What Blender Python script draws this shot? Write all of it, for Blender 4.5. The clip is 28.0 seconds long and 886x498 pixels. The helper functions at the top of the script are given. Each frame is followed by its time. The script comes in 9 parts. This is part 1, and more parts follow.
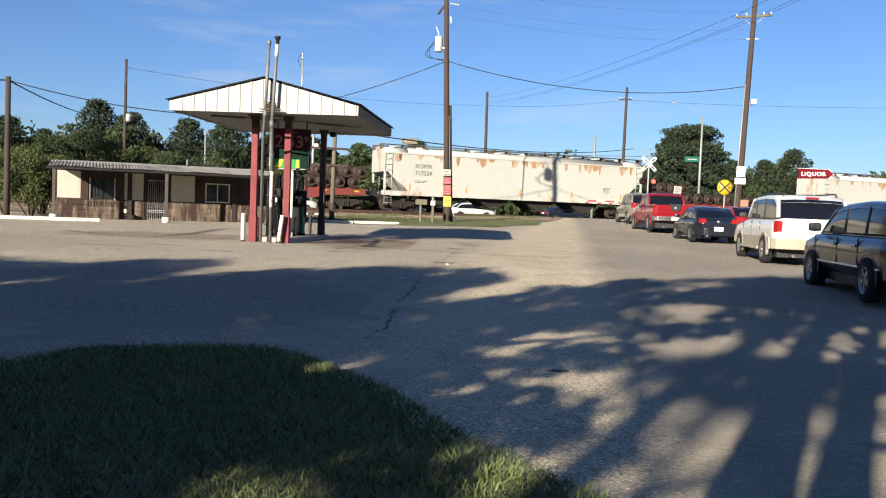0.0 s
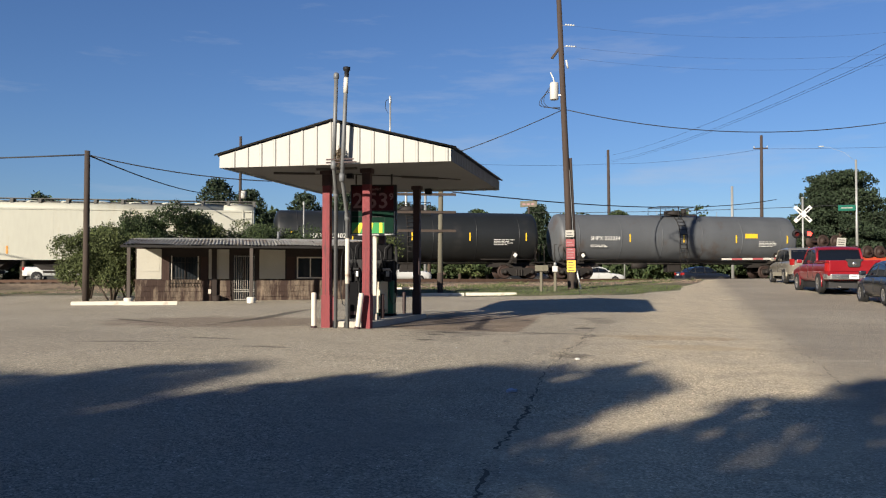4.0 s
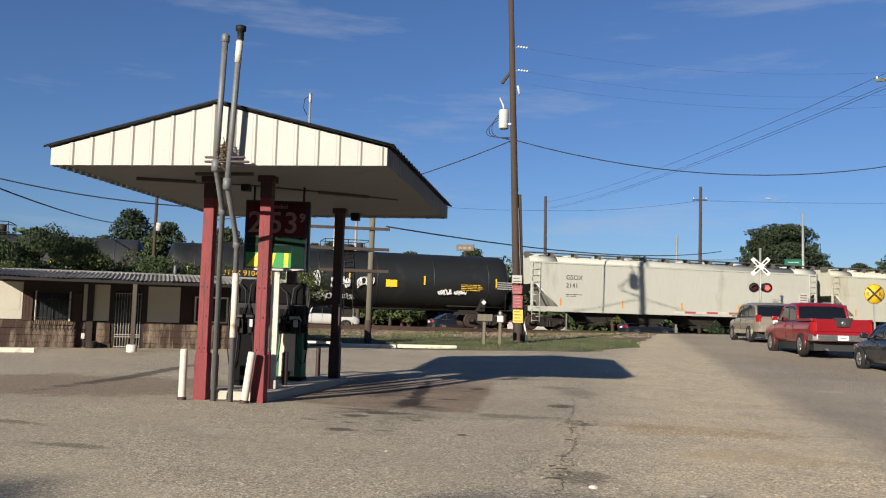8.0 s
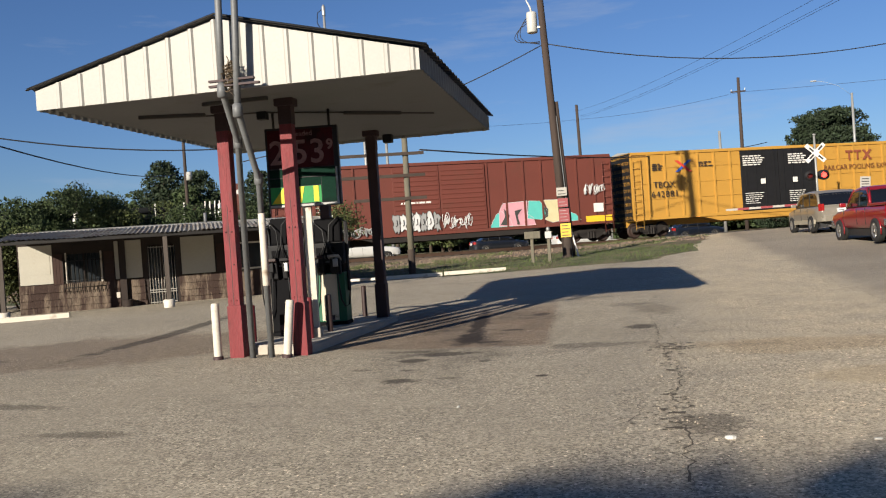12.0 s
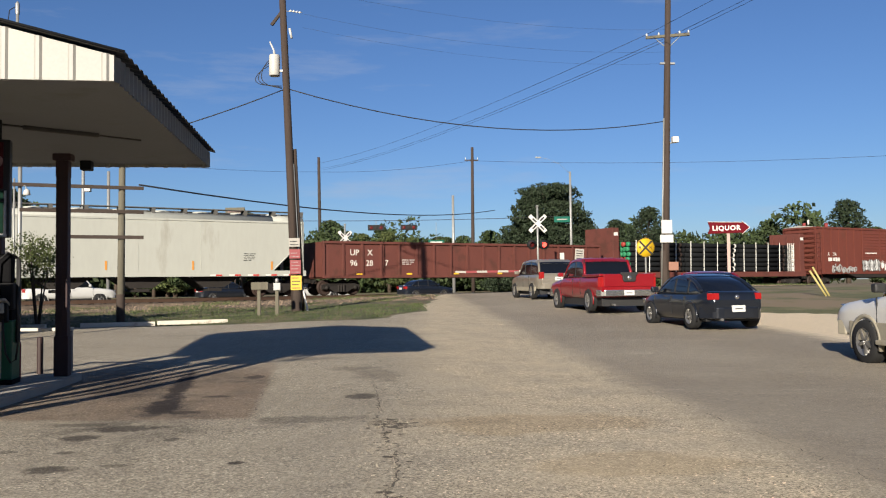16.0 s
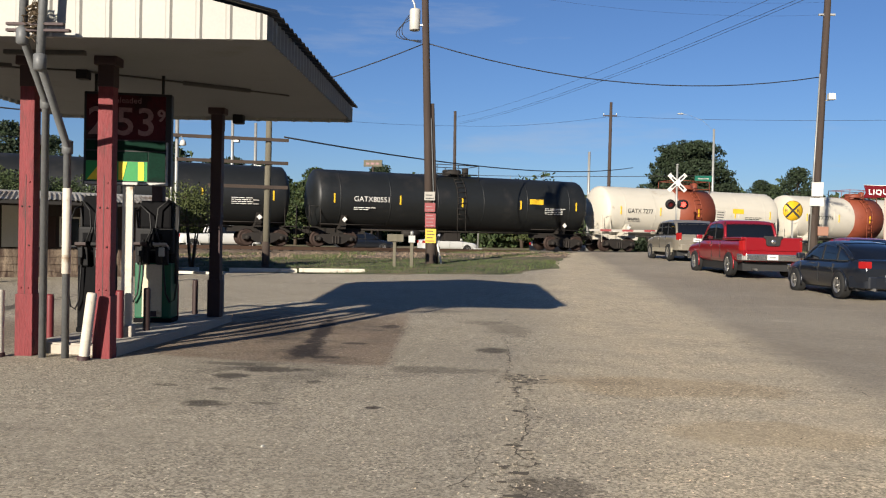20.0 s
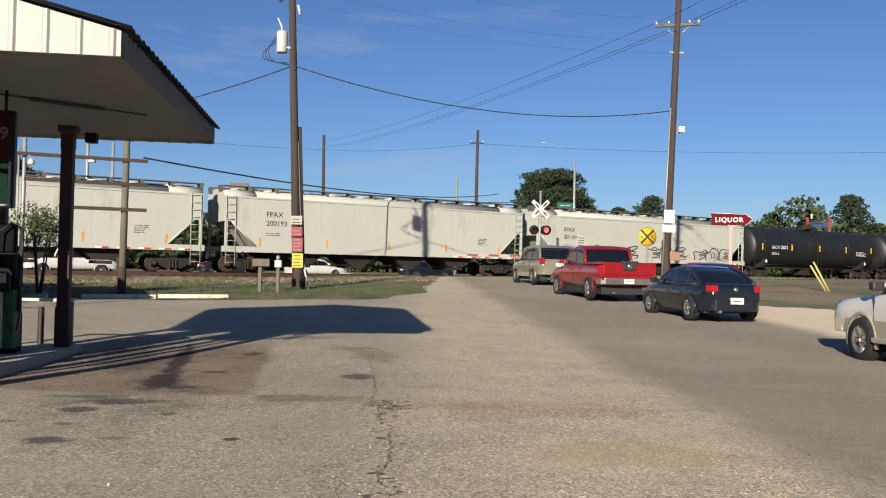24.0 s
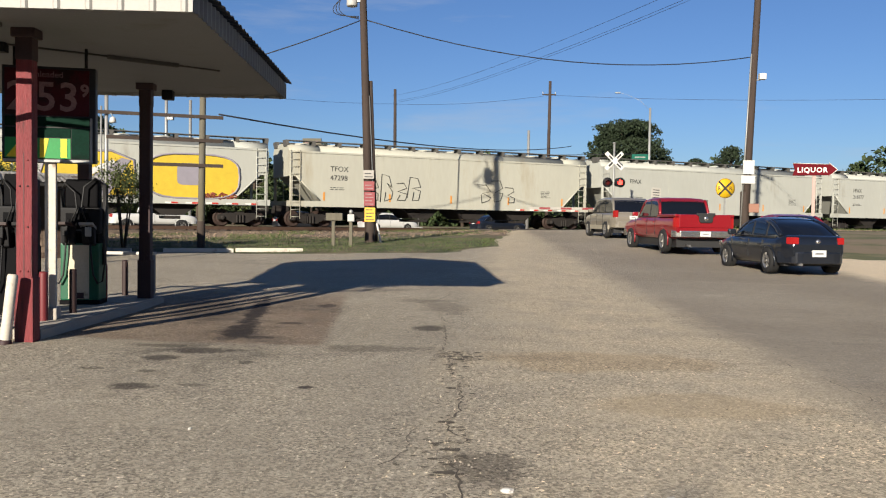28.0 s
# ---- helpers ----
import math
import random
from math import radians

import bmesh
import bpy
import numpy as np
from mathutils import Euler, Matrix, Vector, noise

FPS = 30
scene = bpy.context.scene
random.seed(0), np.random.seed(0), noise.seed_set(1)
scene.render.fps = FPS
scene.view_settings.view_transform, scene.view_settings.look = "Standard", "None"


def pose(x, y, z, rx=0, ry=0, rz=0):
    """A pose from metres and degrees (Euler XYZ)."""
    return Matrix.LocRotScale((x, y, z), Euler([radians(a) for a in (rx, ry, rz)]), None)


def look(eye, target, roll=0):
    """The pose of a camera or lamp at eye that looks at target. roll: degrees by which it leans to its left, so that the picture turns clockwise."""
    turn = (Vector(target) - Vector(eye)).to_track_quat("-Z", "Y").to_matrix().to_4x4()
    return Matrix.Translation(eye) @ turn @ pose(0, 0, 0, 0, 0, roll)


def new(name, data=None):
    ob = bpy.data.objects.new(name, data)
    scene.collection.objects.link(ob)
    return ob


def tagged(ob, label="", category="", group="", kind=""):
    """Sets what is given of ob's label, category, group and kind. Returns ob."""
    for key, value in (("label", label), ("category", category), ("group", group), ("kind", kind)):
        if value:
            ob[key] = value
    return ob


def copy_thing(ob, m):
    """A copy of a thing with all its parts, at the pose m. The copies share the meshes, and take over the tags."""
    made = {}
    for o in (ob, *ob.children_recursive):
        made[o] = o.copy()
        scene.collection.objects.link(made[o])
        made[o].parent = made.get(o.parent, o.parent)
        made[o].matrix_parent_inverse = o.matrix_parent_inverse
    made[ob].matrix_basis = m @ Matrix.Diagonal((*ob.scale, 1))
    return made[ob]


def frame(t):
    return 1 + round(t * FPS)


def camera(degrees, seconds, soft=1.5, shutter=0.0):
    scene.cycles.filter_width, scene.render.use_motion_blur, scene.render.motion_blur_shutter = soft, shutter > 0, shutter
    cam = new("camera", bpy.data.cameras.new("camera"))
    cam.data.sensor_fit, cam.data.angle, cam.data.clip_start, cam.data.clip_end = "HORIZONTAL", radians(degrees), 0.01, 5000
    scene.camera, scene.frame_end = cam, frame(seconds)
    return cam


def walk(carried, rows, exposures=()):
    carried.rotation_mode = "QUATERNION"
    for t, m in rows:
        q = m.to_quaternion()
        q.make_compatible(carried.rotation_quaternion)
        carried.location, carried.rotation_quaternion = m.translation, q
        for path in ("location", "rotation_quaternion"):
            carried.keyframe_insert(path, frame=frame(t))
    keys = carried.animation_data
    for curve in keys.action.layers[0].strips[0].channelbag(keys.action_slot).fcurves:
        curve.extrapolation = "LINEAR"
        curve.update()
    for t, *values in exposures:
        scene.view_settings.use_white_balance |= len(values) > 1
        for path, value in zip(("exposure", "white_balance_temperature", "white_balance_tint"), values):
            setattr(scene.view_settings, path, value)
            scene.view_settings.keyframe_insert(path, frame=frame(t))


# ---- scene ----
cam = camera(55.0, 28.0, 1.15)
PATH = [
    (0, (7.356, -22.087, 1.071), (7.081, -20.108, 0.978), 2.2),
    (0.5, (7.313, -21.456, 1.072), (7.251, -19.457, 1.023), 1.5),
    (1, (7.259, -20.831, 1.073), (6.942, -18.858, 1.004), 1.4),
    (1.5, (7.211, -20.203, 1.078), (6.827, -18.24, 1.097), -1.1),
    (2, (7.209, -19.568, 1.098), (6.931, -17.59, 0.993), -0.1),
    (2.5, (7.061, -18.888, 1.075), (6.691, -16.924, 1.021), 1.1),
    (3, (6.919, -18.209, 1.107), (6.4, -16.279, 1.046), -0.5),
    (3.5, (6.743, -17.538, 1.129), (6.26, -15.597, 1.111), 0.5),
    (4, (6.603, -16.871, 1.16), (6.043, -14.952, 1.218), 0.0),
    (4.5, (6.424, -16.228, 1.155), (5.951, -14.286, 1.223), 0.7),
    (6.5, (5.743, -13.758, 1.253), (5.361, -11.796, 1.277), -0.5),
    (7, (5.565, -13.155, 1.288), (5.173, -11.2, 1.441), 0.2),
    (7.5, (5.367, -12.556, 1.296), (4.934, -10.612, 1.476), 1.5),
    (8, (5.208, -11.965, 1.311), (4.804, -10.013, 1.475), 1.6),
    (8.5, (5.074, -11.419, 1.312), (4.553, -9.489, 1.391), 2.2),
    (9, (4.99, -10.941, 1.355), (4.53, -8.999, 1.488), 1.1),
    (9.5, (4.975, -10.62, 1.38), (4.663, -8.653, 1.558), -1.5),
    (10, (4.908, -10.429, 1.333), (4.894, -8.439, 1.537), -2.4),
    (10.5, (4.847, -10.349, 1.301), (4.754, -8.359, 1.475), -0.5),
    (11, (4.84, -10.34, 1.323), (4.513, -8.375, 1.504), -1.8),
    (11.5, (4.824, -10.387, 1.348), (4.276, -8.465, 1.406), -4.2),
    (12, (4.644, -10.432, 1.349), (4.153, -8.493, 1.335), -4.0),
    (12.5, (4.485, -10.348, 1.378), (4.156, -8.375, 1.408), -2.8),
    (14.5, (4.669, -9.231, 1.43), (4.515, -7.237, 1.396), -0.2),
    (15, (4.642, -9.142, 1.438), (4.507, -7.147, 1.44), -0.8),
    (15.5, (4.647, -9.091, 1.409), (4.624, -7.092, 1.468), -1.8),
    (16, (4.716, -9.119, 1.407), (4.839, -7.124, 1.489), -0.7),
    (16.5, (4.755, -9.157, 1.405), (4.953, -7.168, 1.455), 0.8),
    (17, (4.767, -9.151, 1.407), (4.915, -7.157, 1.465), 0.4),
    (17.5, (4.726, -9.168, 1.415), (4.83, -7.171, 1.417), -0.1),
    (18, (4.693, -9.157, 1.406), (4.835, -7.165, 1.302), 0.6),
    (18.5, (4.696, -9.135, 1.403), (4.799, -7.138, 1.335), 1.0),
    (19, (4.719, -9.165, 1.414), (4.762, -7.165, 1.394), 0.9),
    (19.5, (4.695, -9.233, 1.423), (4.603, -7.235, 1.386), 0.9),
    (20, (4.69, -9.216, 1.433), (4.503, -7.224, 1.408), 1.2),
    (20.5, (4.687, -9.254, 1.446), (4.405, -7.273, 1.441), 1.6),
    (22.5, (4.692, -9.177, 1.448), (4.593, -7.18, 1.518), 1.7),
    (23, (4.715, -9.17, 1.443), (4.749, -7.171, 1.508), 1.2),
    (23.5, (4.73, -9.173, 1.436), (4.823, -7.176, 1.486), 1.2),
    (24, (4.737, -9.178, 1.441), (4.855, -7.182, 1.48), 1.2),
    (24.5, (4.735, -9.179, 1.447), (4.877, -7.185, 1.473), 1.3),
    (25, (4.743, -9.177, 1.434), (4.886, -7.182, 1.462), 1.0),
    (25.5, (4.751, -9.182, 1.443), (4.889, -7.187, 1.48), 0.6),
    (26, (4.75, -9.191, 1.44), (4.86, -7.194, 1.475), 0.3),
    (26.5, (4.746, -9.181, 1.441), (4.813, -7.182, 1.476), 0.1),
    (27, (4.741, -9.184, 1.439), (4.732, -7.184, 1.469), -0.1),
    (27.5, (4.762, -9.178, 1.436), (4.709, -7.179, 1.438), 0.2),
    (28, (4.762, -9.159, 1.419), (4.713, -7.161, 1.347), 0.9),
]
EXPOSURES = [(0.0, 1.40), (2.0, 1.20), (4.5, 1.0), (7.0, 0.92), (28.0, 0.92)]
walk(cam, [(t, look(eye, target, roll)) for t, eye, target, roll in PATH], EXPOSURES)

# ---- light ----
SUN_EL, SUN_AZ = 19.0, 199.3  # degrees above the ground; compass way to the sun from +y
world = bpy.data.worlds.new("sky")
scene.world = world
world.use_nodes = True
wn = world.node_tree
sky = wn.nodes.new("ShaderNodeTexSky")
sky.sky_type = 'NISHITA'
sky.sun_disc = False
sky.sun_elevation = radians(SUN_EL)
sky.sun_rotation = radians(SUN_AZ)
sky.air_density, sky.dust_density, sky.ozone_density = 1.0, 0.25, 5.0
bg = wn.nodes["Background"]
bg.inputs["Strength"].default_value = 0.043
# thin streaks of cirrus mixed into the sky
tc = wn.nodes.new("ShaderNodeTexCoord")
mp = wn.nodes.new("ShaderNodeMapping")
mp.inputs["Scale"].default_value = (1.6, 1.6, 11.0)
mp.inputs["Rotation"].default_value = (0.05, 0.02, 0.6)
nz = wn.nodes.new("ShaderNodeTexNoise")
nz.inputs["Scale"].default_value = 1.7
nz.inputs["Detail"].default_value = 7
nz.inputs["Roughness"].default_value = 0.62
rp = wn.nodes.new("ShaderNodeValToRGB")
rp.color_ramp.elements[0].position, rp.color_ramp.elements[1].position = 0.56, 0.86
rp.color_ramp.elements[1].color = (0.55, 0.55, 0.55, 1)
mx = wn.nodes.new("ShaderNodeMixRGB")
mx.inputs[2].default_value = (6.6, 6.6, 6.2, 1)
tint = wn.nodes.new("ShaderNodeMixRGB")
tint.blend_type = 'MULTIPLY'
tint.inputs[0].default_value = 1.0
tint.inputs[2].default_value = (0.91, 0.975, 1.18, 1)
for a, b in ((tc.outputs["Generated"], mp.inputs[0]), (mp.outputs[0], nz.inputs["Vector"]), (nz.outputs[0], rp.inputs[0]),
             (rp.outputs[0], mx.inputs[0]), (sky.outputs[0], mx.inputs[1]), (mx.outputs[0], tint.inputs[1]), (tint.outputs[0], bg.inputs[0])):
    wn.links.new(a, b)
sun = new("sun", bpy.data.lights.new("sun", 'SUN'))
sun.data.energy, sun.data.angle, sun.data.color = 5.0, radians(0.6), (1.0, 0.905, 0.77)
s_dir = Vector((math.sin(radians(SUN_AZ)) * math.cos(radians(SUN_EL)), math.cos(radians(SUN_AZ)) * math.cos(radians(SUN_EL)), math.sin(radians(SUN_EL))))
sun.rotation_euler = s_dir.to_track_quat("Z", "Y").to_euler()

# ---- materials ----
MATS = {}
COLOUR_SCALE = 0.81  # lowers every base colour; with the raised exposure this deepens the shade


def mat(name, col, rough=0.7, metal=0.0, var=0.12, scale=3.0, bump=0.0, bscale=40.0, wear=None, wear_at=0.62, wscale=1.2, stretch=(1, 1, 1), emit=None, island=0.0, spec=0.4, coords="Object"):
    """A surface with two scales of variation, an optional second colour in patches, and fine relief."""
    if name in MATS:
        return MATS[name]
    m = bpy.data.materials.new(name)
    m.use_nodes = True
    t = m.node_tree
    p = t.nodes["Principled BSDF"]
    L = t.links.new
    c = t.nodes.new("ShaderNodeTexCoord")
    q = t.nodes.new("ShaderNodeMapping")
    q.inputs["Scale"].default_value = stretch
    L(c.outputs[coords], q.inputs[0])
    big = t.nodes.new("ShaderNodeTexNoise")
    big.inputs["Scale"].default_value, big.inputs["Detail"].default_value = scale, 5
    fine = t.nodes.new("ShaderNodeTexNoise")
    fine.inputs["Scale"].default_value, fine.inputs["Detail"].default_value = bscale, 3
    L(q.outputs[0], big.inputs["Vector"])
    L(q.outputs[0], fine.inputs["Vector"])
    add = t.nodes.new("ShaderNodeMath")
    add.operation = 'ADD'
    L(big.outputs[0], add.inputs[0])
    L(fine.outputs[0], add.inputs[1])
    rng = t.nodes.new("ShaderNodeMapRange")
    rng.inputs[1].default_value, rng.inputs[2].default_value = 0.6, 1.4
    rng.inputs[3].default_value, rng.inputs[4].default_value = 1 - var, 1 + var
    L(add.outputs[0], rng.inputs[0])
    last = rng.outputs[0]
    if island:
        geo = t.nodes.new("ShaderNodeNewGeometry")
        r2 = t.nodes.new("ShaderNodeMapRange")
        r2.inputs[3].default_value, r2.inputs[4].default_value = 1 - island, 1 + island
        L(geo.outputs["Random Per Island"], r2.inputs[0])
        mul = t.nodes.new("ShaderNodeMath")
        mul.operation = 'MULTIPLY'
        L(last, mul.inputs[0])
        L(r2.outputs[0], mul.inputs[1])
        last = mul.outputs[0]
    vm = t.nodes.new("ShaderNodeVectorMath")
    vm.operation = 'SCALE'
    vm.inputs[0].default_value = [c_ * COLOUR_SCALE for c_ in col[:3]]
    L(last, vm.inputs["Scale"])
    out = vm.outputs[0]
    if wear:
        w = t.nodes.new("ShaderNodeTexNoise")
        w.inputs["Scale"].default_value, w.inputs["Detail"].default_value, w.inputs["Roughness"].default_value = wscale, 8, 0.65
        L(q.outputs[0], w.inputs["Vector"])
        wr = t.nodes.new("ShaderNodeMapRange")
        wr.inputs[1].default_value, wr.inputs[2].default_value = wear_at - 0.05, wear_at + 0.07
        L(w.outputs[0], wr.inputs[0])
        mixer = t.nodes.new("ShaderNodeMixRGB")
        mixer.inputs[2].default_value = (*[c_ * COLOUR_SCALE for c_ in wear[:3]], 1)
        L(wr.outputs[0], mixer.inputs[0])
        L(out, mixer.inputs[1])
        out = mixer.outputs[0]
    L(out, p.inputs["Base Color"])
    p.inputs["Roughness"].default_value, p.inputs["Metallic"].default_value = rough, metal
    p.inputs["Specular IOR Level"].default_value = spec
    if bump:
        b = t.nodes.new("ShaderNodeBump")
        b.inputs["Strength"].default_value, b.inputs["Distance"].default_value = bump, 0.02
        L(add.outputs[0], b.inputs["Height"])
        L(b.outputs[0], p.inputs["Normal"])
    if emit:
        p.inputs["Emission Color"].default_value = (*emit[:3], 1)
        p.inputs["Emission Strength"].default_value = emit[3]
    MATS[name] = m
    return m


def glass(name, col=(0.02, 0.025, 0.03), rough=0.05):
    m = mat(name, col, rough, 0.0, 0.05, spec=0.6)
    return m


# ---- mesh helpers ----
def bm_box(bm, x0, y0, z0, x1, y1, z1, m=None):
    vs = [bm.verts.new(Vector(p) if m is None else m @ Vector(p)) for p in
          ((x0, y0, z0), (x1, y0, z0), (x1, y1, z0), (x0, y1, z0), (x0, y0, z1), (x1, y0, z1), (x1, y1, z1), (x0, y1, z1))]
    for f in ((0, 3, 2, 1), (4, 5, 6, 7), (0, 1, 5, 4), (1, 2, 6, 5), (2, 3, 7, 6), (3, 0, 4, 7)):
        bm.faces.new([vs[i] for i in f])
    return vs


def box(x0, y0, z0, x1, y1, z1, bevel=0.0, m=None):
    bm = bmesh.new()
    bm_box(bm, x0, y0, z0, x1, y1, z1, m)
    if bevel:
        bmesh.ops.bevel(bm, geom=bm.edges[:], offset=bevel, segments=2, affect='EDGES', profile=0.6)
    return bm


def bm_tube(bm, pts, r, n=8, caps=True, r2=None):
    """A round bar along the points, tapering from r to r2."""
    pts = [Vector(p) for p in pts]
    rings = []
    for i, p in enumerate(pts):
        d = (pts[min(i + 1, len(pts) - 1)] - pts[max(i - 1, 0)]).normalized()
        a = d.orthogonal().normalized() if not rings else (rings[-1][1] - d * rings[-1][1].dot(d)).normalized()
        b = d.cross(a)
        k = r if r2 is None else r + (r2 - r) * i / (len(pts) - 1)
        rings.append(([bm.verts.new(p + (a * math.cos(2 * math.pi * j / n) + b * math.sin(2 * math.pi * j / n)) * k) for j in range(n)], a))
    for (u, _), (v, _) in zip(rings, rings[1:]):
        for j in range(n):
            f = bm.faces.new((u[j], u[(j + 1) % n], v[(j + 1) % n], v[j]))
            f.smooth = True
    if caps:
        bm.faces.new(rings[0][0][::-1])
        bm.faces.new(rings[-1][0])
    return bm


def tube(pts, r, n=8, caps=True, r2=None):
    return bm_tube(bmesh.new(), pts, r, n, caps, r2)


def bm_prism(bm, poly, axis, a, b):
    """A polygon of (u, v) pushed along an axis from a to b: 'y' takes (x, z), 'x' takes (y, z), 'z' takes (x, y)."""
    def at(p, k):
        return {'y': (p[0], k, p[1]), 'x': (k, p[0], p[1]), 'z': (p[0], p[1], k)}[axis]
    lo, hi = [bm.verts.new(at(p, a)) for p in poly], [bm.verts.new(at(p, b)) for p in poly]
    n = len(poly)
    bm.faces.new(lo)
    bm.faces.new(hi[::-1])
    for i in range(n):
        bm.faces.new((lo[i], hi[i], hi[(i + 1) % n], lo[(i + 1) % n]))
    return bm


def prism(poly, axis, a, b, bevel=0.0):
    bm = bm_prism(bmesh.new(), poly, axis, a, b)
    bmesh.ops.recalc_face_normals(bm, faces=bm.faces[:])
    if bevel:
        bmesh.ops.bevel(bm, geom=bm.edges[:], offset=bevel, segments=2, affect='EDGES', profile=0.6)
    return bm


def bm_lathe(bm, prof, axis='z', n=20, m=None):
    """A profile of (radius, height) turned round an axis."""
    rings = []
    for r, h in prof:
        ring = []
        for j in range(n):
            a = 2 * math.pi * j / n
            c, s = r * math.cos(a), r * math.sin(a)
            p = Vector({'z': (c, s, h), 'x': (h, c, s), 'y': (c, h, s)}[axis])
            ring.append(bm.verts.new(m @ p if m else p))
        rings.append(ring)
    for u, v in zip(rings, rings[1:]):
        for j in range(n):
            f = bm.faces.new((u[j], u[(j + 1) % n], v[(j + 1) % n], v[j]))
            f.smooth = True
    for ring, (r, _) in ((rings[0], prof[0]), (rings[-1], prof[-1])):
        if r <= 0.03:
            bm.faces.new(ring)
    return bm


def lathe(prof, axis='z', n=20, m=None):
    bm = bm_lathe(bmesh.new(), prof, axis, n, m)
    bmesh.ops.recalc_face_normals(bm, faces=bm.faces[:])
    return bm


def mesh_of(bm, material, name="m"):
    bmesh.ops.recalc_face_normals(bm, faces=bm.faces[:])
    me = bpy.data.meshes.new(name)
    bm.to_mesh(me)
    bm.free()
    me.materials.append(material)
    return me


def part(name, bm, material, parent, label="", m=None):
    ob = new(name, bm if isinstance(bm, bpy.types.Mesh) else mesh_of(bm, material, name))
    ob.parent = parent
    if m is not None:
        ob.matrix_basis = m
    if label:
        ob["label"] = label
    return ob


def thing(name, m, label, category, group="", kind=""):
    ob = new(name)
    ob.empty_display_size = 0.2
    ob.matrix_basis = m
    return tagged(ob, label, category, group, kind)


def solid(name, bm, material, m, label, category, group="", kind=""):
    ob = new(name, mesh_of(bm, material, name))
    ob.matrix_basis = m
    return tagged(ob, label, category, group, kind)


TEXTS = {}


def writing(name, text, size, material, parent, m, align='LEFT', depth=0.004, spacing=1.0, bold=0.0):
    """Letters of the built-in font, as a mesh, lying in the xy plane of m."""
    key = (text, size, align, depth, spacing, bold)
    if key not in TEXTS:
        cu = bpy.data.curves.new("letters", 'FONT')
        cu.body, cu.size, cu.align_x, cu.extrude, cu.resolution_u, cu.space_character = text, size, align, depth, 3, spacing
        cu.offset = bold
        tmp = bpy.data.objects.new("letters", cu)
        scene.collection.objects.link(tmp)
        TEXTS[key] = bpy.data.meshes.new_from_object(tmp.evaluated_get(bpy.context.evaluated_depsgraph_get()))
        bpy.data.objects.remove(tmp)
    me = TEXTS[key].copy()
    me.materials.clear()
    me.materials.append(material)
    return part(name, me, material, parent, "", m)


# ---- ground ----
GROUND_Y = (-30, -15, -12, -9.5, -7, -4.5, -2, 3, 8, 16)
GROUND_Z = (-0.41, -0.41, -0.45, -0.37, -0.26, -0.12, -0.09, -0.10, 0.0, 0.15)


def g(x, y):
    """The height of the ground: a hollow before the lot, the level slab round the pumps, then rising to the tracks, higher towards the road."""
    h = 0.02 * (min(y, 39) - 8) if y > 8 else 0.0
    k = max(0.0, min(1.0, (y - 11) / 16)) - 0.7 * max(0.0, min(1.0, (11 - y) / 7))  # the road falls away beside the lot
    if x > 6 and 6 < y < 28:
        h -= 0.07 * min(1.0, (x - 6) / 4) * math.sin((y - 6) / 22 * math.pi)
    far = h + 0.015 * max(-2, min(25, x if x < 6 else 6 + (x - 6) * k))
    if y >= 16:
        return far
    i = max(n for n in range(len(GROUND_Y) - 1) if GROUND_Y[n] <= y or n == 0)
    q = max(0.0, (y - GROUND_Y[i]) / (GROUND_Y[i + 1] - GROUND_Y[i]))
    near = GROUND_Z[i] + (GROUND_Z[i + 1] - GROUND_Z[i]) * q
    if near < -0.1:
        near = -0.1 + (near + 0.1) * (1 - 0.4 * max(0.0, min(1.0, (x - 8) / 4)))
    near += 0.05 * max(0.0, min(1.0, 1 - x / 1.5))
    w = max(0.0, min(1.0, (y - 6) / 10))
    return near + (far - near) * w


RAIL_Z = 0.82
TRACK = Vector((-7.0, 34.5, 0))
ALONG = Vector((20.3, 10.7, 0)).normalized()
ACROSS = Vector((-ALONG.y, ALONG.x, 0))
TRACK_AZ = math.degrees(math.atan2(ALONG.y, ALONG.x))
MID = TRACK + ACROSS * 1.55  # the centre line


def rail_pose(u, side=0.0, z=RAIL_Z, turn=0.0):
    p = MID + ALONG * u + ACROSS * side
    return pose(p.x, p.y, z, 0, 0, TRACK_AZ + turn)


def sheet(name, x0, x1, y0, y1, step, lift, material, inside, label, category, kind="structure"):
    """A flat covering that follows the ground, cut to the cells that inside() accepts, with its rim moved onto the outline by halves."""
    bm = bmesh.new()
    nx, ny = int((x1 - x0) / step), int((y1 - y0) / step)
    grid = {}

    def v(i, j):
        if (i, j) not in grid:
            x, y = x0 + i * step, y0 + j * step
            grid[i, j] = bm.verts.new((x, y, g(x, y) + lift))
        return grid[i, j]
    for i in range(nx):
        for j in range(ny):
            if inside(x0 + (i + 0.5) * step, y0 + (j + 0.5) * step):
                bm.faces.new((v(i, j), v(i + 1, j), v(i + 1, j + 1), v(i, j + 1)))
    rim = [w for w in bm.verts if w.is_boundary]
    for _ in range(2):
        for w in rim:
            nb = [e.other_vert(w).co for e in w.link_edges if e.is_boundary]
            w.co = w.co * 0.5 + (nb[0] + nb[1]) * 0.25 if len(nb) >= 2 else w.co
    for w in rim:
        w.co.z = g(w.co.x, w.co.y) - 0.03
    for f in bm.faces:
        f.smooth = True
    return solid(name, bm, material, Matrix(), label, category, "", kind)


# natural ground to the horizon
xs = [-3000, -1200, -500, -250, -140, -90, -60] + [-44 + 3 * i for i in range(38)] + [80, 110, 160, 300, 600, 1300, 3000]
ys = [-3000, -800, -300, -120, -70, -50] + [-40 + 3 * i for i in range(44)] + [100, 130, 170, 260, 500, 1200, 3000]


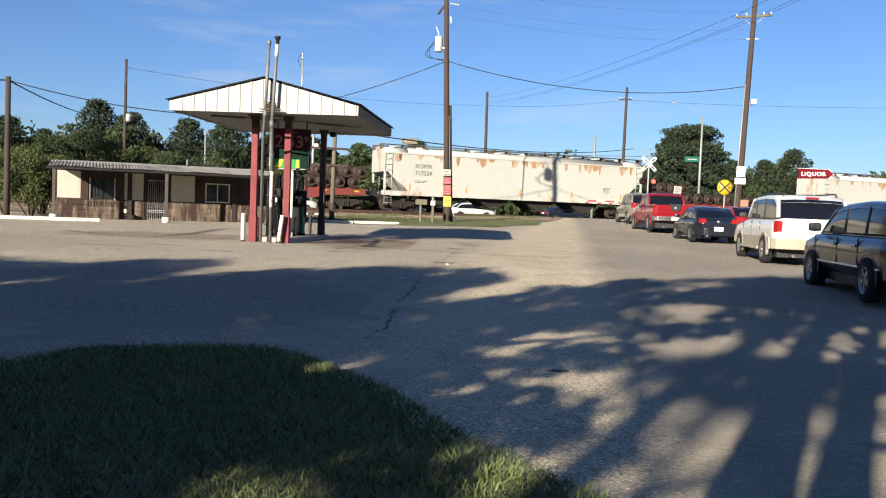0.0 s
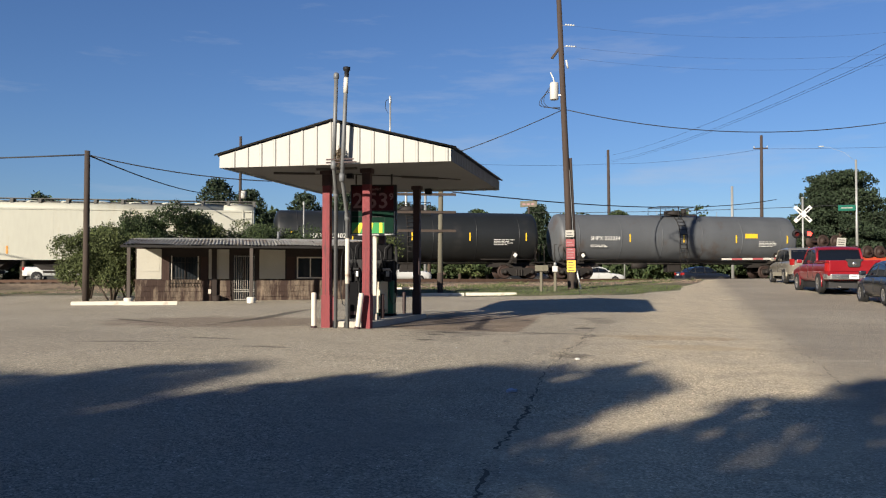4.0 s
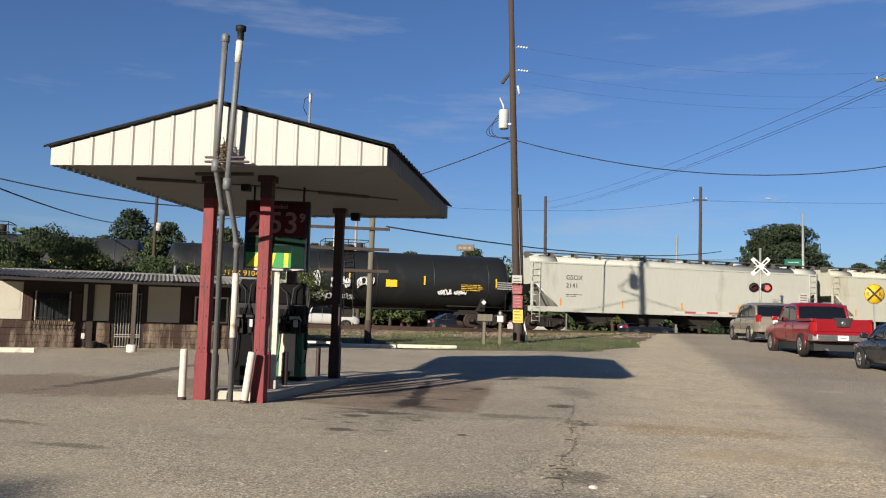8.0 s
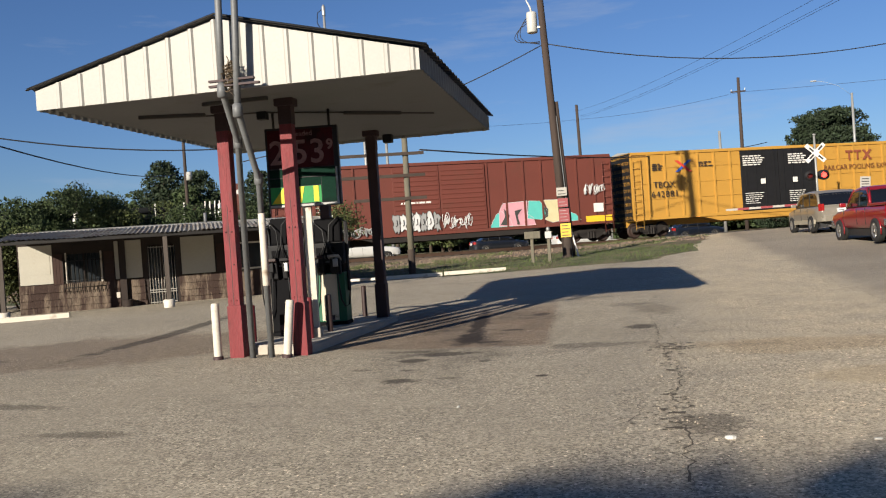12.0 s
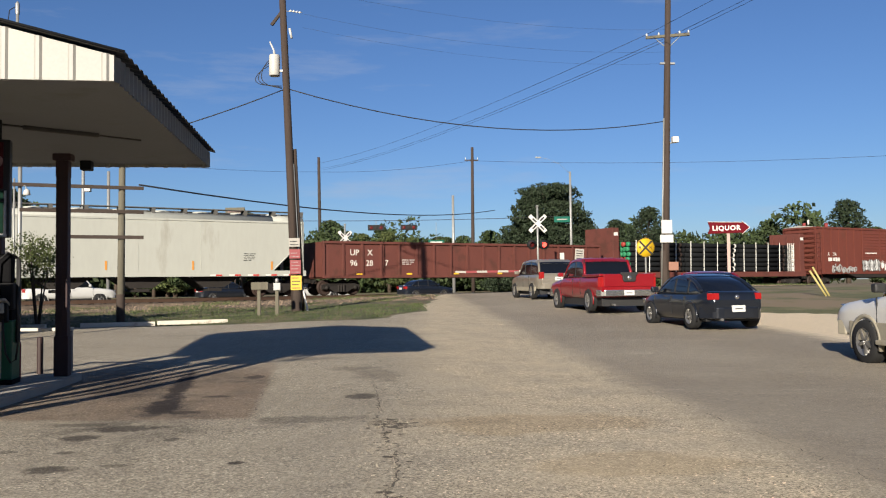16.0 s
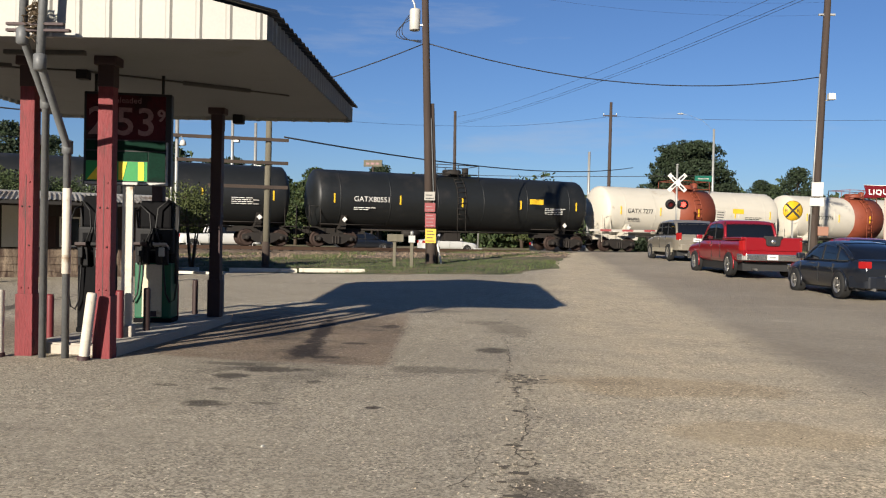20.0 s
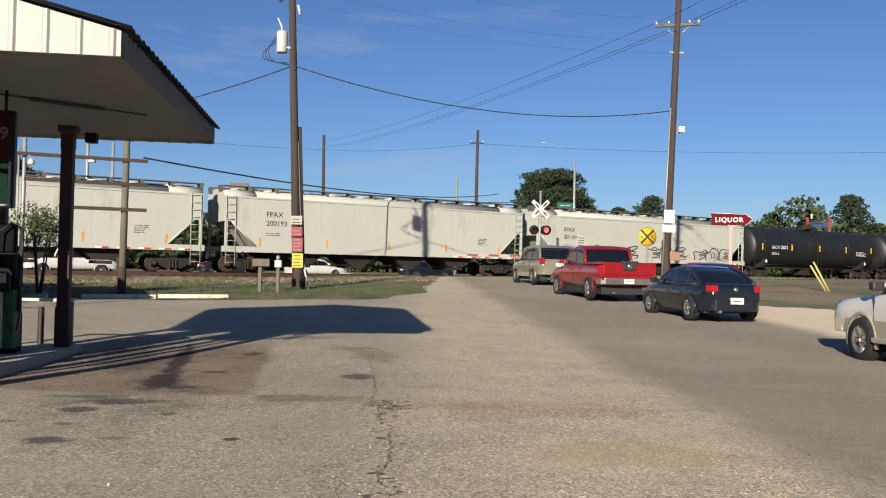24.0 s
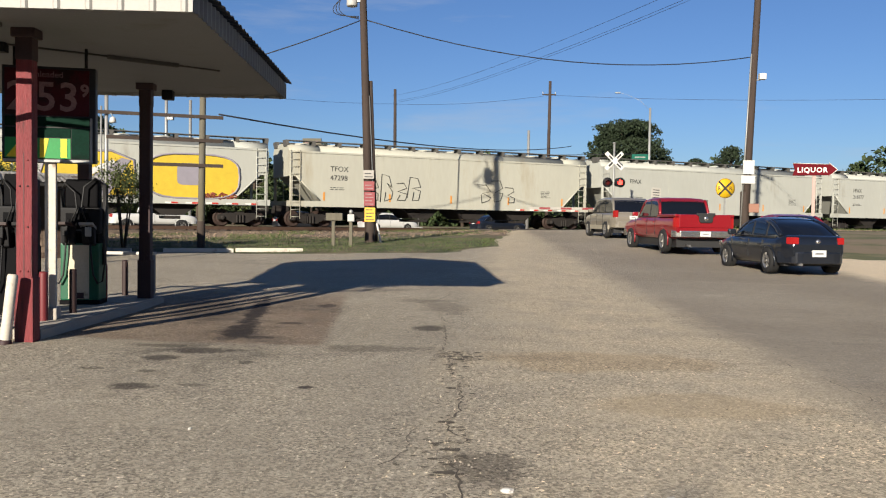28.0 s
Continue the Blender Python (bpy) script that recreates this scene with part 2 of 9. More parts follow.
def ground_z(x, y):
    p = Vector((x, y, 0)) - MID
    d = abs(p.dot(ACROSS))
    base = g(x, y)
    if p.dot(ACROSS) > -7:
        base = RAIL_Z - 0.55
    return base


bm = bmesh.new()
rows_ = [[bm.verts.new((x, y, ground_z(x, y) + random.uniform(-0.02, 0.02))) for x in xs] for y in ys]
for a, b in zip(rows_, rows_[1:]):
    for i in range(len(xs) - 1):
        bm.faces.new((a[i], a[i + 1], b[i + 1], b[i])).smooth = True
M_GROUND = mat("rough_grass_ground", (0.125, 0.128, 0.050), 0.95, 0, 0.45, 0.5, 0.3, 16.0, wear=(0.22, 0.165, 0.10), wear_at=0.50, wscale=0.25)
solid("ground", bm, M_GROUND, Matrix(), "rough grassy ground with bare dirt", "ground", "", "structure")


def wob(x, y, s=0.35, a=0.6):
    return a * noise.noise(Vector((x * s, y * s, 3.1)))


def in_grass_island(x, y):
    # the lawn at the start, from which the camera sets out
    x += wob(x, y, 0.8, 0.25)
    y += wob(y, x, 0.8, 0.25)
    if x < 2.7:
        e = -15.5 + 0.12 * (x - 2.7)
    elif x < 4.0:
        e = -14.1 - 0.83 * (4.0 - x) ** 2
    else:
        e = -14.1 - 0.52 * (x - 4.0) ** 1.55
    return y < e and x < 8.6


def in_grass_strip(x, y):
    # the green between the lot and the tracks, round the utility pole
    p = Vector((x, y, 0)) - MID
    if p.dot(ACROSS) > -7.6 + wob(x, y, 0.7, 1.6):
        return False
    x += wob(x, y, 0.5, 0.5)
    y += wob(y, x, 0.5, 0.4)
    left = 18.2 + 0.13 * x if x > -6 else 17.4 + 0.35 * (x + 6) * 0.2
    if x < -9:
        left = 19.5 + 0.55 * (x + 9) + 1.5
    return y > max(left, 17.9 if x > -6 else -99) and x < 4.3 + 0.07 * (y - 19) + 1.3 * min(1, max(0, (y - 19) / 5))


def in_shoulder(x, y):
    # the stony strip between the verge and the rails, broken by the road
    d = (Vector((x, y, 0)) - MID).dot(ACROSS)
    return -9.4 < d < -1.8 and (x < 4.6 + 0.07 * (y - 19) + 1.3 * min(1, max(0, (y - 19) / 5)) + wob(x, y, 0.9, 0.5) or x > 16.2)


def in_paving(x, y):
    p = Vector((x, y, 0)) - MID
    d = p.dot(ACROSS)
    if in_grass_island(x, y + 0.9) or d > -1.9:
        return False
    if y > 16 and x < 9 and (in_grass_strip(x, y) or in_shoulder(x, y)):
        return False
    right = 15.4 + wob(y, 2.0, 0.2, 1.0) + 8.6 * max(0.0, min(1.0, (19.5 - y) / 5))
    left = -26 if y < 16 else -14
    return left < x < right


# paving: pale gravelly asphalt of the lot, smoother grey along the road
def paving_material():
    m = bpy.data.materials.new("lot_asphalt")
    m.use_nodes = True
    t = m.node_tree
    L = t.links.new
    p = t.nodes["Principled BSDF"]
    c = t.nodes.new("ShaderNodeTexCoord")
    sep = t.nodes.new("ShaderNodeSeparateXYZ")
    L(c.outputs["Object"], sep.inputs[0])

    def nse(scale, detail=5, rough=0.6, vec=None):
        n = t.nodes.new("ShaderNodeTexNoise")
        n.inputs["Scale"].default_value, n.inputs["Detail"].default_value, n.inputs["Roughness"].default_value = scale, detail, rough
        L(vec or c.outputs["Object"], n.inputs["Vector"])
        return n.outputs[0]

    def rng(v, a, b, lo=0.0, hi=1.0):
        n = t.nodes.new("ShaderNodeMapRange")
        n.inputs[1].default_value, n.inputs[2].default_value, n.inputs[3].default_value, n.inputs[4].default_value = a, b, lo, hi
        L(v, n.inputs[0])
        return n.outputs[0]

    def math_(op, a, b):
        n = t.nodes.new("ShaderNodeMath")
        n.operation = op
        for i, v in enumerate((a, b)):
            if isinstance(v, (int, float)):
                n.inputs[i].default_value = v
            else:
                L(v, n.inputs[i])
        return n.outputs[0]

    def mix(f, a, b):
        n = t.nodes.new("ShaderNodeMixRGB")
        if isinstance(f, (int, float)):
            n.inputs[0].default_value = f
        else:
            L(f, n.inputs[0])
        for i, v in ((1, a), (2, b)):
            if isinstance(v, tuple):
                n.inputs[i].default_value = (*v, 1)
            else:
                L(v, n.inputs[i])
        return n.outputs[0]
    wide = nse(0.22, 6)
    mid = nse(1.3, 6)
    fine = nse(55, 4, 0.7)
    # the road is greyer and smoother; a seam near x = 7.8 parts it from the lot
    edge = math_('ADD', sep.outputs[0], math_('MULTIPLY', math_('SUBTRACT', nse(0.35, 6, 0.7), 0.5), 0.7))
    road = rng(edge, 7.7, 8.3)
    lot = mix(rng(wide, 0.35, 0.65), PAVE_A, PAVE_B)
    lot = mix(rng(mid, 0.55, 0.75, 0, 0.4), lot, PAVE_C)
    way = mix(rng(wide, 0.4, 0.62), PAVE_D, PAVE_E)
    col = mix(road, lot, way)
    # a paler worn band of loose gravel beside the road
    wander = math_('ADD', sep.outputs[0], math_('MULTIPLY', math_('SUBTRACT', nse(0.30, 5, 0.6), 0.5), 3.0))
    band = math_('MULTIPLY', rng(wander, 4.6, 6.0), rng(edge, 8.5, 7.8))
    col = mix(math_('MULTIPLY', band, rng(mid, 0.32, 0.66, 0.35, 0.95)), col, PAVE_F)
    # dusty and dark drifts along the traffic
    drift = t.nodes.new("ShaderNodeMapping")
    drift.inputs["Scale"].default_value = (0.55, 1.5, 1)
    L(c.outputs["Object"], drift.inputs[0])
    worn = nse(0.8, 7, 0.68, drift.outputs[0])
    col = mix(rng(worn, 0.56, 0.70, 0, 0.38), col, (0.235, 0.205, 0.165))
    col = mix(rng(worn, 0.42, 0.30, 0, 0.35), col, (0.56, 0.49, 0.37))
    # browner slab round the pumps and a grimy stretch before the store
    for cx, cy, rx, ry, k, tone in ((-4.2, 1.4, 3.2, 2.4, 0.7, (0.22, 0.165, 0.115)), (-6.0, -4.5, 5.0, 2.5, 0.35, (0.24, 0.21, 0.17)), (6.2, -0.3, 1.3, 0.7, 0.6, (0.46, 0.35, 0.21)), (6.7, -2.4, 1.0, 0.5, 0.45, (0.50, 0.38, 0.22)), (1.0, -10.6, 4.1, 4.0, 0.6, (0.235, 0.21, 0.175))):
        q = t.nodes.new("ShaderNodeMapping")
        q.vector_type = 'TEXTURE'
        q.inputs["Location"].default_value, q.inputs["Scale"].default_value = (cx, cy, 0), (rx, ry, 1000)
        L(c.outputs["Object"], q.inputs[0])
        ln = t.nodes.new("ShaderNodeVectorMath")
        ln.operation = 'LENGTH'
        L(q.outputs[0], ln.inputs[0])
        col = mix(rng(math_('ADD', ln.outputs["Value"], math_('MULTIPLY', math_('SUBTRACT', mid, 0.5), 1.3)), 1.05, 0.75, 0, k), col, tone)
    # browner slab of paving beside the pump island, ending at a straight seam
    lean = math_('ADD', sep.outputs[0], math_('MULTIPLY', sep.outputs[1], 0.085))
    ragged = math_('MULTIPLY', math_('SUBTRACT', nse(3.0, 4, 0.6), 0.5), 0.25)
    slab = math_('MULTIPLY', rng(math_('ADD', lean, math_('MULTIPLY', ragged, 0.4)), 3.25, 3.13), math_('MULTIPLY', rng(math_('ADD', sep.outputs[1], ragged), 0.35, 0.55), rng(sep.outputs[1], 7.2, 5.0)))
    slab = math_('MULTIPLY', slab, rng(sep.outputs[0], -0.6, 0.1))
    col = mix(math_('MULTIPLY', slab, rng(mid, 0.3, 0.7, 0.65, 0.95)), col, (0.245, 0.180, 0.125))
    # oil-stained drive lane beside the pumps
    sx = math_('SUBTRACT', sep.outputs[0], 2.0)
    ox = math_('ABSOLUTE', math_('ADD', sx, math_('MULTIPLY', math_('SUBTRACT', nse(0.9, 5), 0.5), 2.2)), 0)
    oil = math_('MULTIPLY', rng(ox, 0.9, 0.15), math_('MULTIPLY', rng(sep.outputs[1], -2.6, 0.5), rng(sep.outputs[1], 6.5, 3.5)))
    oil = math_('MULTIPLY', oil, rng(nse(1.1, 6, 0.7), 0.42, 0.62))
    col = mix(math_('MULTIPLY', oil, 0.72), col, (0.030, 0.026, 0.024))
    # separate stains: place, half sizes, turn, strength
    blot = nse(2.6, 6, 0.7)
    frayed = nse(11.0, 6, 0.75)
    for cx, cy, rx, ry, turn, k in STAINS:
        q = t.nodes.new("ShaderNodeMapping")
        q.vector_type = 'TEXTURE'
        q.inputs["Location"].default_value, q.inputs["Rotation"].default_value, q.inputs["Scale"].default_value = (cx, cy, 0), (0, 0, radians(turn)), (rx, ry, 1000)
        L(c.outputs["Object"], q.inputs[0])
        ln = t.nodes.new("ShaderNodeVectorMath")
        ln.operation = 'LENGTH'
        L(q.outputs[0], ln.inputs[0])
        far = math_('ADD', ln.outputs["Value"], math_('MULTIPLY', math_('SUBTRACT', blot, 0.5), 2.4 if max(rx, ry) > 0.35 else 1.1))
        far = math_('ADD', far, math_('MULTIPLY', math_('SUBTRACT', frayed, 0.5), 1.5))
        col = mix(rng(far, 1.18, 0.72, 0, k), col, (0.034, 0.025, 0.020))
    # bare sandy shoulder beyond the queue
    sand = math_('MULTIPLY', rng(math_('ADD', sep.outputs[0], math_('MULTIPLY', math_('SUBTRACT', blot, 0.5), 1.5)), 14.0, 14.9), 1.0)
    col = mix(sand, col, (0.76, 0.63, 0.44))
    vor = t.nodes.new("ShaderNodeTexVoronoi")
    vor.inputs["Scale"].default_value = 62
    L(c.outputs["Object"], vor.inputs["Vector"])
    chip = t.nodes.new("ShaderNodeSeparateColor")
    L(vor.outputs["Color"], chip.inputs[0])
    stone = rng(chip.outputs[0], 0.0, 1.0, 0.45, 1.44)
    pale = rng(chip.outputs[1], 0.955, 0.965, 1.0, 1.75)
    stone = math_('MULTIPLY', stone, pale)
    rough_at = math_('MULTIPLY', rng(nse(0.5, 4, 0.6), 0.36, 0.58, 0.45, 1.0), rng(road, 0.0, 1.0, 1.0, 0.4))
    stone = math_('ADD', math_('MULTIPLY', math_('SUBTRACT', stone, 1.0), rough_at), 1.02)
    specks = nse(210, 2, 0.5)
    grit = math_('MULTIPLY', math_('MULTIPLY', rng(fine, 0.3, 0.7, 0.80 * COLOUR_SCALE, 1.20 * COLOUR_SCALE), stone), math_('MULTIPLY', rng(nse(6.0, 5, 0.7), 0.3, 0.7, 0.92, 1.08), rng(nse(19.0, 4, 0.7), 0.32, 0.68, 0.90, 1.10)))
    sc = t.nodes.new("ShaderNodeVectorMath")
    sc.operation = 'SCALE'
    L(col, sc.inputs[0])
    L(grit, sc.inputs["Scale"])
    L(sc.outputs[0], p.inputs["Base Color"])
    p.inputs["Roughness"].default_value = 0.88
    p.inputs["Specular IOR Level"].default_value = 0.25
    b = t.nodes.new("ShaderNodeBump")
    b.inputs["Strength"].default_value, b.inputs["Distance"].default_value = 0.6, 0.008
    L(math_('ADD', math_('ADD', fine, specks), math_('MULTIPLY', chip.outputs[0], 1.3)), b.inputs["Height"])
    L(b.outputs[0], p.inputs["Normal"])
    return m


PAVE_A, PAVE_B, PAVE_C = (0.365, 0.318, 0.238), (0.43, 0.375, 0.282), (0.27, 0.238, 0.185)
PAVE_D, PAVE_E, PAVE_F = (0.30, 0.257, 0.195), (0.36, 0.312, 0.237), (0.60, 0.50, 0.345)
STAINS = ((1.62, 3.8, 0.14, 1.5, 8, 0.95), (1.92, 1.6, 0.20, 1.0, 6, 0.95), (2.3, 0.97, 0.22, 0.13, 0, 0.8), (2.40, 2.4, 0.18, 0.11, 0, 0.7), (2.03, -0.1, 0.38, 0.22, 0, 0.75), (1.5, 0.2, 0.45, 0.13, 4, 0.5),
          (2.57, 4.5, 0.15, 0.24, 0, 0.75), (4.33, 2.15, 0.21, 0.32, 0, 0.72), (1.7, -0.61, 0.21, 0.17, 0, 0.75), (1.97, -2.07, 0.20, 0.14, 0, 0.7), (2.62, -0.8, 0.08, 0.10, 0, 0.65), (3.43, -1.98, 0.075, 0.06, 20, 0.9), (1.84, -1.36, 0.10, 0.07, 0, 0.55),
          (2.46, -1.97, 0.14, 0.06, 0, 0.5), (3.7, 0.27, 0.58, 0.28, 3, 0.42), (4.48, 4.5, 0.34, 0.85, 8, 0.32), (4.95, -4.1, 0.27, 0.36, 0, 0.50), (1.3, -1.3, 0.13, 0.08, 0, 0.5), (-4.25, 3.8, 0.22, 3.4, 6, 0.7), (5.6, -0.15, 0.5, 0.22, 0, 0.2),
          (-6.5, 1.2, 0.14, 1.5, 60, 0.6), (0.9, 3.6, 0.5, 1.3, 10, 0.55), (3.1, 7.0, 0.6, 0.3, 0, 0.35), (4.1, 5.4, 0.5, 0.25, 0, 0.3), (7.37, -14.25, 0.10, 0.08, 0, 0.95), (0.0, -4.4, 0.5, 0.11, 5, 0.5), (-1.8, -3.2, 0.6, 0.13, -8, 0.5), (-3.0, -4.2, 0.8, 0.11, 12, 0.45))
M_PAVE = paving_material()
sheet("road", -26, 24, -44, 60, 0.5, 0.05, M_PAVE, in_paving, "pale worn asphalt lot and road with cracks and gravel", "pavement")
M_GRASS = mat("mown_grass", (0.115, 0.135, 0.055), 0.95, 0, 0.4, 0.9, 0.8, 22.0, wear=(0.18, 0.145, 0.085), wear_at=0.50, wscale=0.9)
sheet("lawn", -14, 10, -36, -13, 0.2, 0.075, M_GRASS, in_grass_island, "shaded green lawn beside the paving", "grass")
M_VERGE = mat("dry_verge_grass", (0.060, 0.074, 0.028), 0.95, 0, 0.45, 0.9, 0.8, 22.0, wear=(0.16, 0.125, 0.075), wear_at=0.48, wscale=0.8)
sheet("verge", -40, 8, 6, 50, 0.5, 0.05, M_VERGE, in_grass_strip, "patchy green verge along the railway", "grass")

# ballast, sleepers and rails
bm = bmesh.new()
prof = [(-4.2, -0.75), (-2.2, -0.22), (2.2, -0.22), (4.2, -0.75)]
for k in range(-60, 80):
    for (a, za), (b, zb) in zip(prof, prof[1:]):
        q = [rail_pose(k * 4 + du, s).translation + Vector((0, 0, z)) for du, s, z in ((0, a, za), (4, a, za), (4, b, zb), (0, b, zb))]
        bm.faces.new([bm.verts.new(v) for v in q]).smooth = True
bmesh.ops.remove_doubles(bm, verts=bm.verts[:], dist=0.01)
M_BALLAST = mat("ballast", (0.20, 0.148, 0.102), 0.95, 0, 0.55, 1.2, 0.5, 11.0, wear=(0.085, 0.062, 0.044), wear_at=0.52, wscale=0.8)
sheet("ballast_shoulder", -44, 60, 6, 70, 0.5, 0.045, M_BALLAST, in_shoulder, "brown stones spread beside the railway", "ballast")
ballast = solid("railway_ballast", bm, M_BALLAST, Matrix(), "brown stone ballast bed of the railway", "ballast", "", "structure")
M_RAIL = mat("rail_steel", (0.10, 0.06, 0.04), 0.6, 0.6, 0.2)
M_TIE = mat("railway_tie_wood", (0.06, 0.045, 0.035), 0.9, 0, 0.3, bump=0.4)
track = thing("railway_track", rail_pose(0), "rusty steel rails on dark wooden sleepers", "railway track", "", "structure")
for s in (-0.75, 0.75):
    part("rail", box(-240, s - 0.035, -0.17, 320, s + 0.035, 0.0), M_RAIL, track)
tie = None
for k in range(-70, 110):
    if tie is None:
        tie = mesh_of(box(-0.11, -1.3, -0.3, 0.11, 1.3, -0.16), M_TIE, "sleeper")
    part("sleeper", tie, M_TIE, track, "", Matrix.Translation((k * 0.55, 0, 0)))
# the street on the far side of the railway
bm = bmesh.new()
for k in range(-30, 40):
    q = [rail_pose(k * 5 + du, s).translation for du, s in ((0, 15.0), (5, 15.0), (5, 23.5), (0, 23.5))]
    bm.faces.new([bm.verts.new((v.x, v.y, RAIL_Z - 0.55 + 0.03)) for v in q])
bmesh.ops.remove_doubles(bm, verts=bm.verts[:], dist=0.01)
solid("far_road", bm, mat("far_road_concrete", (0.33, 0.295, 0.235), 0.9, 0, 0.15, 0.6, 0.2, 30), Matrix(), "pale concrete street beyond the railway", "road", "", "structure")
# planked crossing in the road
M_PLANK = mat("crossing_asphalt", (0.10, 0.09, 0.08), 0.9, 0, 0.2, bump=0.3)
cross = thing("level_crossing", rail_pose(0), "dark level crossing deck between the rails", "level crossing", "", "structure")
CROSS_U = 20.0
for a, b, z in ((-1.9, -0.82, -0.25), (-0.66, 0.66, -0.25), (0.82, 1.9, -0.25)):
    part("panel", box(CROSS_U - 6.0, a, z, CROSS_U + 5.5, b, -0.005, 0.01), M_PLANK, cross)


# cracks in the paving
M_CRACK = mat("crack_dirt", (0.12, 0.10, 0.074), 0.95, 0, 0.3)


def crack(pts, w, seed, label, chips=0):
    rnd = random.Random(seed)
    fine = []
    for a, b in zip(pts, pts[1:]):
        n = max(2, int((Vector(b) - Vector(a)).length / 0.07))
        fine += [(a[0] + (b[0] - a[0]) * k / n + rnd.gauss(0, 0.022), a[1] + (b[1] - a[1]) * k / n) for k in range(n)]
    bm = bmesh.new()
    prev = None
    for k, (x, y) in enumerate(fine):
        h = w * rnd.uniform(0.12, 0.5) * min(1, 0.2 + k / 6)
        cur = [bm.verts.new((x - h, y, g(x, y) + 0.054)), bm.verts.new((x + h * rnd.uniform(0.4, 1.2), y + rnd.gauss(0, 0.01), g(x, y) + 0.054))]
        gap = noise.noise(Vector((x * 1.7, y * 1.7, seed))) > 0.16
        if prev and not gap:
            bm.faces.new((prev[0], prev[1], cur[1], cur[0]))
        prev = cur
    for _ in range(chips):
        x, y = rnd.choice(fine)
        x, y, s = x + rnd.gauss(0.05, 0.15), y + rnd.gauss(0, 0.12), rnd.uniform(0.006, 0.024) * (1.15 if seed == 2 else 1.0)
        bm.faces.new([bm.verts.new((x + s * math.cos(a) * rnd.uniform(0.6, 1.3), y + s * 0.7 * math.sin(a) * rnd.uniform(0.6, 1.3), g(x, y) + 0.0545)) for a in (0, 1.2, 2.4, 3.6, 4.9)])
    solid("pavement_crack", bm, M_CRACK, Matrix(), label, "crack", "", "structure")


def rubble(x0, x1, y0, y1, n, seed, label):
    """Crumbled asphalt: sunken dark hollows with pale broken stones standing round them."""
    rnd = random.Random(seed)
    pits, stones = bmesh.new(), bmesh.new()
    for k in range(n):
        x, y = rnd.uniform(x0, x1), rnd.uniform(y0, y1)
        s = rnd.uniform(0.006, 0.024) * (1.0 if k % 4 else 2.2)
        z = g(x, y) + 0.0545 + 0.0001 * (k % 7)
        pits.faces.new([pits.verts.new((x + 1.6 * s * math.cos(a) * rnd.uniform(0.5, 1.3), y + s * math.sin(a) * rnd.uniform(0.5, 1.3), z)) for a in (0, 0.9, 1.8, 2.7, 3.6, 4.5, 5.4)])
        for _ in range(3):
            r = rnd.uniform(0.004, 0.011)
            sx, sy = x + rnd.gauss(0, 0.06), y + rnd.gauss(0, 0.05)
            ring = [stones.verts.new((sx + r * math.cos(a) * rnd.uniform(0.7, 1.2), sy + r * math.sin(a) * rnd.uniform(0.7, 1.2), g(sx, sy) + 0.05)) for a in (0, 1.25, 2.5, 3.75, 5.0)]
            tip = stones.verts.new((sx + rnd.gauss(0, r * 0.3), sy, g(sx, sy) + 0.05 + r * rnd.uniform(0.7, 1.2)))
            for i in range(5):
                stones.faces.new((ring[i], ring[(i + 1) % 5], tip))
    solid("crumbled_asphalt", pits, M_CRACK, Matrix(), label, "broken paving", "", "stuff")
    solid("loose_chips", stones, M_CHIP, Matrix(), "pale loose stone chips round the broken asphalt", "gravel", "", "stuff")


M_CHIP = mat("pale_stone_chip", (0.27, 0.23, 0.175), 0.9, 0, 0.2, island=0.5)
crack([(4.38, 3.7), (4.49, 3.2), (4.50, 2.5), (4.57, 0.9), (4.53, 0.04), (4.63, -0.5), (4.72, -1.5), (4.78, -2.35), (4.67, -3.2), (4.79, -3.56), (4.66, -3.93), (4.76, -4.18), (4.72, -5.6), (4.82, -6.7)], 0.021, 1, "long broken crack across the worn asphalt", 130)
crack([(4.48, 0.06), (4.62, 0.0), (4.70, -0.2), (4.97, -0.43)], 0.034, 2, "short branching crack with crumbled edges", 120)
crack([(2.87, 3.9), (2.96, 2.9), (3.05, 1.7), (3.15, 0.42)], 0.016, 3, "straight seam between two slabs of paving", 10)
crack([(4.82, -6.7), (4.98, -8.3), (5.02, -10.0), (5.26, -11.8), (5.3, -13.0)], 0.055, 4, "dark crack running across the shaded asphalt", 60)
crack([(4.6, 6.8), (4.3, 5.4), (4.42, 4.0)], 0.016, 5, "broken crack near the canopy shade", 40)
crack([(8.3, 14.0), (8.0, 9.0), (7.93, 6.5), (8.1, 1.5), (8.2, -2.2), (8.22, -3.4), (8.3, -6.0)], 0.012, 6, "seam along the edge of the road", 8)
crack([(4.43, -3.2), (4.40, -3.8), (4.28, -4.2)], 0.012, 7, "fine crack beside the long one", 30)
rubble(4.46, 4.97, -0.48, 0.15, 44, 41, "crumbled hollow where two cracks meet")
rubble(4.58, 4.86, -4.3, -3.0, 30, 42, "crumbled patches along the long crack")
rubble(4.55, 4.85, -2.9, -0.5, 26, 43, "small crumbled spots along the crack")

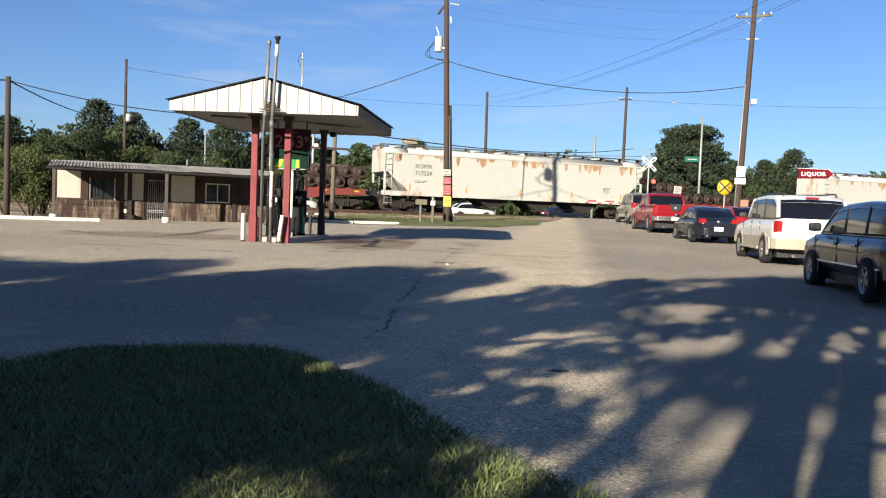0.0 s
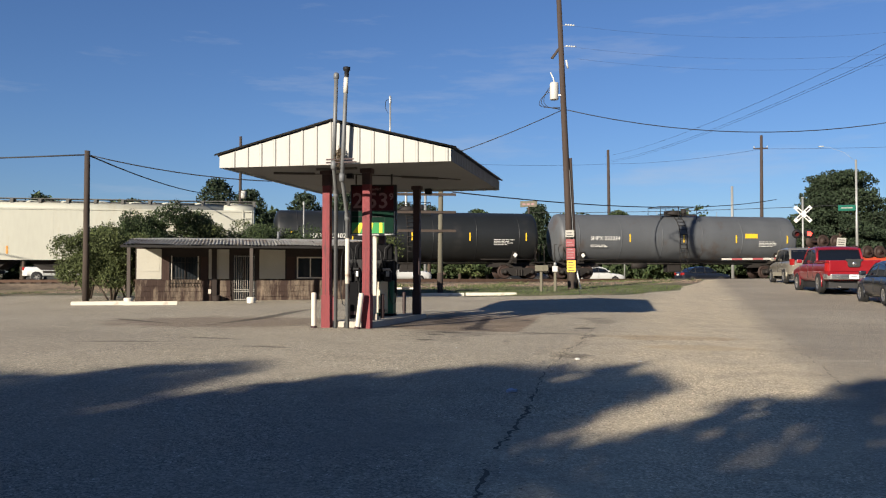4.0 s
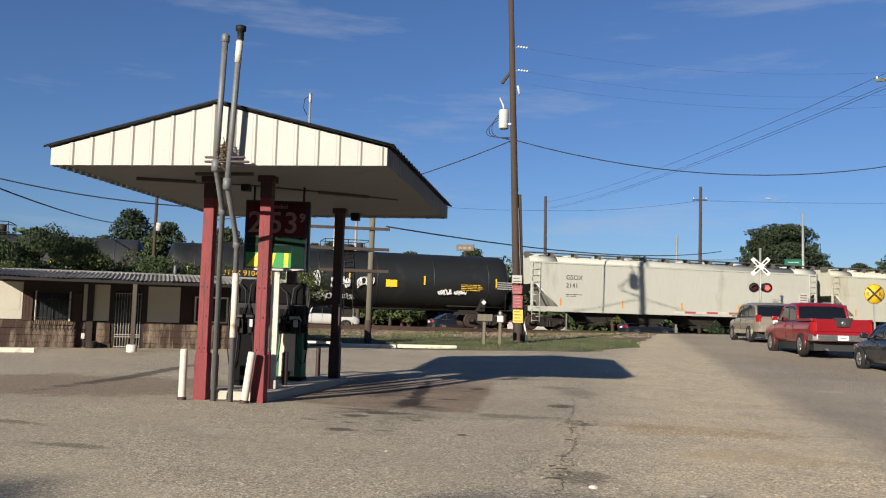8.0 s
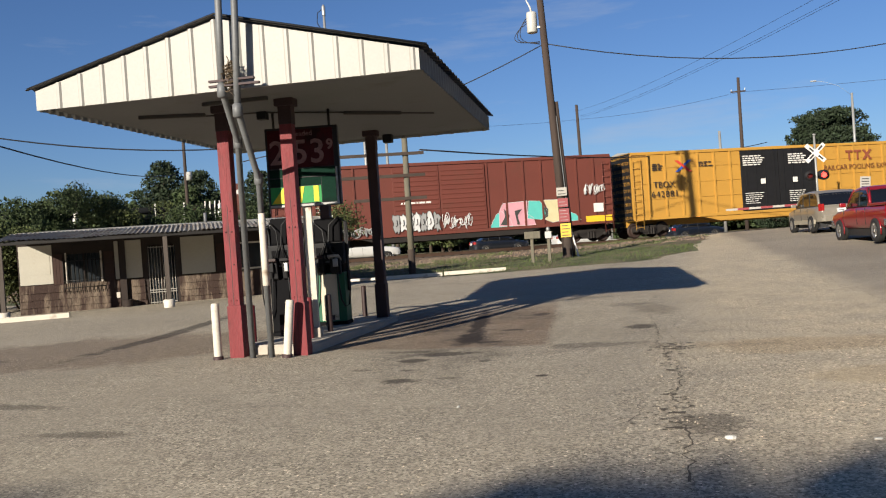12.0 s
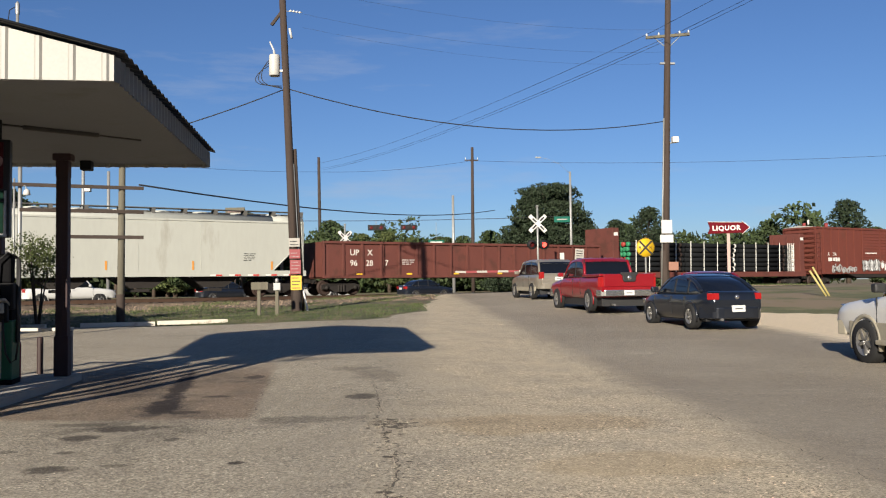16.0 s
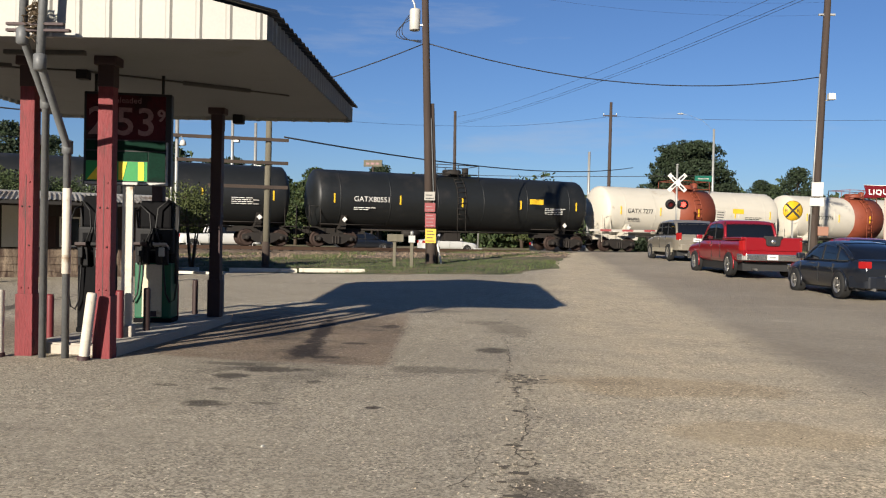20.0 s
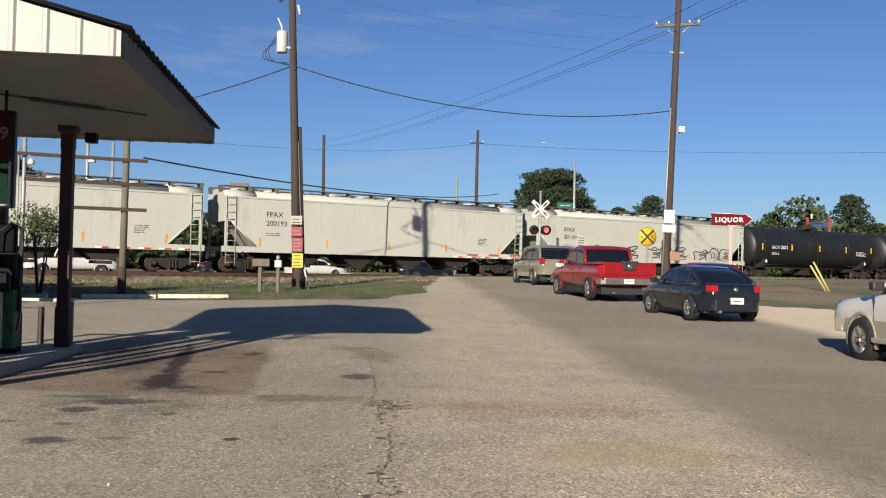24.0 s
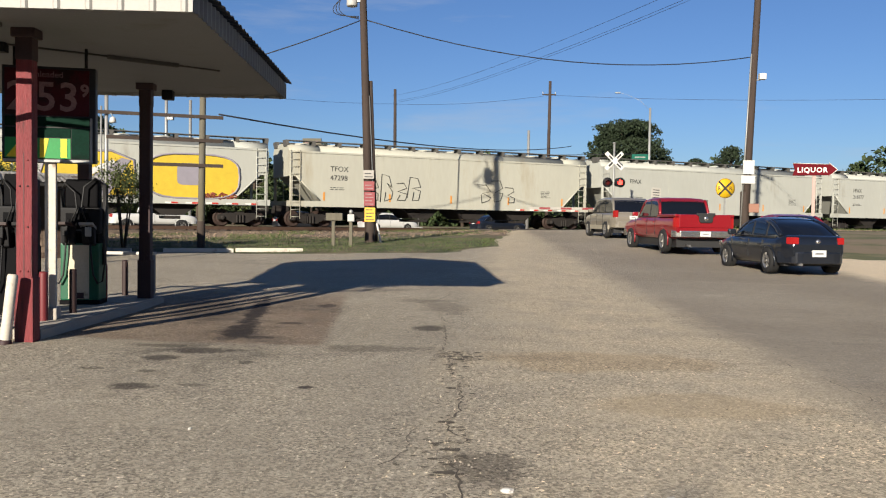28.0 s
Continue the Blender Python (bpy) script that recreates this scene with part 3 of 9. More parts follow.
# crumpled litter lying on the paving
rnd = random.Random(77)
for x, y, r, col, lab in ((4.59, -7.12, 0.05, (0.45, 0.50, 0.62), "crumpled pale blue and white paper cup"), (5.9, -4.6, 0.018, (0.6, 0.58, 0.52), "small scrap of white paper"), (2.9, -3.4, 0.014, (0.6, 0.58, 0.52), "small scrap of white paper"), (5.02, -4.55, 0.026, (0.62, 0.6, 0.55), "small scrap of white paper")):
    bm = bmesh.new()
    bmesh.ops.create_icosphere(bm, subdivisions=2, radius=r)
    for v in bm.verts:
        v.co *= rnd.uniform(0.65, 1.15)
        v.co.x *= 1.5
        v.co.z = max(v.co.z * 0.7, -r * 0.3)
    solid("litter", bm, mat("litter_%02d" % int(col[2] * 100), col, 0.7, 0, 0.2), pose(x, y, g(x, y) + 0.05 + r * 0.3, 0, 0, rnd.uniform(0, 90)), lab, "litter", "litter on the paving")

# ---- the fuel canopy ----
M_WHITE = mat("white_ribbed_metal", (0.385, 0.375, 0.34), 0.55, 0.0, 0.07, 1.5, 0.05, 30, wear=(0.42, 0.36, 0.27), wear_at=0.70, wscale=1.3)
# ceiling set darker and greyer than the white of the gables
M_SOFFIT = mat("soffit_grey", (0.21, 0.212, 0.215), 0.8, 0, 0.08, 1.0, wear=(0.18, 0.175, 0.168), wear_at=0.62)
M_REDPOST = mat("faded_red_paint", (0.185, 0.026, 0.030), 0.65, 0, 0.30, 2.5, 0.5, 30, wear=(0.085, 0.020, 0.020), wear_at=0.60, wscale=3.0, stretch=(4, 4, 0.5))
M_DARKPOST = mat("dark_maroon_paint", (0.045, 0.022, 0.022), 0.65, 0, 0.2, 2.0)
M_ROOF = mat("grey_sheet_roof", (0.20, 0.19, 0.18), 0.5, 0.5, 0.2)
M_GALV = mat("galvanised_pipe", (0.145, 0.15, 0.152), 0.55, 0.15, 0.25, 4.0, wear=(0.20, 0.17, 0.13), wear_at=0.66, wscale=3.0)
M_WHITEPAINT = mat("white_paint", (0.60, 0.555, 0.465), 0.65, 0, 0.14, 3.0, wear=(0.30, 0.22, 0.15), wear_at=0.62, wscale=5.0)
M_BLACK = mat("black_plastic", (0.011, 0.011, 0.012), 0.65, 0, 0.2, spec=0.25)
M_CONC = mat("pale_concrete", (0.42, 0.38, 0.32), 0.9, 0, 0.15, 2.0, 0.3, 40)
M_DARK = mat("dark_void", (0.012, 0.011, 0.010), 0.8, 0, 0.2)

CAN_YAW = 3.6
can = thing("fuel_canopy", pose(-0.47, 1.735, 0.0, 0, 0, CAN_YAW), "small white gabled fuel canopy on red and dark posts", "canopy")
HW, HL, ZB, ZT, ZR = 2.44, 2.95, 3.36, 3.58, 4.20  # half width and length, underside, eaves, ridge
part("soffit", box(-HW + 0.03, -HL + 0.03, ZB + 0.03, HW - 0.03, HL - 0.03, ZB + 0.09), M_SOFFIT, can, "flat grey ceiling")
for s in (-1, 1):
    # one ribbed sheet from ridge to eaves
    bm = bmesh.new()
    prev = None
    for k in range(28 * 4 + 1):
        y = -HL - 0.08 + (2 * HL + 0.16) * k / 112
        up = 0.03 if k % 4 in (2, 3) else 0.0
        cur = [bm.verts.new((0, y, ZR + 0.02 + up)), bm.verts.new((s * (HW + 0.1), y, ZT + 0.01 + up))]
        if prev:
            bm.faces.new((prev[0], prev[1], cur[1], cur[0]))
        prev = cur
    bmesh.ops.solidify(bm, geom=bm.faces[:], thickness=0.012)
    part("roof", bm, M_ROOF, can, "corrugated grey metal roof sheet")


def gable_z(x):
    return ZR - (ZR - ZT) * abs(x) / HW


# ribbed gable boards, panel by panel
npan = 17
for sy in (-1, 1):
    for i in range(npan):
        x0, x1 = (-HW, -HW + 0.324 + 0.2985 * i) if i == 0 else (-HW + 0.0255 + 0.2985 * i, min(HW, -HW + 0.324 + 0.2985 * i))
        pts = [(x0, ZB - 0.02), (x1, ZB - 0.02), (x1, gable_z(x1))] + ([(0, ZR)] if x0 < 0 < x1 else []) + [(x0, gable_z(x0))]
        part("gable_panel", prism(pts, 'y', sy * HL - 0.012, sy * HL + 0.012), M_WHITE, can)
        if i:
            o = sy * HL
            part("gable_rib", prism([(x0 - 0.036, o - 0.013), (x0 - 0.016, o - 0.034), (x0 + 0.016, o - 0.034), (x0 + 0.036, o - 0.013), (x0 + 0.036, o + 0.013), (x0 + 0.016, o + 0.034), (x0 - 0.016, o + 0.034), (x0 - 0.036, o + 0.013)], 'z', ZB - 0.024, gable_z(x0) - 0.004), M_WHITE, can)
# corrugated eaves boards
for sx in (-1, 1):
    bm = bmesh.new()
    prev = None
    for k in range(34 * 4 + 1):
        y = -HL + 2 * HL * k / 136
        out = 0.03 if k % 4 in (2, 3) else 0.0
        cur = [bm.verts.new((sx * (HW + out), y, ZB - 0.02)), bm.verts.new((sx * (HW + out), y, ZT))]
        if prev:
            bm.faces.new((prev[0], prev[1], cur[1], cur[0]))
        prev = cur
    bmesh.ops.solidify(bm, geom=bm.faces[:], thickness=0.01)
    part("eaves_board", bm, M_WHITE, can, "ribbed white metal edge")
part("gable_flashing", tube([(-HW - 0.1, -HL - 0.03, ZT + 0.03), (0, -HL - 0.03, ZR + 0.05), (HW + 0.1, -HL - 0.03, ZT + 0.03)], 0.016, 6), M_BLACK, can, "dark roof edge strip")
can_inv = can.matrix_basis.inverted()


def can_at(x, y, z=0.0):
    return can_inv @ Vector((x, y, z))


POSTS = [(-0.92, 0.0, M_REDPOST), (0.0, 0.0, M_REDPOST), (-0.1, 3.73, M_DARKPOST), (-1.02, 3.68, M_DARKPOST)]
for x, y, mm in POSTS:
    p = can_at(x, y, g(x, y))
    post = part("post", box(p.x - 0.085, p.y - 0.075, p.z, p.x + 0.085, p.y + 0.075, ZB - 0.1, 0.012), mm, can, "faded red timber post" if mm is M_REDPOST else "dark painted post")
    part("post_cap", box(p.x - 0.09, p.y - 0.08, ZB - 0.31, p.x + 0.09, p.y + 0.08, ZB - 0.05, 0.01), M_DARKPOST, post)
    part("post_cap", box(p.x - 0.13, p.y - 0.11, ZB - 0.07, p.x + 0.13, p.y + 0.11, ZB + 0.035, 0.02), M_DARKPOST, post)
    part("post_foot", box(p.x - 0.10, p.y - 0.09, p.z, p.x + 0.10, p.y + 0.09, p.z + 0.75, 0.008), mm, post)
    part("splice_joint", box(p.x - 0.004, p.y - 0.0775, p.z + 0.68, p.x + 0.004, p.y - 0.0735, p.z + 2.1), M_DARKPOST, post)
    for k, z in enumerate((0.82, 1.30, 1.74, 2.02)):
        for dx in (-0.042, 0.042)[k % 2:]:
            part("bolt", lathe([(0.002, -0.010), (0.011, -0.007), (0.011, 0.0)], 'y', 6, Matrix.Translation((p.x + dx, p.y - 0.075, p.z + z))), M_DARKPOST if k % 3 else mm, post)
# vent pipes rising beside the posts, stepping out in front of the gable
for pts, cap in (([(-0.65, -0.15, -0.02), (-0.65, -0.15, 2.86), (-0.16, -1.40, 3.30), (-0.11, -1.40, 5.11)], 0), ([(-0.38, -0.15, -0.02), (-0.39, -0.15, 2.36), (0.02, -1.40, 3.05), (0.11, -1.40, 5.20)], 1)):
    pipe = thing("vent_pipe", Matrix(), "tall grey steel vent pipe strapped to the canopy", "vent pipe", "vent pipes")
    part("pipe", tube(pts, 0.042, 10), M_GALV, pipe)
    for i in (1, 2):
        part("elbow", lathe([(0.02, -0.09), (0.06, -0.07), (0.06, 0.07), (0.02, 0.09)], 'z', 10, Matrix.Translation(pts[i])), M_GALV, pipe)
    tx, ty, top = pts[3]
    if cap:
        part("cap", lathe([(0.046, -0.16), (0.046, -0.05), (0.072, -0.03), (0.072, 0.03), (0.02, 0.04)], 'z', 12, Matrix.Translation(pts[3])), M_BLACK, pipe, "black vent cap")
        part("painted_sleeve", lathe([(0.042, 0), (0.047, 0.004), (0.047, 0.95), (0.042, 0.954)], 'z', 12, Matrix.Translation((-0.385, -0.15, 0.95))), M_WHITEPAINT, pipe, "white painted stretch")
        part("painted_sleeve", tube([(0.09, -1.40, 4.72), (0.1, -1.40, 5.02)], 0.047, 12), M_WHITEPAINT, pipe, "white painted stretch")
    else:
        part("cap", lathe([(0.042, -0.1), (0.056, -0.09), (0.056, 0.0), (0.02, 0.03)], 'z', 12, Matrix.Translation(pts[3])), M_GALV, pipe)
q = can_at(-0.05, -1.38, 0)
part("pipe_bracket", box(q.x - 0.26, q.y - 0.05, 3.34, q.x + 0.36, q.y + 0.0, 3.365), M_DARKPOST, can, "dark steel strap")
part("pipe_bracket", box(q.x - 0.26, q.y - 0.05, 3.40, q.x + 0.30, q.y + 0.0, 3.425), M_DARKPOST, can, "dark steel strap")
# a bird's nest wedged behind the pipes
nest = bmesh.new()
for _ in range(170):
    c = Vector((q.x + random.gauss(0.0, 0.035), q.y + random.gauss(0.0, 0.03), 3.46 + random.gauss(0, 0.075)))
    d = Vector((random.uniform(-1, 1), random.uniform(-.5, .5), random.uniform(-.7, .7))).normalized() * 0.05
    bm_tube(nest, [c - d, c + d], 0.006, 3, False)
solid("bird_nest", nest, mat("twigs", (0.12, 0.085, 0.05), 0.9, 0, 0.3), can.matrix_basis.copy(), "brown twig nest wedged behind the vent pipes", "nest")

# ---- pump island ----
M_SIGNBK = mat("sign_black", (0.015, 0.015, 0.016), 0.5)
M_SIGNRED = mat("sign_red_panel", (0.075, 0.012, 0.017), 0.45, 0, 0.3, 3, wear=(0.03, 0.012, 0.013), wear_at=0.55, wscale=3, spec=0.12)
M_SIGNGRN = mat("sign_green_panel", (0.006, 0.026, 0.017), 0.85, 0, 0.3, 3, wear=(0.008, 0.015, 0.012), wear_at=0.55, wscale=3, spec=0.08)
M_SIGNGR2 = mat("bright_green_panel", (0.02, 0.26, 0.06), 0.45)
M_SIGNYEL = mat("bright_yellow_panel", (0.75, 0.62, 0.03), 0.45)
M_SIGNTXT = mat("sign_pale_digits", (0.27, 0.155, 0.155), 0.6, 0, 0.3, 6, wear=(0.17, 0.08, 0.08), wear_at=0.57, wscale=9)
M_PUMPGRN = mat("pump_green", (0.012, 0.105, 0.050), 0.4, 0, 0.15)
M_PUMPTAN = mat("pump_tan", (0.58, 0.51, 0.37), 0.5, 0, 0.12, wear=(0.25, 0.18, 0.10), wear_at=0.62, wscale=3)
M_PUMPGREY = mat("pump_grey", (0.007, 0.007, 0.008), 0.7, 0, 0.3, spec=0.05)
M_RUBBER = mat("rubber_hose", (0.012, 0.012, 0.012), 0.6)
M_STEELP = mat("pale_steel", (0.42, 0.42, 0.40), 0.4, 0.5)
M_BOLRED = mat("bollard_red", (0.16, 0.022, 0.026), 0.55, 0, 0.15, wear=(0.14, 0.03, 0.03), wear_at=0.62, wscale=5)
M_BOLDK = mat("bollard_dark", (0.035, 0.018, 0.016), 0.6)

isl = [(-1.02, 0.18), (0.08, 0.12), (0.04, 4.15), (-1.08, 4.15)]
bm = bmesh.new()
bm_prism(bm, isl, 'z', -0.06, 0.13)
bmesh.ops.recalc_face_normals(bm, faces=bm.faces[:])
bmesh.ops.bevel(bm, geom=bm.edges[:], offset=0.02, segments=2, affect='EDGES')
solid("pump_island", bm, M_CONC, Matrix(), "raised pale concrete pump island under the canopy", "pump island")
ISL = 0.13


def bollard(x, y, h, r, mm, label, lean=0.0, z=None, foot=False):
    b = thing("bollard", pose(x, y, g(x, y) if z is None else z, 0, lean, 0), label, "bollard", "bollards round the pumps")
    part("tube", lathe([(r, -0.03), (r, h - 0.03), (r * 0.9, h), (0.01, h + 0.005)], 'z', 16), mm, b)
    if foot:
        part("foot", lathe([(r + 0.012, 0.0), (r + 0.012, 0.09), (r, 0.1)], 'z', 14), M_DARKPOST, b, "rusty base sleeve")


bollard(-1.12, -0.22, 0.80, 0.055, M_WHITEPAINT, "white painted steel bollard, rust at its foot", 0, None, True)
bollard(-0.12, -0.25, 0.80, 0.055, M_WHITEPAINT, "white painted steel bollard leaning against a red post", 7.0, None, True)
bollard(-1.04, 0.67, 0.52, 0.045, M_BOLRED, "short dark red bollard on the pump island", 0, ISL)
bollard(-0.22, 0.80, 0.58, 0.05, M_BOLRED, "short dark red bollard on the pump island", 0, ISL)
bollard(-0.26, 1.65, 0.56, 0.045, M_BOLDK, "short dark bollard on the pump island", 0, ISL)
bollard(-0.62, 3.45, 0.52, 0.045, M_BOLRED, "short dark red bollard on the pump island", 0, ISL)
bollard(-0.56, 4.08, 0.55, 0.045, M_BOLDK, "short dark bollard on the pump island", 0, ISL)
# white rail on grey posts past the far end of the island
gr = thing("guard_rail", pose(-0.36, 4.66, g(-0.36, 4.66)), "short white rail on square grey posts", "rail")
for x in (0.0, -0.95):
    part("post", box(x - 0.055, -0.055, -0.05, x + 0.055, 0.055, 0.76, 0.008), M_GALV, gr, "square grey post")
part("rail", box(-1.05, -0.06, 0.76, 0.07, 0.06, 0.81, 0.01), M_WHITEPAINT, gr, "white painted board")

# price sign on a white pole
ps = thing("price_sign", pose(-0.22, 0.98, ISL, 0, 0, 14), "fuel price sign with red and green panels on a white pole", "sign")
part("pole", box(-0.04, -0.04, 0, 0.085, 0.04, 1.80, 0.008), M_WHITEPAINT, ps, "white painted pole", Matrix.Translation((-0.02, 0.0, 0.13)))
part("pole_foot", box(-0.13, -0.12, 0, 0.09, 0.12, 0.14, 0.012), M_CONC, ps, "small concrete block")
part("case", box(-0.52, -0.08, 1.88, 0.52, 0.08, 3.02, 0.015), M_SIGNBK, ps, "black sign case")
for x in (-0.4, 0.4):
    part("hanger", tube([(x, 0, 3.0), (x, 0, ZB + 0.03 - ISL)], 0.02, 6), M_SIGNBK, ps)
part("price_panel", box(-0.485, -0.088, 2.44, 0.45, -0.079, 2.985), M_SIGNRED, ps, "dark red price panel")
part("middle_panel", box(-0.485, -0.088, 2.31, 0.45, -0.079, 2.42), M_SIGNGRN, ps, "dark green panel")
part("lower_panel", box(-0.485, -0.088, 1.93, 0.24, -0.079, 2.17), M_SIGNGR2, ps, "bright green panel")
part("side_panel", box(0.25, -0.088, 1.93, 0.45, -0.079, 2.29), M_SIGNGRN, ps, "dark green panel")
part("upper_strip", box(-0.485, -0.087, 2.18, 0.24, -0.079, 2.29), M_SIGNGRN, ps, "dark green strip")
part("rim", box(-0.5, -0.094, 1.885, 0.49, -0.08, 1.915), M_STEELP, ps, "pale metal frame edge")
part("rim", box(0.462, -0.094, 1.916, 0.485, -0.08, 2.42), M_STEELP, ps, "pale metal frame edge")
for z in (2.43, 2.30):
    part("divider", box(-0.485, -0.090, z - 0.006, 0.45, -0.079, z + 0.006), M_SIGNBK, ps)
FRONT = Matrix.Rotation(radians(90), 4, 'X')
for txt, x, z, k in (("2", -0.47, 2.50, 0.48), ("5", -0.15, 2.50, 0.48), ("3", 0.10, 2.50, 0.48), ("9", 0.35, 2.68, 0.20)):
    writing("digit", txt, k, M_SIGNTXT, ps, Matrix.Translation((x, -0.094, z)) @ FRONT, 'LEFT', 0.004, 1.0, 0.006)
writing("lettering", "unleaded", 0.10, M_SIGNTXT, ps, Matrix.Translation((-0.2, -0.094, 2.89)) @ FRONT)
part("stripe", prism([(-0.47, 1.94), (-0.30, 1.94), (-0.22, 2.165), (-0.30, 2.165)], 'y', -0.093, -0.089), M_SIGNYEL, ps, "yellow stripe")
part("stripe", prism([(-0.10, 1.94), (-0.05, 1.94), (0.0, 2.165), (-0.10, 2.165)], 'y', -0.093, -0.089), M_SIGNYEL, ps, "yellow stripe")
part("stripe", box(0.13, -0.093, 1.94, 0.20, -0.089, 2.165), M_SIGNYEL, ps, "yellow stripe")


def pump(x, y, rz, low, face, label, slim=1.0):
    """Dispenser: low cabinet with a worn front, recessed nozzle bay, dark display head and topper, hoses looping in front."""
    p = thing("fuel_pump", pose(x, y, ISL, 0, 0, rz), label, "fuel pump", "fuel pumps")
    p.scale = (slim, 1, 1)
    part("plinth", box(-0.27, -0.20, 0, 0.27, 0.20, 0.06, 0.008), M_PUMPGREY, p)
    part("cabinet", box(-0.26, -0.19, 0.06, 0.26, 0.19, 0.86, 0.02), low, p)
    part("front_door", box(-0.15, -0.205, 0.08, 0.13, -0.188, 0.84, 0.006), face, p, "worn front door panel")
    part("door_rust", box(-0.10, -0.208, 0.09, 0.06, -0.204, 0.17), M_DARKPOST, p, "rusted foot of the door")
    part("neck", box(-0.24, -0.14, 0.85, 0.24, 0.14, 1.02), M_PUMPGREY, p, "dark recess behind the nozzles")
    part("display_head", box(-0.27, -0.17, 1.0, 0.27, 0.17, 1.36, 0.03), M_BLACK, p, "black display head")
    part("display", box(-0.19, -0.178, 1.10, 0.12, -0.168, 1.28), M_PUMPGREY, p, "grey display window")
    part("price_label", box(-0.20, -0.176, 1.03, 0.04, -0.169, 1.06), M_GALV, p, "pale printed strip")
    part("topper", box(-0.22, -0.10, 1.36, 0.22, 0.10, 1.76, 0.03), M_PUMPGREY, p, "dark hose housing")
    for s, up in ((-1, 1.62), (1, 1.70)):
        part("hose_mast", box(s * 0.285 - 0.02, -0.04, 0.55, s * 0.285 + 0.02, 0.04, up, 0.008), M_BLACK, p)
        part("upper_hose", tube([(s * 0.285, -0.03, up), (s * 0.2, -0.16, up + 0.07), (s * 0.06, -0.19, up - 0.05), (s * 0.03, -0.21, 1.34), (s * 0.1, -0.24, 1.16)], 0.013, 6), M_RUBBER, p)
        arc = [(s * 0.285, -0.04, up), (s * 0.34, -0.14, up - 0.03), (s * 0.37, -0.25, up - 0.22), (s * 0.36, -0.31, 1.05), (s * 0.37, -0.30, 0.60), (s * 0.33, -0.27, 0.34), (s * 0.26, -0.25, 0.30), (s * 0.20, -0.25, 0.42), (s * 0.17, -0.26, 0.72), (s * 0.16, -0.26, 0.92)]
        part("hose", tube(arc, 0.014, 6), M_RUBBER, p, "black fuel hose")
        boot = part("nozzle_boot", prism([(-0.26, 0.86), (-0.17, 0.82), (-0.17, 1.06), (-0.30, 1.12)], 'x', s * 0.135 - 0.085, s * 0.135 + 0.085, 0.012), M_BLACK, p, "sloping nozzle boot")
        part("boot_cover", prism([(-0.36, 1.12), (-0.17, 1.05), (-0.17, 1.09), (-0.36, 1.16)], 'x', s * 0.135 - 0.10, s * 0.135 + 0.09, 0.006), (M_STEELP if low is M_PUMPGRN else M_BLACK) if s > 0 else M_BOLDK, boot, "worn boot cover")
        noz = part("nozzle", tube([(s * 0.16, -0.26, 0.88), (s * 0.15, -0.31, 1.0), (s * 0.13, -0.30, 1.12), (s * 0.13, -0.22, 1.18)], 0.026, 6), M_BLACK, p, "black nozzle in its holster")
        part("nozzle_guard", box(s * 0.15 - 0.04, -0.335, 0.96, s * 0.15 + 0.04, -0.285, 1.09, 0.012), M_STEELP if s > 0 else M_BLACK, noz)


pump(-0.84, 1.45, 8, M_PUMPGREY, M_PUMPGREY, "old dark grey fuel pump with black hoses", 0.74)
pump(-0.64, 2.80, 8, M_PUMPGRN, M_PUMPTAN, "old green and tan fuel pump with black hoses")
# things under and on the canopy
# plain dark grey for the lamp fittings and the conduit
M_LAMPCASE = mat("dark_lamp_case", (0.085, 0.08, 0.075), 0.8, 0, 0.2)
for x, y, a in ((-1.4, 0.2, 20), (1.1, 1.6, 35), (-0.2, -0.4, 0)):
    part("ceiling_lamp", box(-0.45, -0.03, 0, 0.45, 0.03, 0.05, 0.01), M_LAMPCASE, can, "dull tube lamp fitting", pose(x, y - 1.7, ZB - 0.02, 0, 0, a))
part("junction_box", box(-0.35, -1.05, ZB - 0.08, -0.22, -0.92, ZB + 0.03), M_BLACK, can)
part("conduit", tube([(-1.2, -1.2, ZB + 0.02), (-0.3, -1.0, ZB + 0.02), (0.6, -0.4, ZB + 0.02), (1.9, 0.6, ZB + 0.02)], 0.012, 5), M_LAMPCASE, can)
part("flood_light", box(0.55, 2.55, ZB - 0.12, 0.72, 2.72, ZB + 0.03, 0.02), M_BLACK, can, "small black flood light")
am = can_at(-1.09, 4.45)
part("service_mast", tube([(am.x, am.y, ZT + 0.2), (am.x, am.y, 5.85)], 0.024, 8), M_STEELP, can, "thin metal mast on the roof")
part("mast_cap", lathe([(0.035, 5.72), (0.035, 5.88), (0.01, 5.92)], 'z', 8, Matrix.Translation((am.x, am.y, 0))), M_STEELP, can)
part("mast_lead", tube([(am.x, am.y, 5.85), (am.x - 0.12, am.y, 5.78), (am.x - 0.14, am.y, 5.6), (am.x - 0.06, am.y, 5.45)], 0.008, 5), M_BLACK, can)

# ---- parking stops ----
M_STOP = mat("worn_white_kerb", (0.60, 0.55, 0.45), 0.85, 0, 0.12, 3, 0.2, 30, wear=(0.36, 0.31, 0.25), wear_at=0.63, wscale=3)


def stop(x0, y0, x1, y1, z=None):
    a, b = Vector((x0, y0)), Vector((x1, y1))
    L, c = (b - a).length, (a + b) / 2
    az = math.degrees(math.atan2(b.y - a.y, b.x - a.x))
    bm = prism([(-0.09, 0), (0.09, 0), (0.06, 0.13), (-0.06, 0.13)], 'x', -L / 2, L / 2, 0.01)
    solid("parking_stop", bm, M_STOP, pose(c.x, c.y, g(c.x, c.y) + 0.045, 0, random.uniform(-0.4, 0.4), az), "worn white concrete parking stop at the edge of the grass", "parking stop", "parking stops")


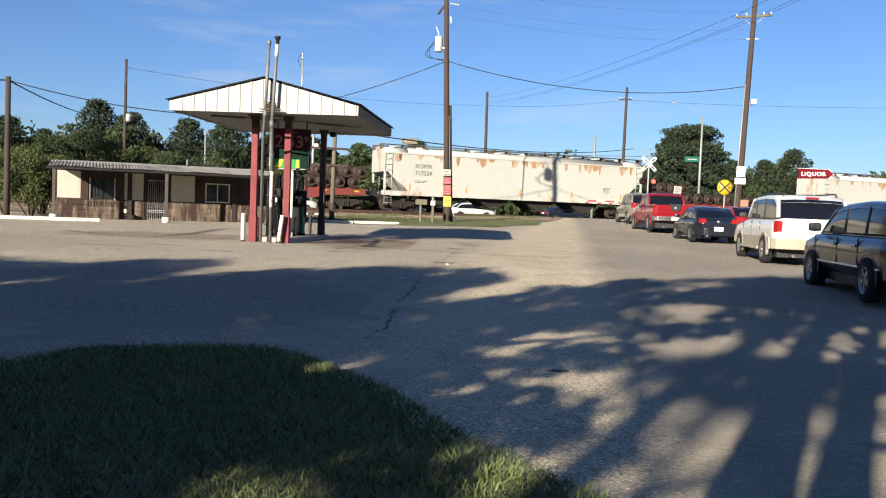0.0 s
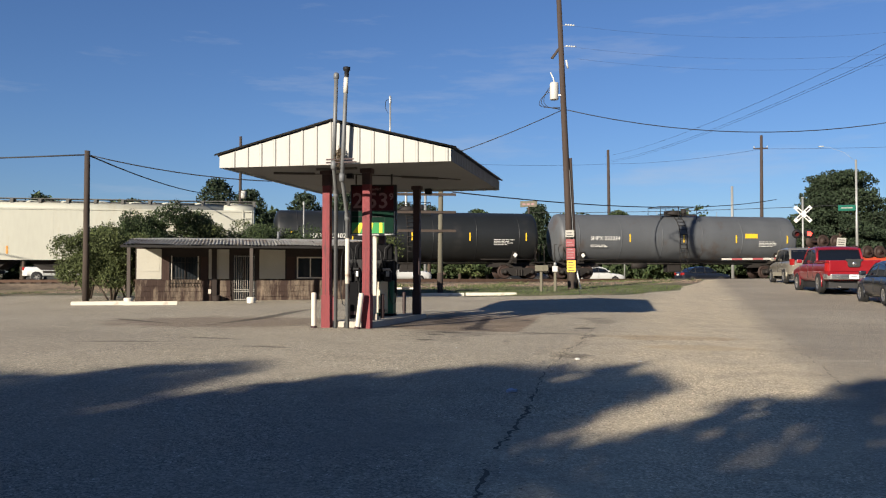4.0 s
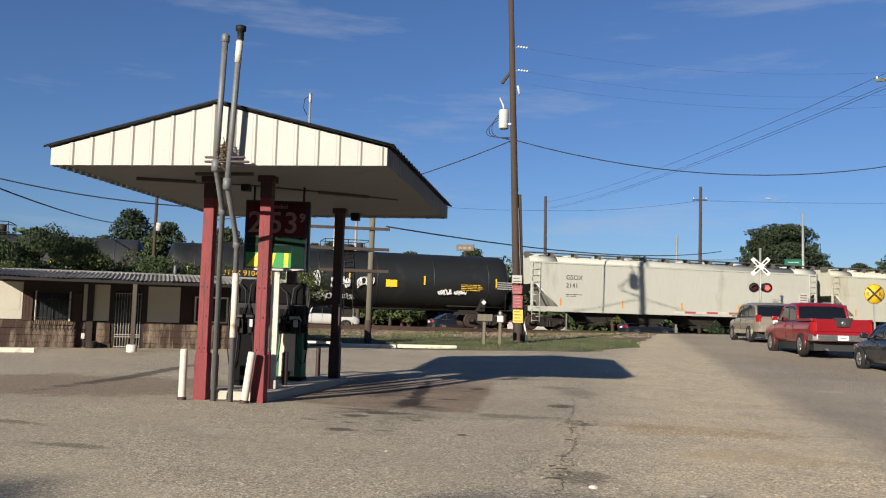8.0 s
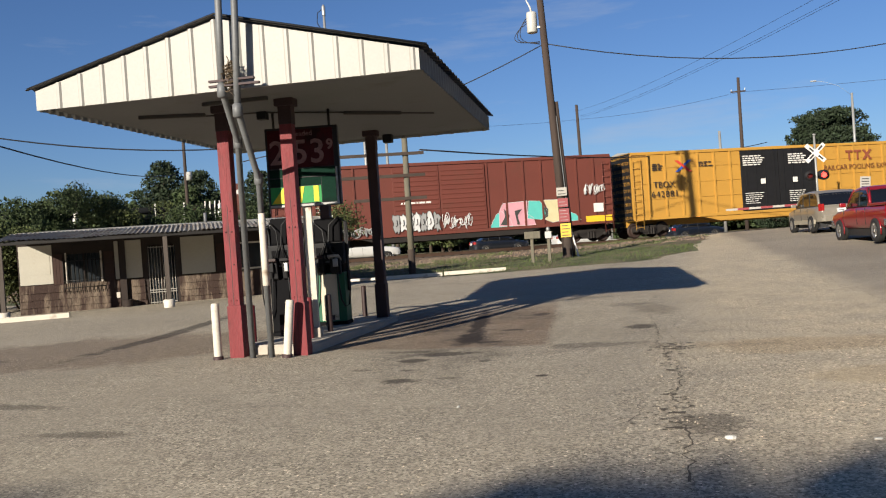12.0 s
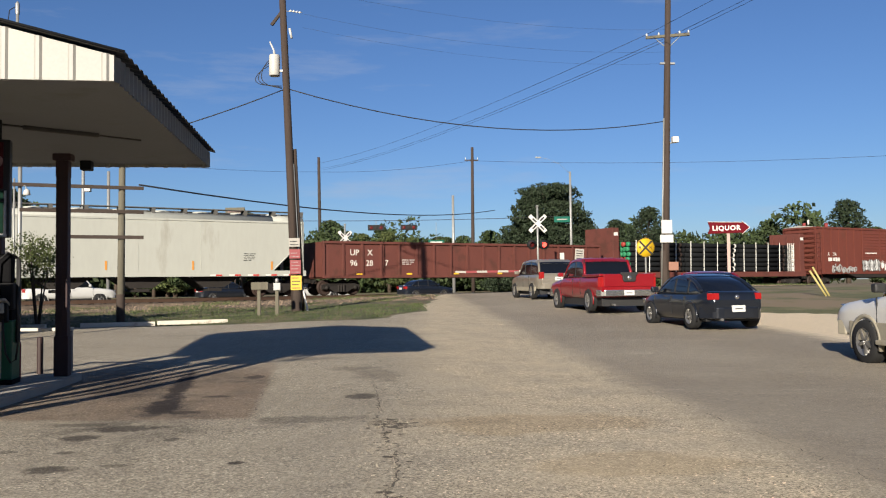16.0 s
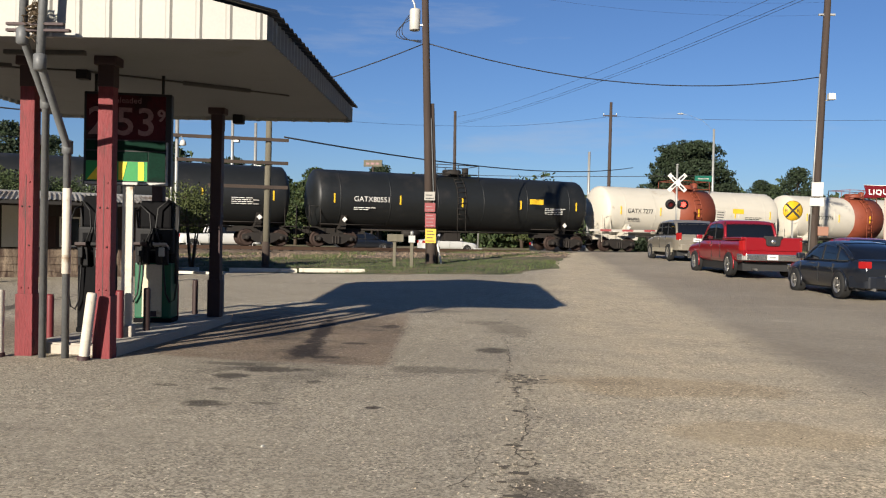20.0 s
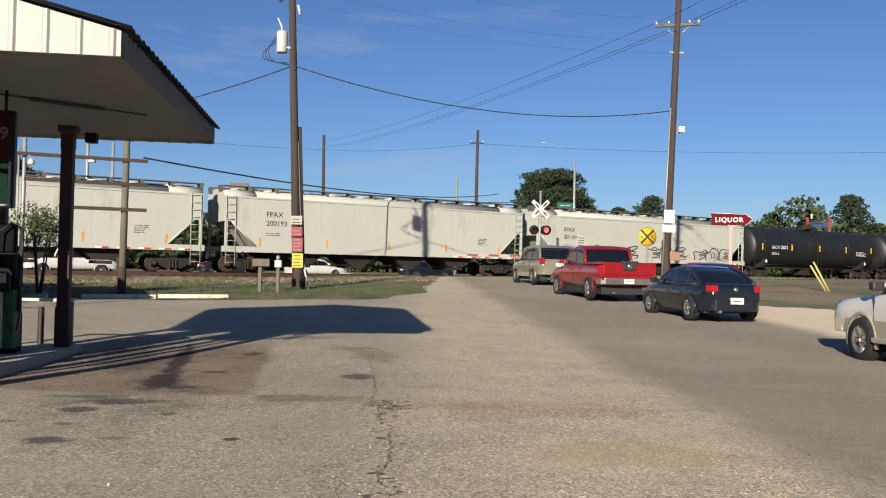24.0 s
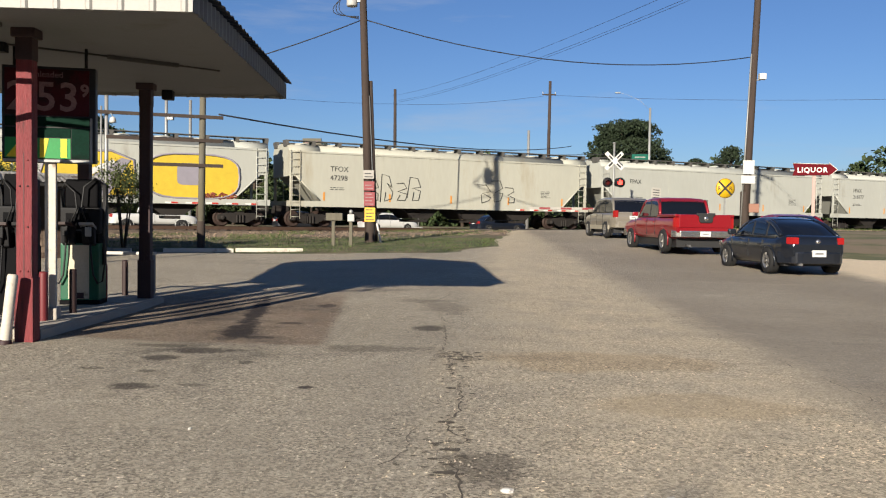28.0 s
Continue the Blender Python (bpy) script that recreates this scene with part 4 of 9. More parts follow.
stop(-4.75, 17.55, -2.65, 18.05)
stop(-2.6, 18.1, -0.55, 18.75)
stop(-7.9, 17.2, -5.7, 17.35)

# ---- the boarded store ----
BX, BY, BAZ, BSC = -13.22, 10.28, 30.0, 0.84
store = thing("store_building", pose(BX, BY, 0.05, 0, 0, BAZ) @ Matrix.Scale(BSC, 4), "low shabby store building with a wide porch roof and shingled foot", "building")
# board and trim colours lowered to deepen the shade under the porch
M_STUCCO = mat("cream_wall_board", (0.46, 0.435, 0.36), 0.85, 0, 0.06, 1.5, 0.1, 20, wear=(0.40, 0.36, 0.29), wear_at=0.66)
M_BROWN = mat("dark_brown_trim", (0.026, 0.017, 0.013), 0.8, 0, 0.25, 3)
M_SHINGLE = mat("weathered_shingle", (0.165, 0.125, 0.090), 0.9, 0, 0.7, 1.6, 0.5, 25, wear=(0.040, 0.022, 0.016), wear_at=0.46, wscale=1.1, stretch=(2.6, 1, 0.45))
M_TIN = mat("corrugated_tin", (0.44, 0.42, 0.38), 0.7, 0.0, 0.25, 1.2, wear=(0.20, 0.14, 0.10), wear_at=0.58)
M_GLASSD = glass("dark_window_glass")
M_IRON = mat("wrought_iron", (0.02, 0.018, 0.016), 0.6, 0.3)
M_PALEIRON = mat("pale_painted_bars", (0.34, 0.32, 0.28), 0.6)
M_REDBRN = mat("red_brown_boards", (0.045, 0.023, 0.017), 0.85, 0, 0.25, 2.5)
BL = 10.3
for nm, b in (("back_wall", (0, 5.2, 0, BL, 5.4, 3.0)), ("side_wall", (0, 0.2, 0, 0.2, 5.2, 2.75)), ("side_wall", (BL - 0.2, 0.2, 0, BL, 5.2, 2.75))):
    part(nm, box(*b), M_REDBRN, store)
# front wall built round its openings
OPEN = [(1.50, 2.70, 1.02, 2.12), (4.15, 5.22, 0.08, 2.20), (7.05, 8.30, 1.10, 2.10)]
fw = bmesh.new()
x = 0.0
for a, b, z0, z1 in OPEN:
    bm_box(fw, x, 0, 0, a, 0.2, 2.75)
    bm_box(fw, a, 0, z1, b, 0.2, 2.75)
    if z0 > 0.1:
        bm_box(fw, a, 0, 0, b, 0.2, z0)
    x = b
bm_box(fw, x, 0, 0, BL, 0.2, 2.75)
part("front_wall", fw, M_BROWN, store, "dark brown front wall")
for a, b, z0, z1 in ((0.05, 1.10, 1.08, 2.42), (3.12, 4.02, 1.08, 2.42), (5.36, 6.52, 1.08, 2.42), (8.45, 8.55, 1.1, 2.4)):
    part("wall_panel", box(a, -0.035, z0, b, 0.0, z1, 0.006), M_STUCCO, store, "cream board panel")
part("panel_batten", box(0.12, -0.045, 1.42, 1.02, -0.034, 1.44), M_STUCCO, store)
part("panel_batten", box(1.0, -0.045, 1.42, 1.02, -0.034, 2.1), M_STUCCO, store)
# shutters and windows
for a, b, z0, z1 in ((1.12, 1.44, 1.03, 2.08), (2.76, 3.08, 1.03, 2.08), (6.58, 6.95, 1.08, 2.1)):
    sh = part("shutter", box(a, -0.06, z0, b, -0.01, z1, 0.008), M_REDBRN, store, "dark red-brown wooden shutter")
    for k in range(3):
        w = (b - a) / 3
        part("shutter_board", box(a + w * k + 0.012, -0.068, z0 + 0.02, a + w * (k + 1) - 0.012, -0.058, z1 - 0.02), M_REDBRN, sh)
for i, (a, b, z0, z1) in enumerate((OPEN[0], OPEN[2])):
    wdw = part("window", box(a + 0.05, 0.09, z0 + 0.05, b - 0.05, 0.11, z1 - 0.05), M_GLASSD, store, "dark barred window")
    for q in ((a, 0.0, z0, a + 0.06, 0.15, z1), (b - 0.06, 0.0, z0, b, 0.15, z1), (a + 0.06, 0.0, z1 - 0.06, b - 0.06, 0.15, z1), (a + 0.06, 0.0, z0, b - 0.06, 0.15, z0 + 0.06), ((a + b) / 2 - 0.025, 0.05, z0 + 0.06, (a + b) / 2 + 0.025, 0.13, z1 - 0.06)):
        part("window_frame", box(*q), M_WHITEPAINT if q[0] in (a, b - 0.06) or i else M_BROWN, wdw)
    if i == 0:
        for k in range(11):
            xx = a - 0.06 + (b - a + 0.12) * k / 10
            part("bar", tube([(xx, -0.09, z0 - 0.32), (xx, -0.09, z1 - 0.05)], 0.011, 5), M_IRON, wdw)
        for zz in (z0 - 0.12, z0 + 0.12, z1 - 0.3):
            part("bar", tube([(a - 0.07, -0.09, zz), (b + 0.07, -0.09, zz)], 0.012, 5), M_IRON, wdw)
a, b, z0, z1 = OPEN[1]
door = part("door", box(a + 0.04, 0.10, z0, b - 0.04, 0.15, z1 - 0.04), M_GLASSD, store, "dark glazed double door")
for q in ((a, 0.0, z0, a + 0.06, 0.15, z1), (b - 0.06, 0.0, z0, b, 0.15, z1), ((a + b) / 2 - 0.05, 0.04, z0, (a + b) / 2 + 0.05, 0.16, z1)):
    part("door_frame", box(*q), M_BROWN, door)
for k in range(10):
    xx = a + 0.1 + (b - a - 0.2) * k / 9
    part("door_bar", tube([(xx, -0.03, z0 + 0.02), (xx, -0.03, z1 - 0.05)], 0.012, 5), M_PALEIRON, door)
for zz in (z0 + 0.06, z0 + 0.42, z0 + 0.5, z1 - 0.1):
    part("door_bar", box(a + 0.08, -0.045, zz, b - 0.08, -0.02, zz + 0.03), M_PALEIRON, door)
# shingled foot
rnd = random.Random(5)
for a, b in ((0.0, 3.25), (3.62, 4.12), (5.25, 8.42), (8.62, BL)):
    for r in range(4):
        x = a
        while x < b - 0.05:
            w = min(rnd.uniform(0.13, 0.30), b - x)
            z0 = 0.04 + r * 0.245 + rnd.uniform(-0.012, 0.012)
            part("shingle", prism([(-0.062 - 0.010 * rnd.random(), z0), (-0.030, z0 + 0.275), (-0.003, z0 + 0.275), (-0.003, z0)], 'x', x + 0.0015, x + w - 0.0015), M_SHINGLE, store)
            x += w
for x in (3.35, 8.5):
    part("downpipe_post", box(x - 0.09, -0.12, 0, x + 0.13, -0.0, 2.5), M_BROWN, store)
part("rubbish_bin", lathe([(0.16, 0.0), (0.19, 0.32), (0.2, 0.34)], 'z', 12, Matrix.Translation((3.5, -0.28, 0))), M_BROWN, store)
part("meter_box", box(3.12, -0.15, 0.42, 3.24, -0.03, 0.62, 0.01), M_WHITEPAINT, store, "small white meter box")
# porch roof of corrugated tin on posts
PD = 2.65
bm = bmesh.new()
n = 72
x0, x1 = -0.22, BL + 0.1
prev = None
for k in range(n * 2 + 1):
    x = x0 + (x1 - x0) * k / (n * 2)
    dz = 0.035 if k % 2 else 0.0
    cur = [bm.verts.new((x, -PD - 0.1 - 0.04 * math.sin(k * 0.37), 2.53 + dz + 0.015 * math.sin(x * 2.1))), bm.verts.new((x, 0.3, 2.86 + dz))]
    if prev:
        bm.faces.new((prev[0], cur[0], cur[1], prev[1])).smooth = False
    prev = cur
bmesh.ops.solidify(bm, geom=bm.faces[:], thickness=0.012)
part("porch_roof", bm, M_TIN, store, "bent corrugated tin porch roof")
part("main_roof", prism([(0.28, 2.88), (5.6, 3.15), (5.6, 3.05), (0.28, 2.78)], 'x', -0.25, BL + 0.2), M_TIN, store, "low-pitched metal roof")
part("porch_beam", box(-0.3, -PD - 0.04, 2.41, BL, -PD + 0.06, 2.52, 0.01), M_IRON, store)
for x in (-0.2, BL * 0.25, BL * 0.5, BL * 0.75, BL - 0.1):
    part("rafter", prism([(-PD, 2.44), (0.0, 2.77), (0.0, 2.85), (-PD, 2.52)], 'x', x - 0.03, x + 0.03), M_BROWN, store)
# post colour lowered to carry the shade under the porch roof
M_GREYWOOD = mat("shaded_weathered_wood", (0.085, 0.07, 0.058), 0.9, 0, 0.2, 3, 0.3, 20, stretch=(4, 4, 0.4))
for x in (0.02, 4.95, BL - 0.2):
    pst = part("porch_post", box(x - 0.07, -PD - 0.05, 0.0, x + 0.07, -PD + 0.08, 2.4, 0.01), M_GREYWOOD, store, "grey wooden porch post")
    part("post_base", lathe([(0.17, 0.0), (0.19, 0.30), (0.16, 0.33), (0.02, 0.33)], 'z', 12, Matrix.Translation((x, -PD, 0))), M_WHITEPAINT, pst, "white painted concrete foot")
part("vent_stack", tube([(6.3, 2.0, 2.9), (6.3, 2.0, 3.35)], 0.06, 8), M_GALV, store)
p = store.matrix_basis @ Vector((-2.2, -PD + 0.2, 0))
q = store.matrix_basis @ Vector((0.2, -PD - 0.1, 0))
stop(p.x, p.y, q.x, q.y)
p = store.matrix_basis @ Vector((-0.1, -PD - 0.5, 0))
q = store.matrix_basis @ Vector((2.0, -PD - 0.6, 0))
stop(p.x, p.y, q.x, q.y)

# ---- the train ----
M_HOP = mat("pale_grey_hopper_paint", (0.41, 0.415, 0.365), 0.6, 0, 0.05, 0.5, 0.03, 6, wear=(0.31, 0.30, 0.25), wear_at=0.66, wscale=0.5, stretch=(1, 1, 0.25))
M_HOP2 = mat("cream_hopper_paint", (0.425, 0.418, 0.345), 0.6, 0, 0.06, 0.5, 0.03, 6, wear=(0.37, 0.34, 0.255), wear_at=0.62, wscale=0.5, stretch=(1, 1, 0.25))
M_HOPR = mat("rust_stained_hopper_paint", (0.42, 0.42, 0.37), 0.6, 0, 0.06, 0.5, 0.03, 6, wear=(0.33, 0.20, 0.11), wear_at=0.64, wscale=0.55, stretch=(1, 1, 0.7))
M_RUSTRUN = mat("rust_run", (0.33, 0.185, 0.095), 0.85, 0, 0.35, 2.5, wear=(0.37, 0.30, 0.22), wear_at=0.5, wscale=2.5, stretch=(1, 1, 0.4))
M_UNDER = mat("undergear_black", (0.022, 0.018, 0.015), 0.8, 0.2, 0.3, 3.0)
M_WHEEL = mat("rusty_wheel_steel", (0.042, 0.025, 0.019), 0.7, 0.3, 0.3, 4.0)
M_TANKB = mat("black_tank_paint", (0.010, 0.0115, 0.012), 0.5, 0, 0.2, 0.8, wear=(0.022, 0.021, 0.020), wear_at=0.6, wscale=0.6)
M_TANKF = mat("faded_black_tank_paint", (0.026, 0.028, 0.030), 0.55, 0, 0.2, 0.8, wear=(0.04, 0.034, 0.03), wear_at=0.6, wscale=0.6)
M_TANKG = mat("dark_grey_tank_paint", (0.085, 0.09, 0.095), 0.55, 0, 0.2, 0.8, wear=(0.075, 0.055, 0.045), wear_at=0.62, wscale=0.6, stretch=(1, 1, 0.5))
M_TANKW = mat("white_tank_paint", (0.56, 0.525, 0.445), 0.5, 0, 0.07, 0.8, wear=(0.36, 0.30, 0.21), wear_at=0.66, wscale=0.7)
M_TANKR = mat("rust_red_band", (0.21, 0.048, 0.022), 0.6, 0, 0.15, 1.5)
M_BOXY = mat("yellow_boxcar_paint", (0.47, 0.25, 0.042), 0.55, 0, 0.08, 0.7, wear=(0.35, 0.17, 0.03), wear_at=0.67, wscale=0.8)
M_BOXR = mat("oxide_red_boxcar_paint", (0.135, 0.034, 0.022), 0.65, 0, 0.12, 0.7, wear=(0.12, 0.035, 0.022), wear_at=0.6, wscale=0.8)
M_GON = mat("brown_gondola_paint", (0.12, 0.036, 0.026), 0.7, 0, 0.15, 0.7, wear=(0.085, 0.03, 0.02), wear_at=0.58)
M_FLATR = mat("red_flatcar_paint", (0.48, 0.065, 0.025), 0.6, 0, 0.12, 0.7, wear=(0.30, 0.06, 0.03), wear_at=0.63)
M_FLATD = mat("dark_red_flatcar_paint", (0.16, 0.03, 0.022), 0.65, 0, 0.12)
M_TXTB = mat("black_lettering", (0.025, 0.025, 0.025), 0.6)
M_TXTW = mat("white_lettering", (0.72, 0.70, 0.64), 0.6)
M_TXTY = mat("yellow_lettering", (0.68, 0.42, 0.04), 0.6)
M_REFL = mat("yellow_reflector", (0.80, 0.50, 0.03), 0.4)
M_ORREFL = mat("orange_reflector", (0.62, 0.27, 0.05), 0.5)
M_PIPEG = mat("green_pipe_end", (0.03, 0.22, 0.10), 0.6)
M_TAPE = mat("red_reflective_tape", (0.5, 0.03, 0.02), 0.4)
M_REDRING = mat("red_pipe_ring", (0.35, 0.05, 0.04), 0.6)


def wheelset_mesh():
    bm = bmesh.new()
    bm_lathe(bm, [(0.08, -1.0), (0.08, 1.0)], 'y', 8)
    for s in (-1, 1):
        bm_lathe(bm, [(0.02, s * 0.84), (0.20, s * 0.80), (0.20, s * 0.76), (0.36, s * 0.77), (0.42, s * 0.80), (0.42, s * 0.70), (0.46, s * 0.68), (0.46, s * 0.65), (0.02, s * 0.65)], 'y', 18)
    return mesh_of(bm, M_WHEEL, "wheelset")


WHEELSET = wheelset_mesh()


def truck_frame_mesh():
    bm = bmesh.new()
    for s in (-1, 1):
        y0, y1 = s * 0.88, s * 1.06
        bm_prism(bm, [(-1.15, 0.36), (-1.15, 0.60), (-0.7, 0.72), (0.7, 0.72), (1.15, 0.60), (1.15, 0.36), (0.75, 0.40), (0.38, 0.20), (-0.38, 0.20), (-0.75, 0.40)], 'y', y0, y1)
        for x in (-0.89, 0.89):
            bm_lathe(bm, [(0.02, s * 1.14), (0.12, s * 1.13), (0.12, s * 0.95)], 'y', 10, Matrix.Translation((x, 0, 0.46)))
        for x in (-0.16, 0, 0.16):
            bm_lathe(bm, [(0.07, 0.22), (0.07, 0.60)], 'z', 8, Matrix.Translation((x, s * 1.08, 0)))
    bm_box(bm, -0.25, -0.9, 0.45, 0.25, 0.9, 0.8)
    return mesh_of(bm, M_UNDER, "side_frames")


TRUCKFRAME = truck_frame_mesh()


def running_gear(car, L, inset=1.9, couplers=True):
    for x in (-L / 2 + inset, L / 2 - inset):
        bogie = part("bogie", TRUCKFRAME, M_UNDER, car, "black cast-steel bogie", Matrix.Translation((x, 0, 0)))
        for dx in (-0.89, 0.89):
            part("wheelset", WHEELSET, M_WHEEL, bogie, "", Matrix.Translation((dx, 0, 0.46)))
    if couplers:
        for s in (-1, 1):
            bm = bmesh.new()
            bm_box(bm, s * (L / 2 - 0.75), -0.1, 0.72, s * (L / 2 - 0.18), 0.1, 0.95)
            bm_box(bm, s * (L / 2 - 0.22), -0.16, 0.68, s * (L / 2 + 0.02), 0.16, 0.98)
            bm_tube(bm, [(s * (L / 2 - 0.6), -0.35, 0.8), (s * (L / 2 - 0.3), -0.35, 0.45), (s * (L / 2), -0.3, 0.42)], 0.03, 6)
            part("coupler", bm, M_UNDER, car)


NEAR = Matrix.Rotation(radians(90), 4, 'X')  # lettering that faces the near side


def side_text(car, text, x, z, size, mm, y, spacing=1.0):
    writing("lettering", text, size, mm, car, Matrix.Translation((x, y, z)) @ NEAR, 'LEFT', 0.003, spacing)


def side_bars(car, x, z, w, n, mm, y, h=0.06, gap=0.11):
    """Lines of small print that cannot be read."""
    rnd = random.Random(int(x * 10 + z * 100))
    bm = bmesh.new()
    for k in range(n):
        a = x
        while a < x + w * rnd.uniform(0.7, 1.0):
            b = a + rnd.uniform(0.1, 0.35)
            bm_box(bm, a, y - 0.004, z - k * gap, b, y + 0.004, z - k * gap + h)
            a = b + 0.06
    part("small_print", bm, mm, car)


def plate(car, name, x, z, w, h, mm, y, label="", t=0.006):
    return part(name, box(x, y - t, z, x + w, y + t, z + h), mm, car, label)


def ladder_bm(bm, x, y, z0, z1, w=0.42, n=None, along='x'):
    n = n or int((z1 - z0) / 0.38)
    for s in (0, w):
        a = (x + s, y, z0) if along == 'x' else (x, y + s, z0)
        b = (x + s, y, z1) if along == 'x' else (x, y + s, z1)
        bm_tube(bm, [a, b], 0.022, 5)
    for k in range(n + 1):
        z = z0 + (z1 - z0) * (k + 0.3) / (n + 0.6)
        a = (x, y, z)
        b = (x + w, y, z) if along == 'x' else (x, y + w, z)
        bm_tube(bm, [a, b], 0.016, 5)


CARS = []  # (object, place on the train)


def hopper(c0, c1, mm, lines, label, graffiti=None, lettering=None, text_x=2.3, light="pale"):
    L = c0 - c1
    car = thing("covered_hopper_wagon", rail_pose(0), label, "railway wagon", "wagons of the train")
    CARS.append((car, (c0 + c1) / 2))
    E = L / 2 - 0.55
    # side view: long body with slope sheets at both ends and bays below the sill
    bays = 4
    low = [(-E + 3.4, 1.12)]
    seg = (2 * E - 6.8) / bays
    for k in range(bays):
        x = -E + 3.4 + seg * k
        low += [(x + seg * 0.30, 0.62), (x + seg * 0.70, 0.62), (x + seg, 1.12)]
    poly = [(-E, 4.28), (-E, 2.75), (-E + 1.15, 2.75)] + low + [(E - 1.15, 2.75), (E, 2.75), (E, 4.28)]
    shell = bmesh.new()
    W = 1.55
    # cross-section: sides bowed slightly, shoulders rounded into the roof
    top = [(-W, 4.0), (-W + 0.10, 4.26), (-W + 0.42, 4.42), (0, 4.52), (W - 0.42, 4.42), (W - 0.10, 4.26), (W, 4.0)]
    up = bm_prism(shell, [(-W, 1.40), (-W + 0.0, 4.0)] + top[1:-1] + [(W, 4.0), (W, 1.40)], 'x', -E + 1.75, E - 1.75)
    for s in (-1, 1):
        # end section above the slope sheet
        a, b = s * (E - 1.75), s * E
        bm_prism(shell, [(-W, 2.72), (-W, 4.0)] + top[1:-1] + [(W, 4.0), (W, 2.72)], 'x', min(a, b) if s > 0 else min(a, b), max(a, b))
        bm_prism(shell, [(s * (E - 1.75), 2.74), (s * (E - 0.38), 2.74), (s * (E - 1.76), 1.40)], 'y', -W + 0.004, W - 0.004)
    bmesh.ops.recalc_face_normals(shell, faces=shell.faces[:])
    for f in shell.faces:
        if abs(f.normal.x) < 0.1 and f.normal.z > 0.1:
            f.smooth = True
    part("body", shell, mm, car)
    for k in range(bays):
        bays_bm = bmesh.new()
        x = -E + 3.0 + (2 * E - 6.0) / bays * (k + 0.5)
        w = (2 * E - 6.0) / bays * 0.48
        bm_prism(bays_bm, [(x - w, 1.40), (x + w, 1.40), (x + w * 0.3, 0.55), (x - w * 0.3, 0.55)], 'y', -1.1, 1.1)
        bay = part("discharge_bay", bays_bm, M_UNDER, car, "dark discharge hopper under the body")
        part("outlet_gate", box(x - 0.35, -1.25, 0.36, x + 0.35, 1.25, 0.52, 0.02), M_UNDER, bay)
    for s in (-1, 1):
        part("side_sill", box(-E - 0.1, s * W - 0.05, 1.12, E + 0.1, s * W + 0.05, 1.42), mm, car)
    # end framing: corner posts, slope braces, ladders
    for sx in (-1, 1):
        for sy in (-1, 1):
            fr, ld = bmesh.new(), bmesh.new()
            part("corner_post", box(sx * (E - 0.12) - 0.07, sy * W - 0.06, 1.2, sx * (E - 0.12) + 0.07, sy * W + 0.05, 2.8), mm, car)
            bm_tube(fr, [(sx * (E - 1.78), sy * (W - 0.02), 1.42), (sx * (E - 0.42), sy * (W - 0.02), 2.72)], 0.05, 5)
            ladder_bm(ld, sx * (E - 0.35) - 0.25 if sx < 0 else E - 0.62, sy * (W + 0.06), 0.45, 4.1, 0.5)
            part("end_frame", fr, mm, car, "open corner frame under the slope sheet")
            part("ladder", ld, mm, car)
    for sx in (-1, 1):
        back = bmesh.new()
        bm_box(back, sx * E - 0.4, -0.35, 0.6, sx * E + 0.35, 0.35, 1.15)
        part("draft_sill", back, M_UNDER, car)
        part("slope_sheet", prism([(sx * (E - 1.9), 1.36), (sx * (E - 0.5), 2.70), (sx * (E - 0.75), 2.70), (sx * (E - 2.1), 1.36)], 'y', -1.3, 1.3), M_UNDER, car)
    for sy in (-0.95, 0.95):
        walkway = bmesh.new()
        bm_box(walkway, -E - 0.1, sy - 0.28, 4.62, E + 0.1, sy + 0.28, 4.66)
        for k in range(14):
            x = -E + 2 * E * k / 13
            bm_prism(walkway, [(x - 0.05, 4.32), (x + 0.05, 4.32), (x + 0.10, 4.62), (x - 0.10, 4.62)], 'y', sy - 0.30, sy + 0.30)
        part("roof_walkway", walkway, mat("walkway_grating", (0.11, 0.105, 0.095), 0.7, 0.2), car, "grey grating walkway along the roof")
    hatch = mesh_of(lathe([(0.02, 4.62), (0.42, 4.58), (0.44, 4.48)], 'z', 12), mm, "roof_hatch")
    for k in range(10):
        part("roof_hatch", hatch, mm, car, "", Matrix.Translation((-E + 1.2 + (2 * E - 2.4) * k / 9, 0, 0)))
    for k in range(5):
        plate(car, "reflector", -E + 1.9 + (2 * E - 3.8) * k / 4, 1.46, 0.10, 0.45, M_ORREFL, -W - 0.012)
    if lines:
        for i, (txt, size) in enumerate(lines):
            side_text(car, txt, -E + text_x, 3.05 - i * 0.48, size, M_TXTB, -W - 0.008)
        side_bars(car, -E + text_x, 2.15, 0.9, 2, M_TXTB, -W - 0.004, 0.035, 0.1)
        side_bars(car, E - 3.4, 2.3, 0.6, 5, M_TXTB, -W - 0.004, 0.03, 0.09)
    for k in range(5):
        x = E - 5.2 + k * 1.0
        tape = part("reflective_tape", box(x, -W - 0.058, 1.14, x + 0.62, -W - 0.05, 1.22), M_TXTW, car, "red and white reflective tape")
        part("red_end", box(x + 0.3, -W - 0.061, 1.141, x + 0.619, -W - 0.057, 1.219), M_TAPE, tape)
    # streaks, panels and seams that break up the long side
    for k in range(1, 5):
        x = -E + 2.55 + (2 * E - 5.1) * k / 5
        part("side_seam", box(x - 0.02, -W - 0.006, 1.42, x + 0.02, W + 0.006, 4.0), mm, car)
    part("top_chord", box(-E, -W - 0.035, 3.98, E, -W + 0.02, 4.08, 0.01), mm, car)
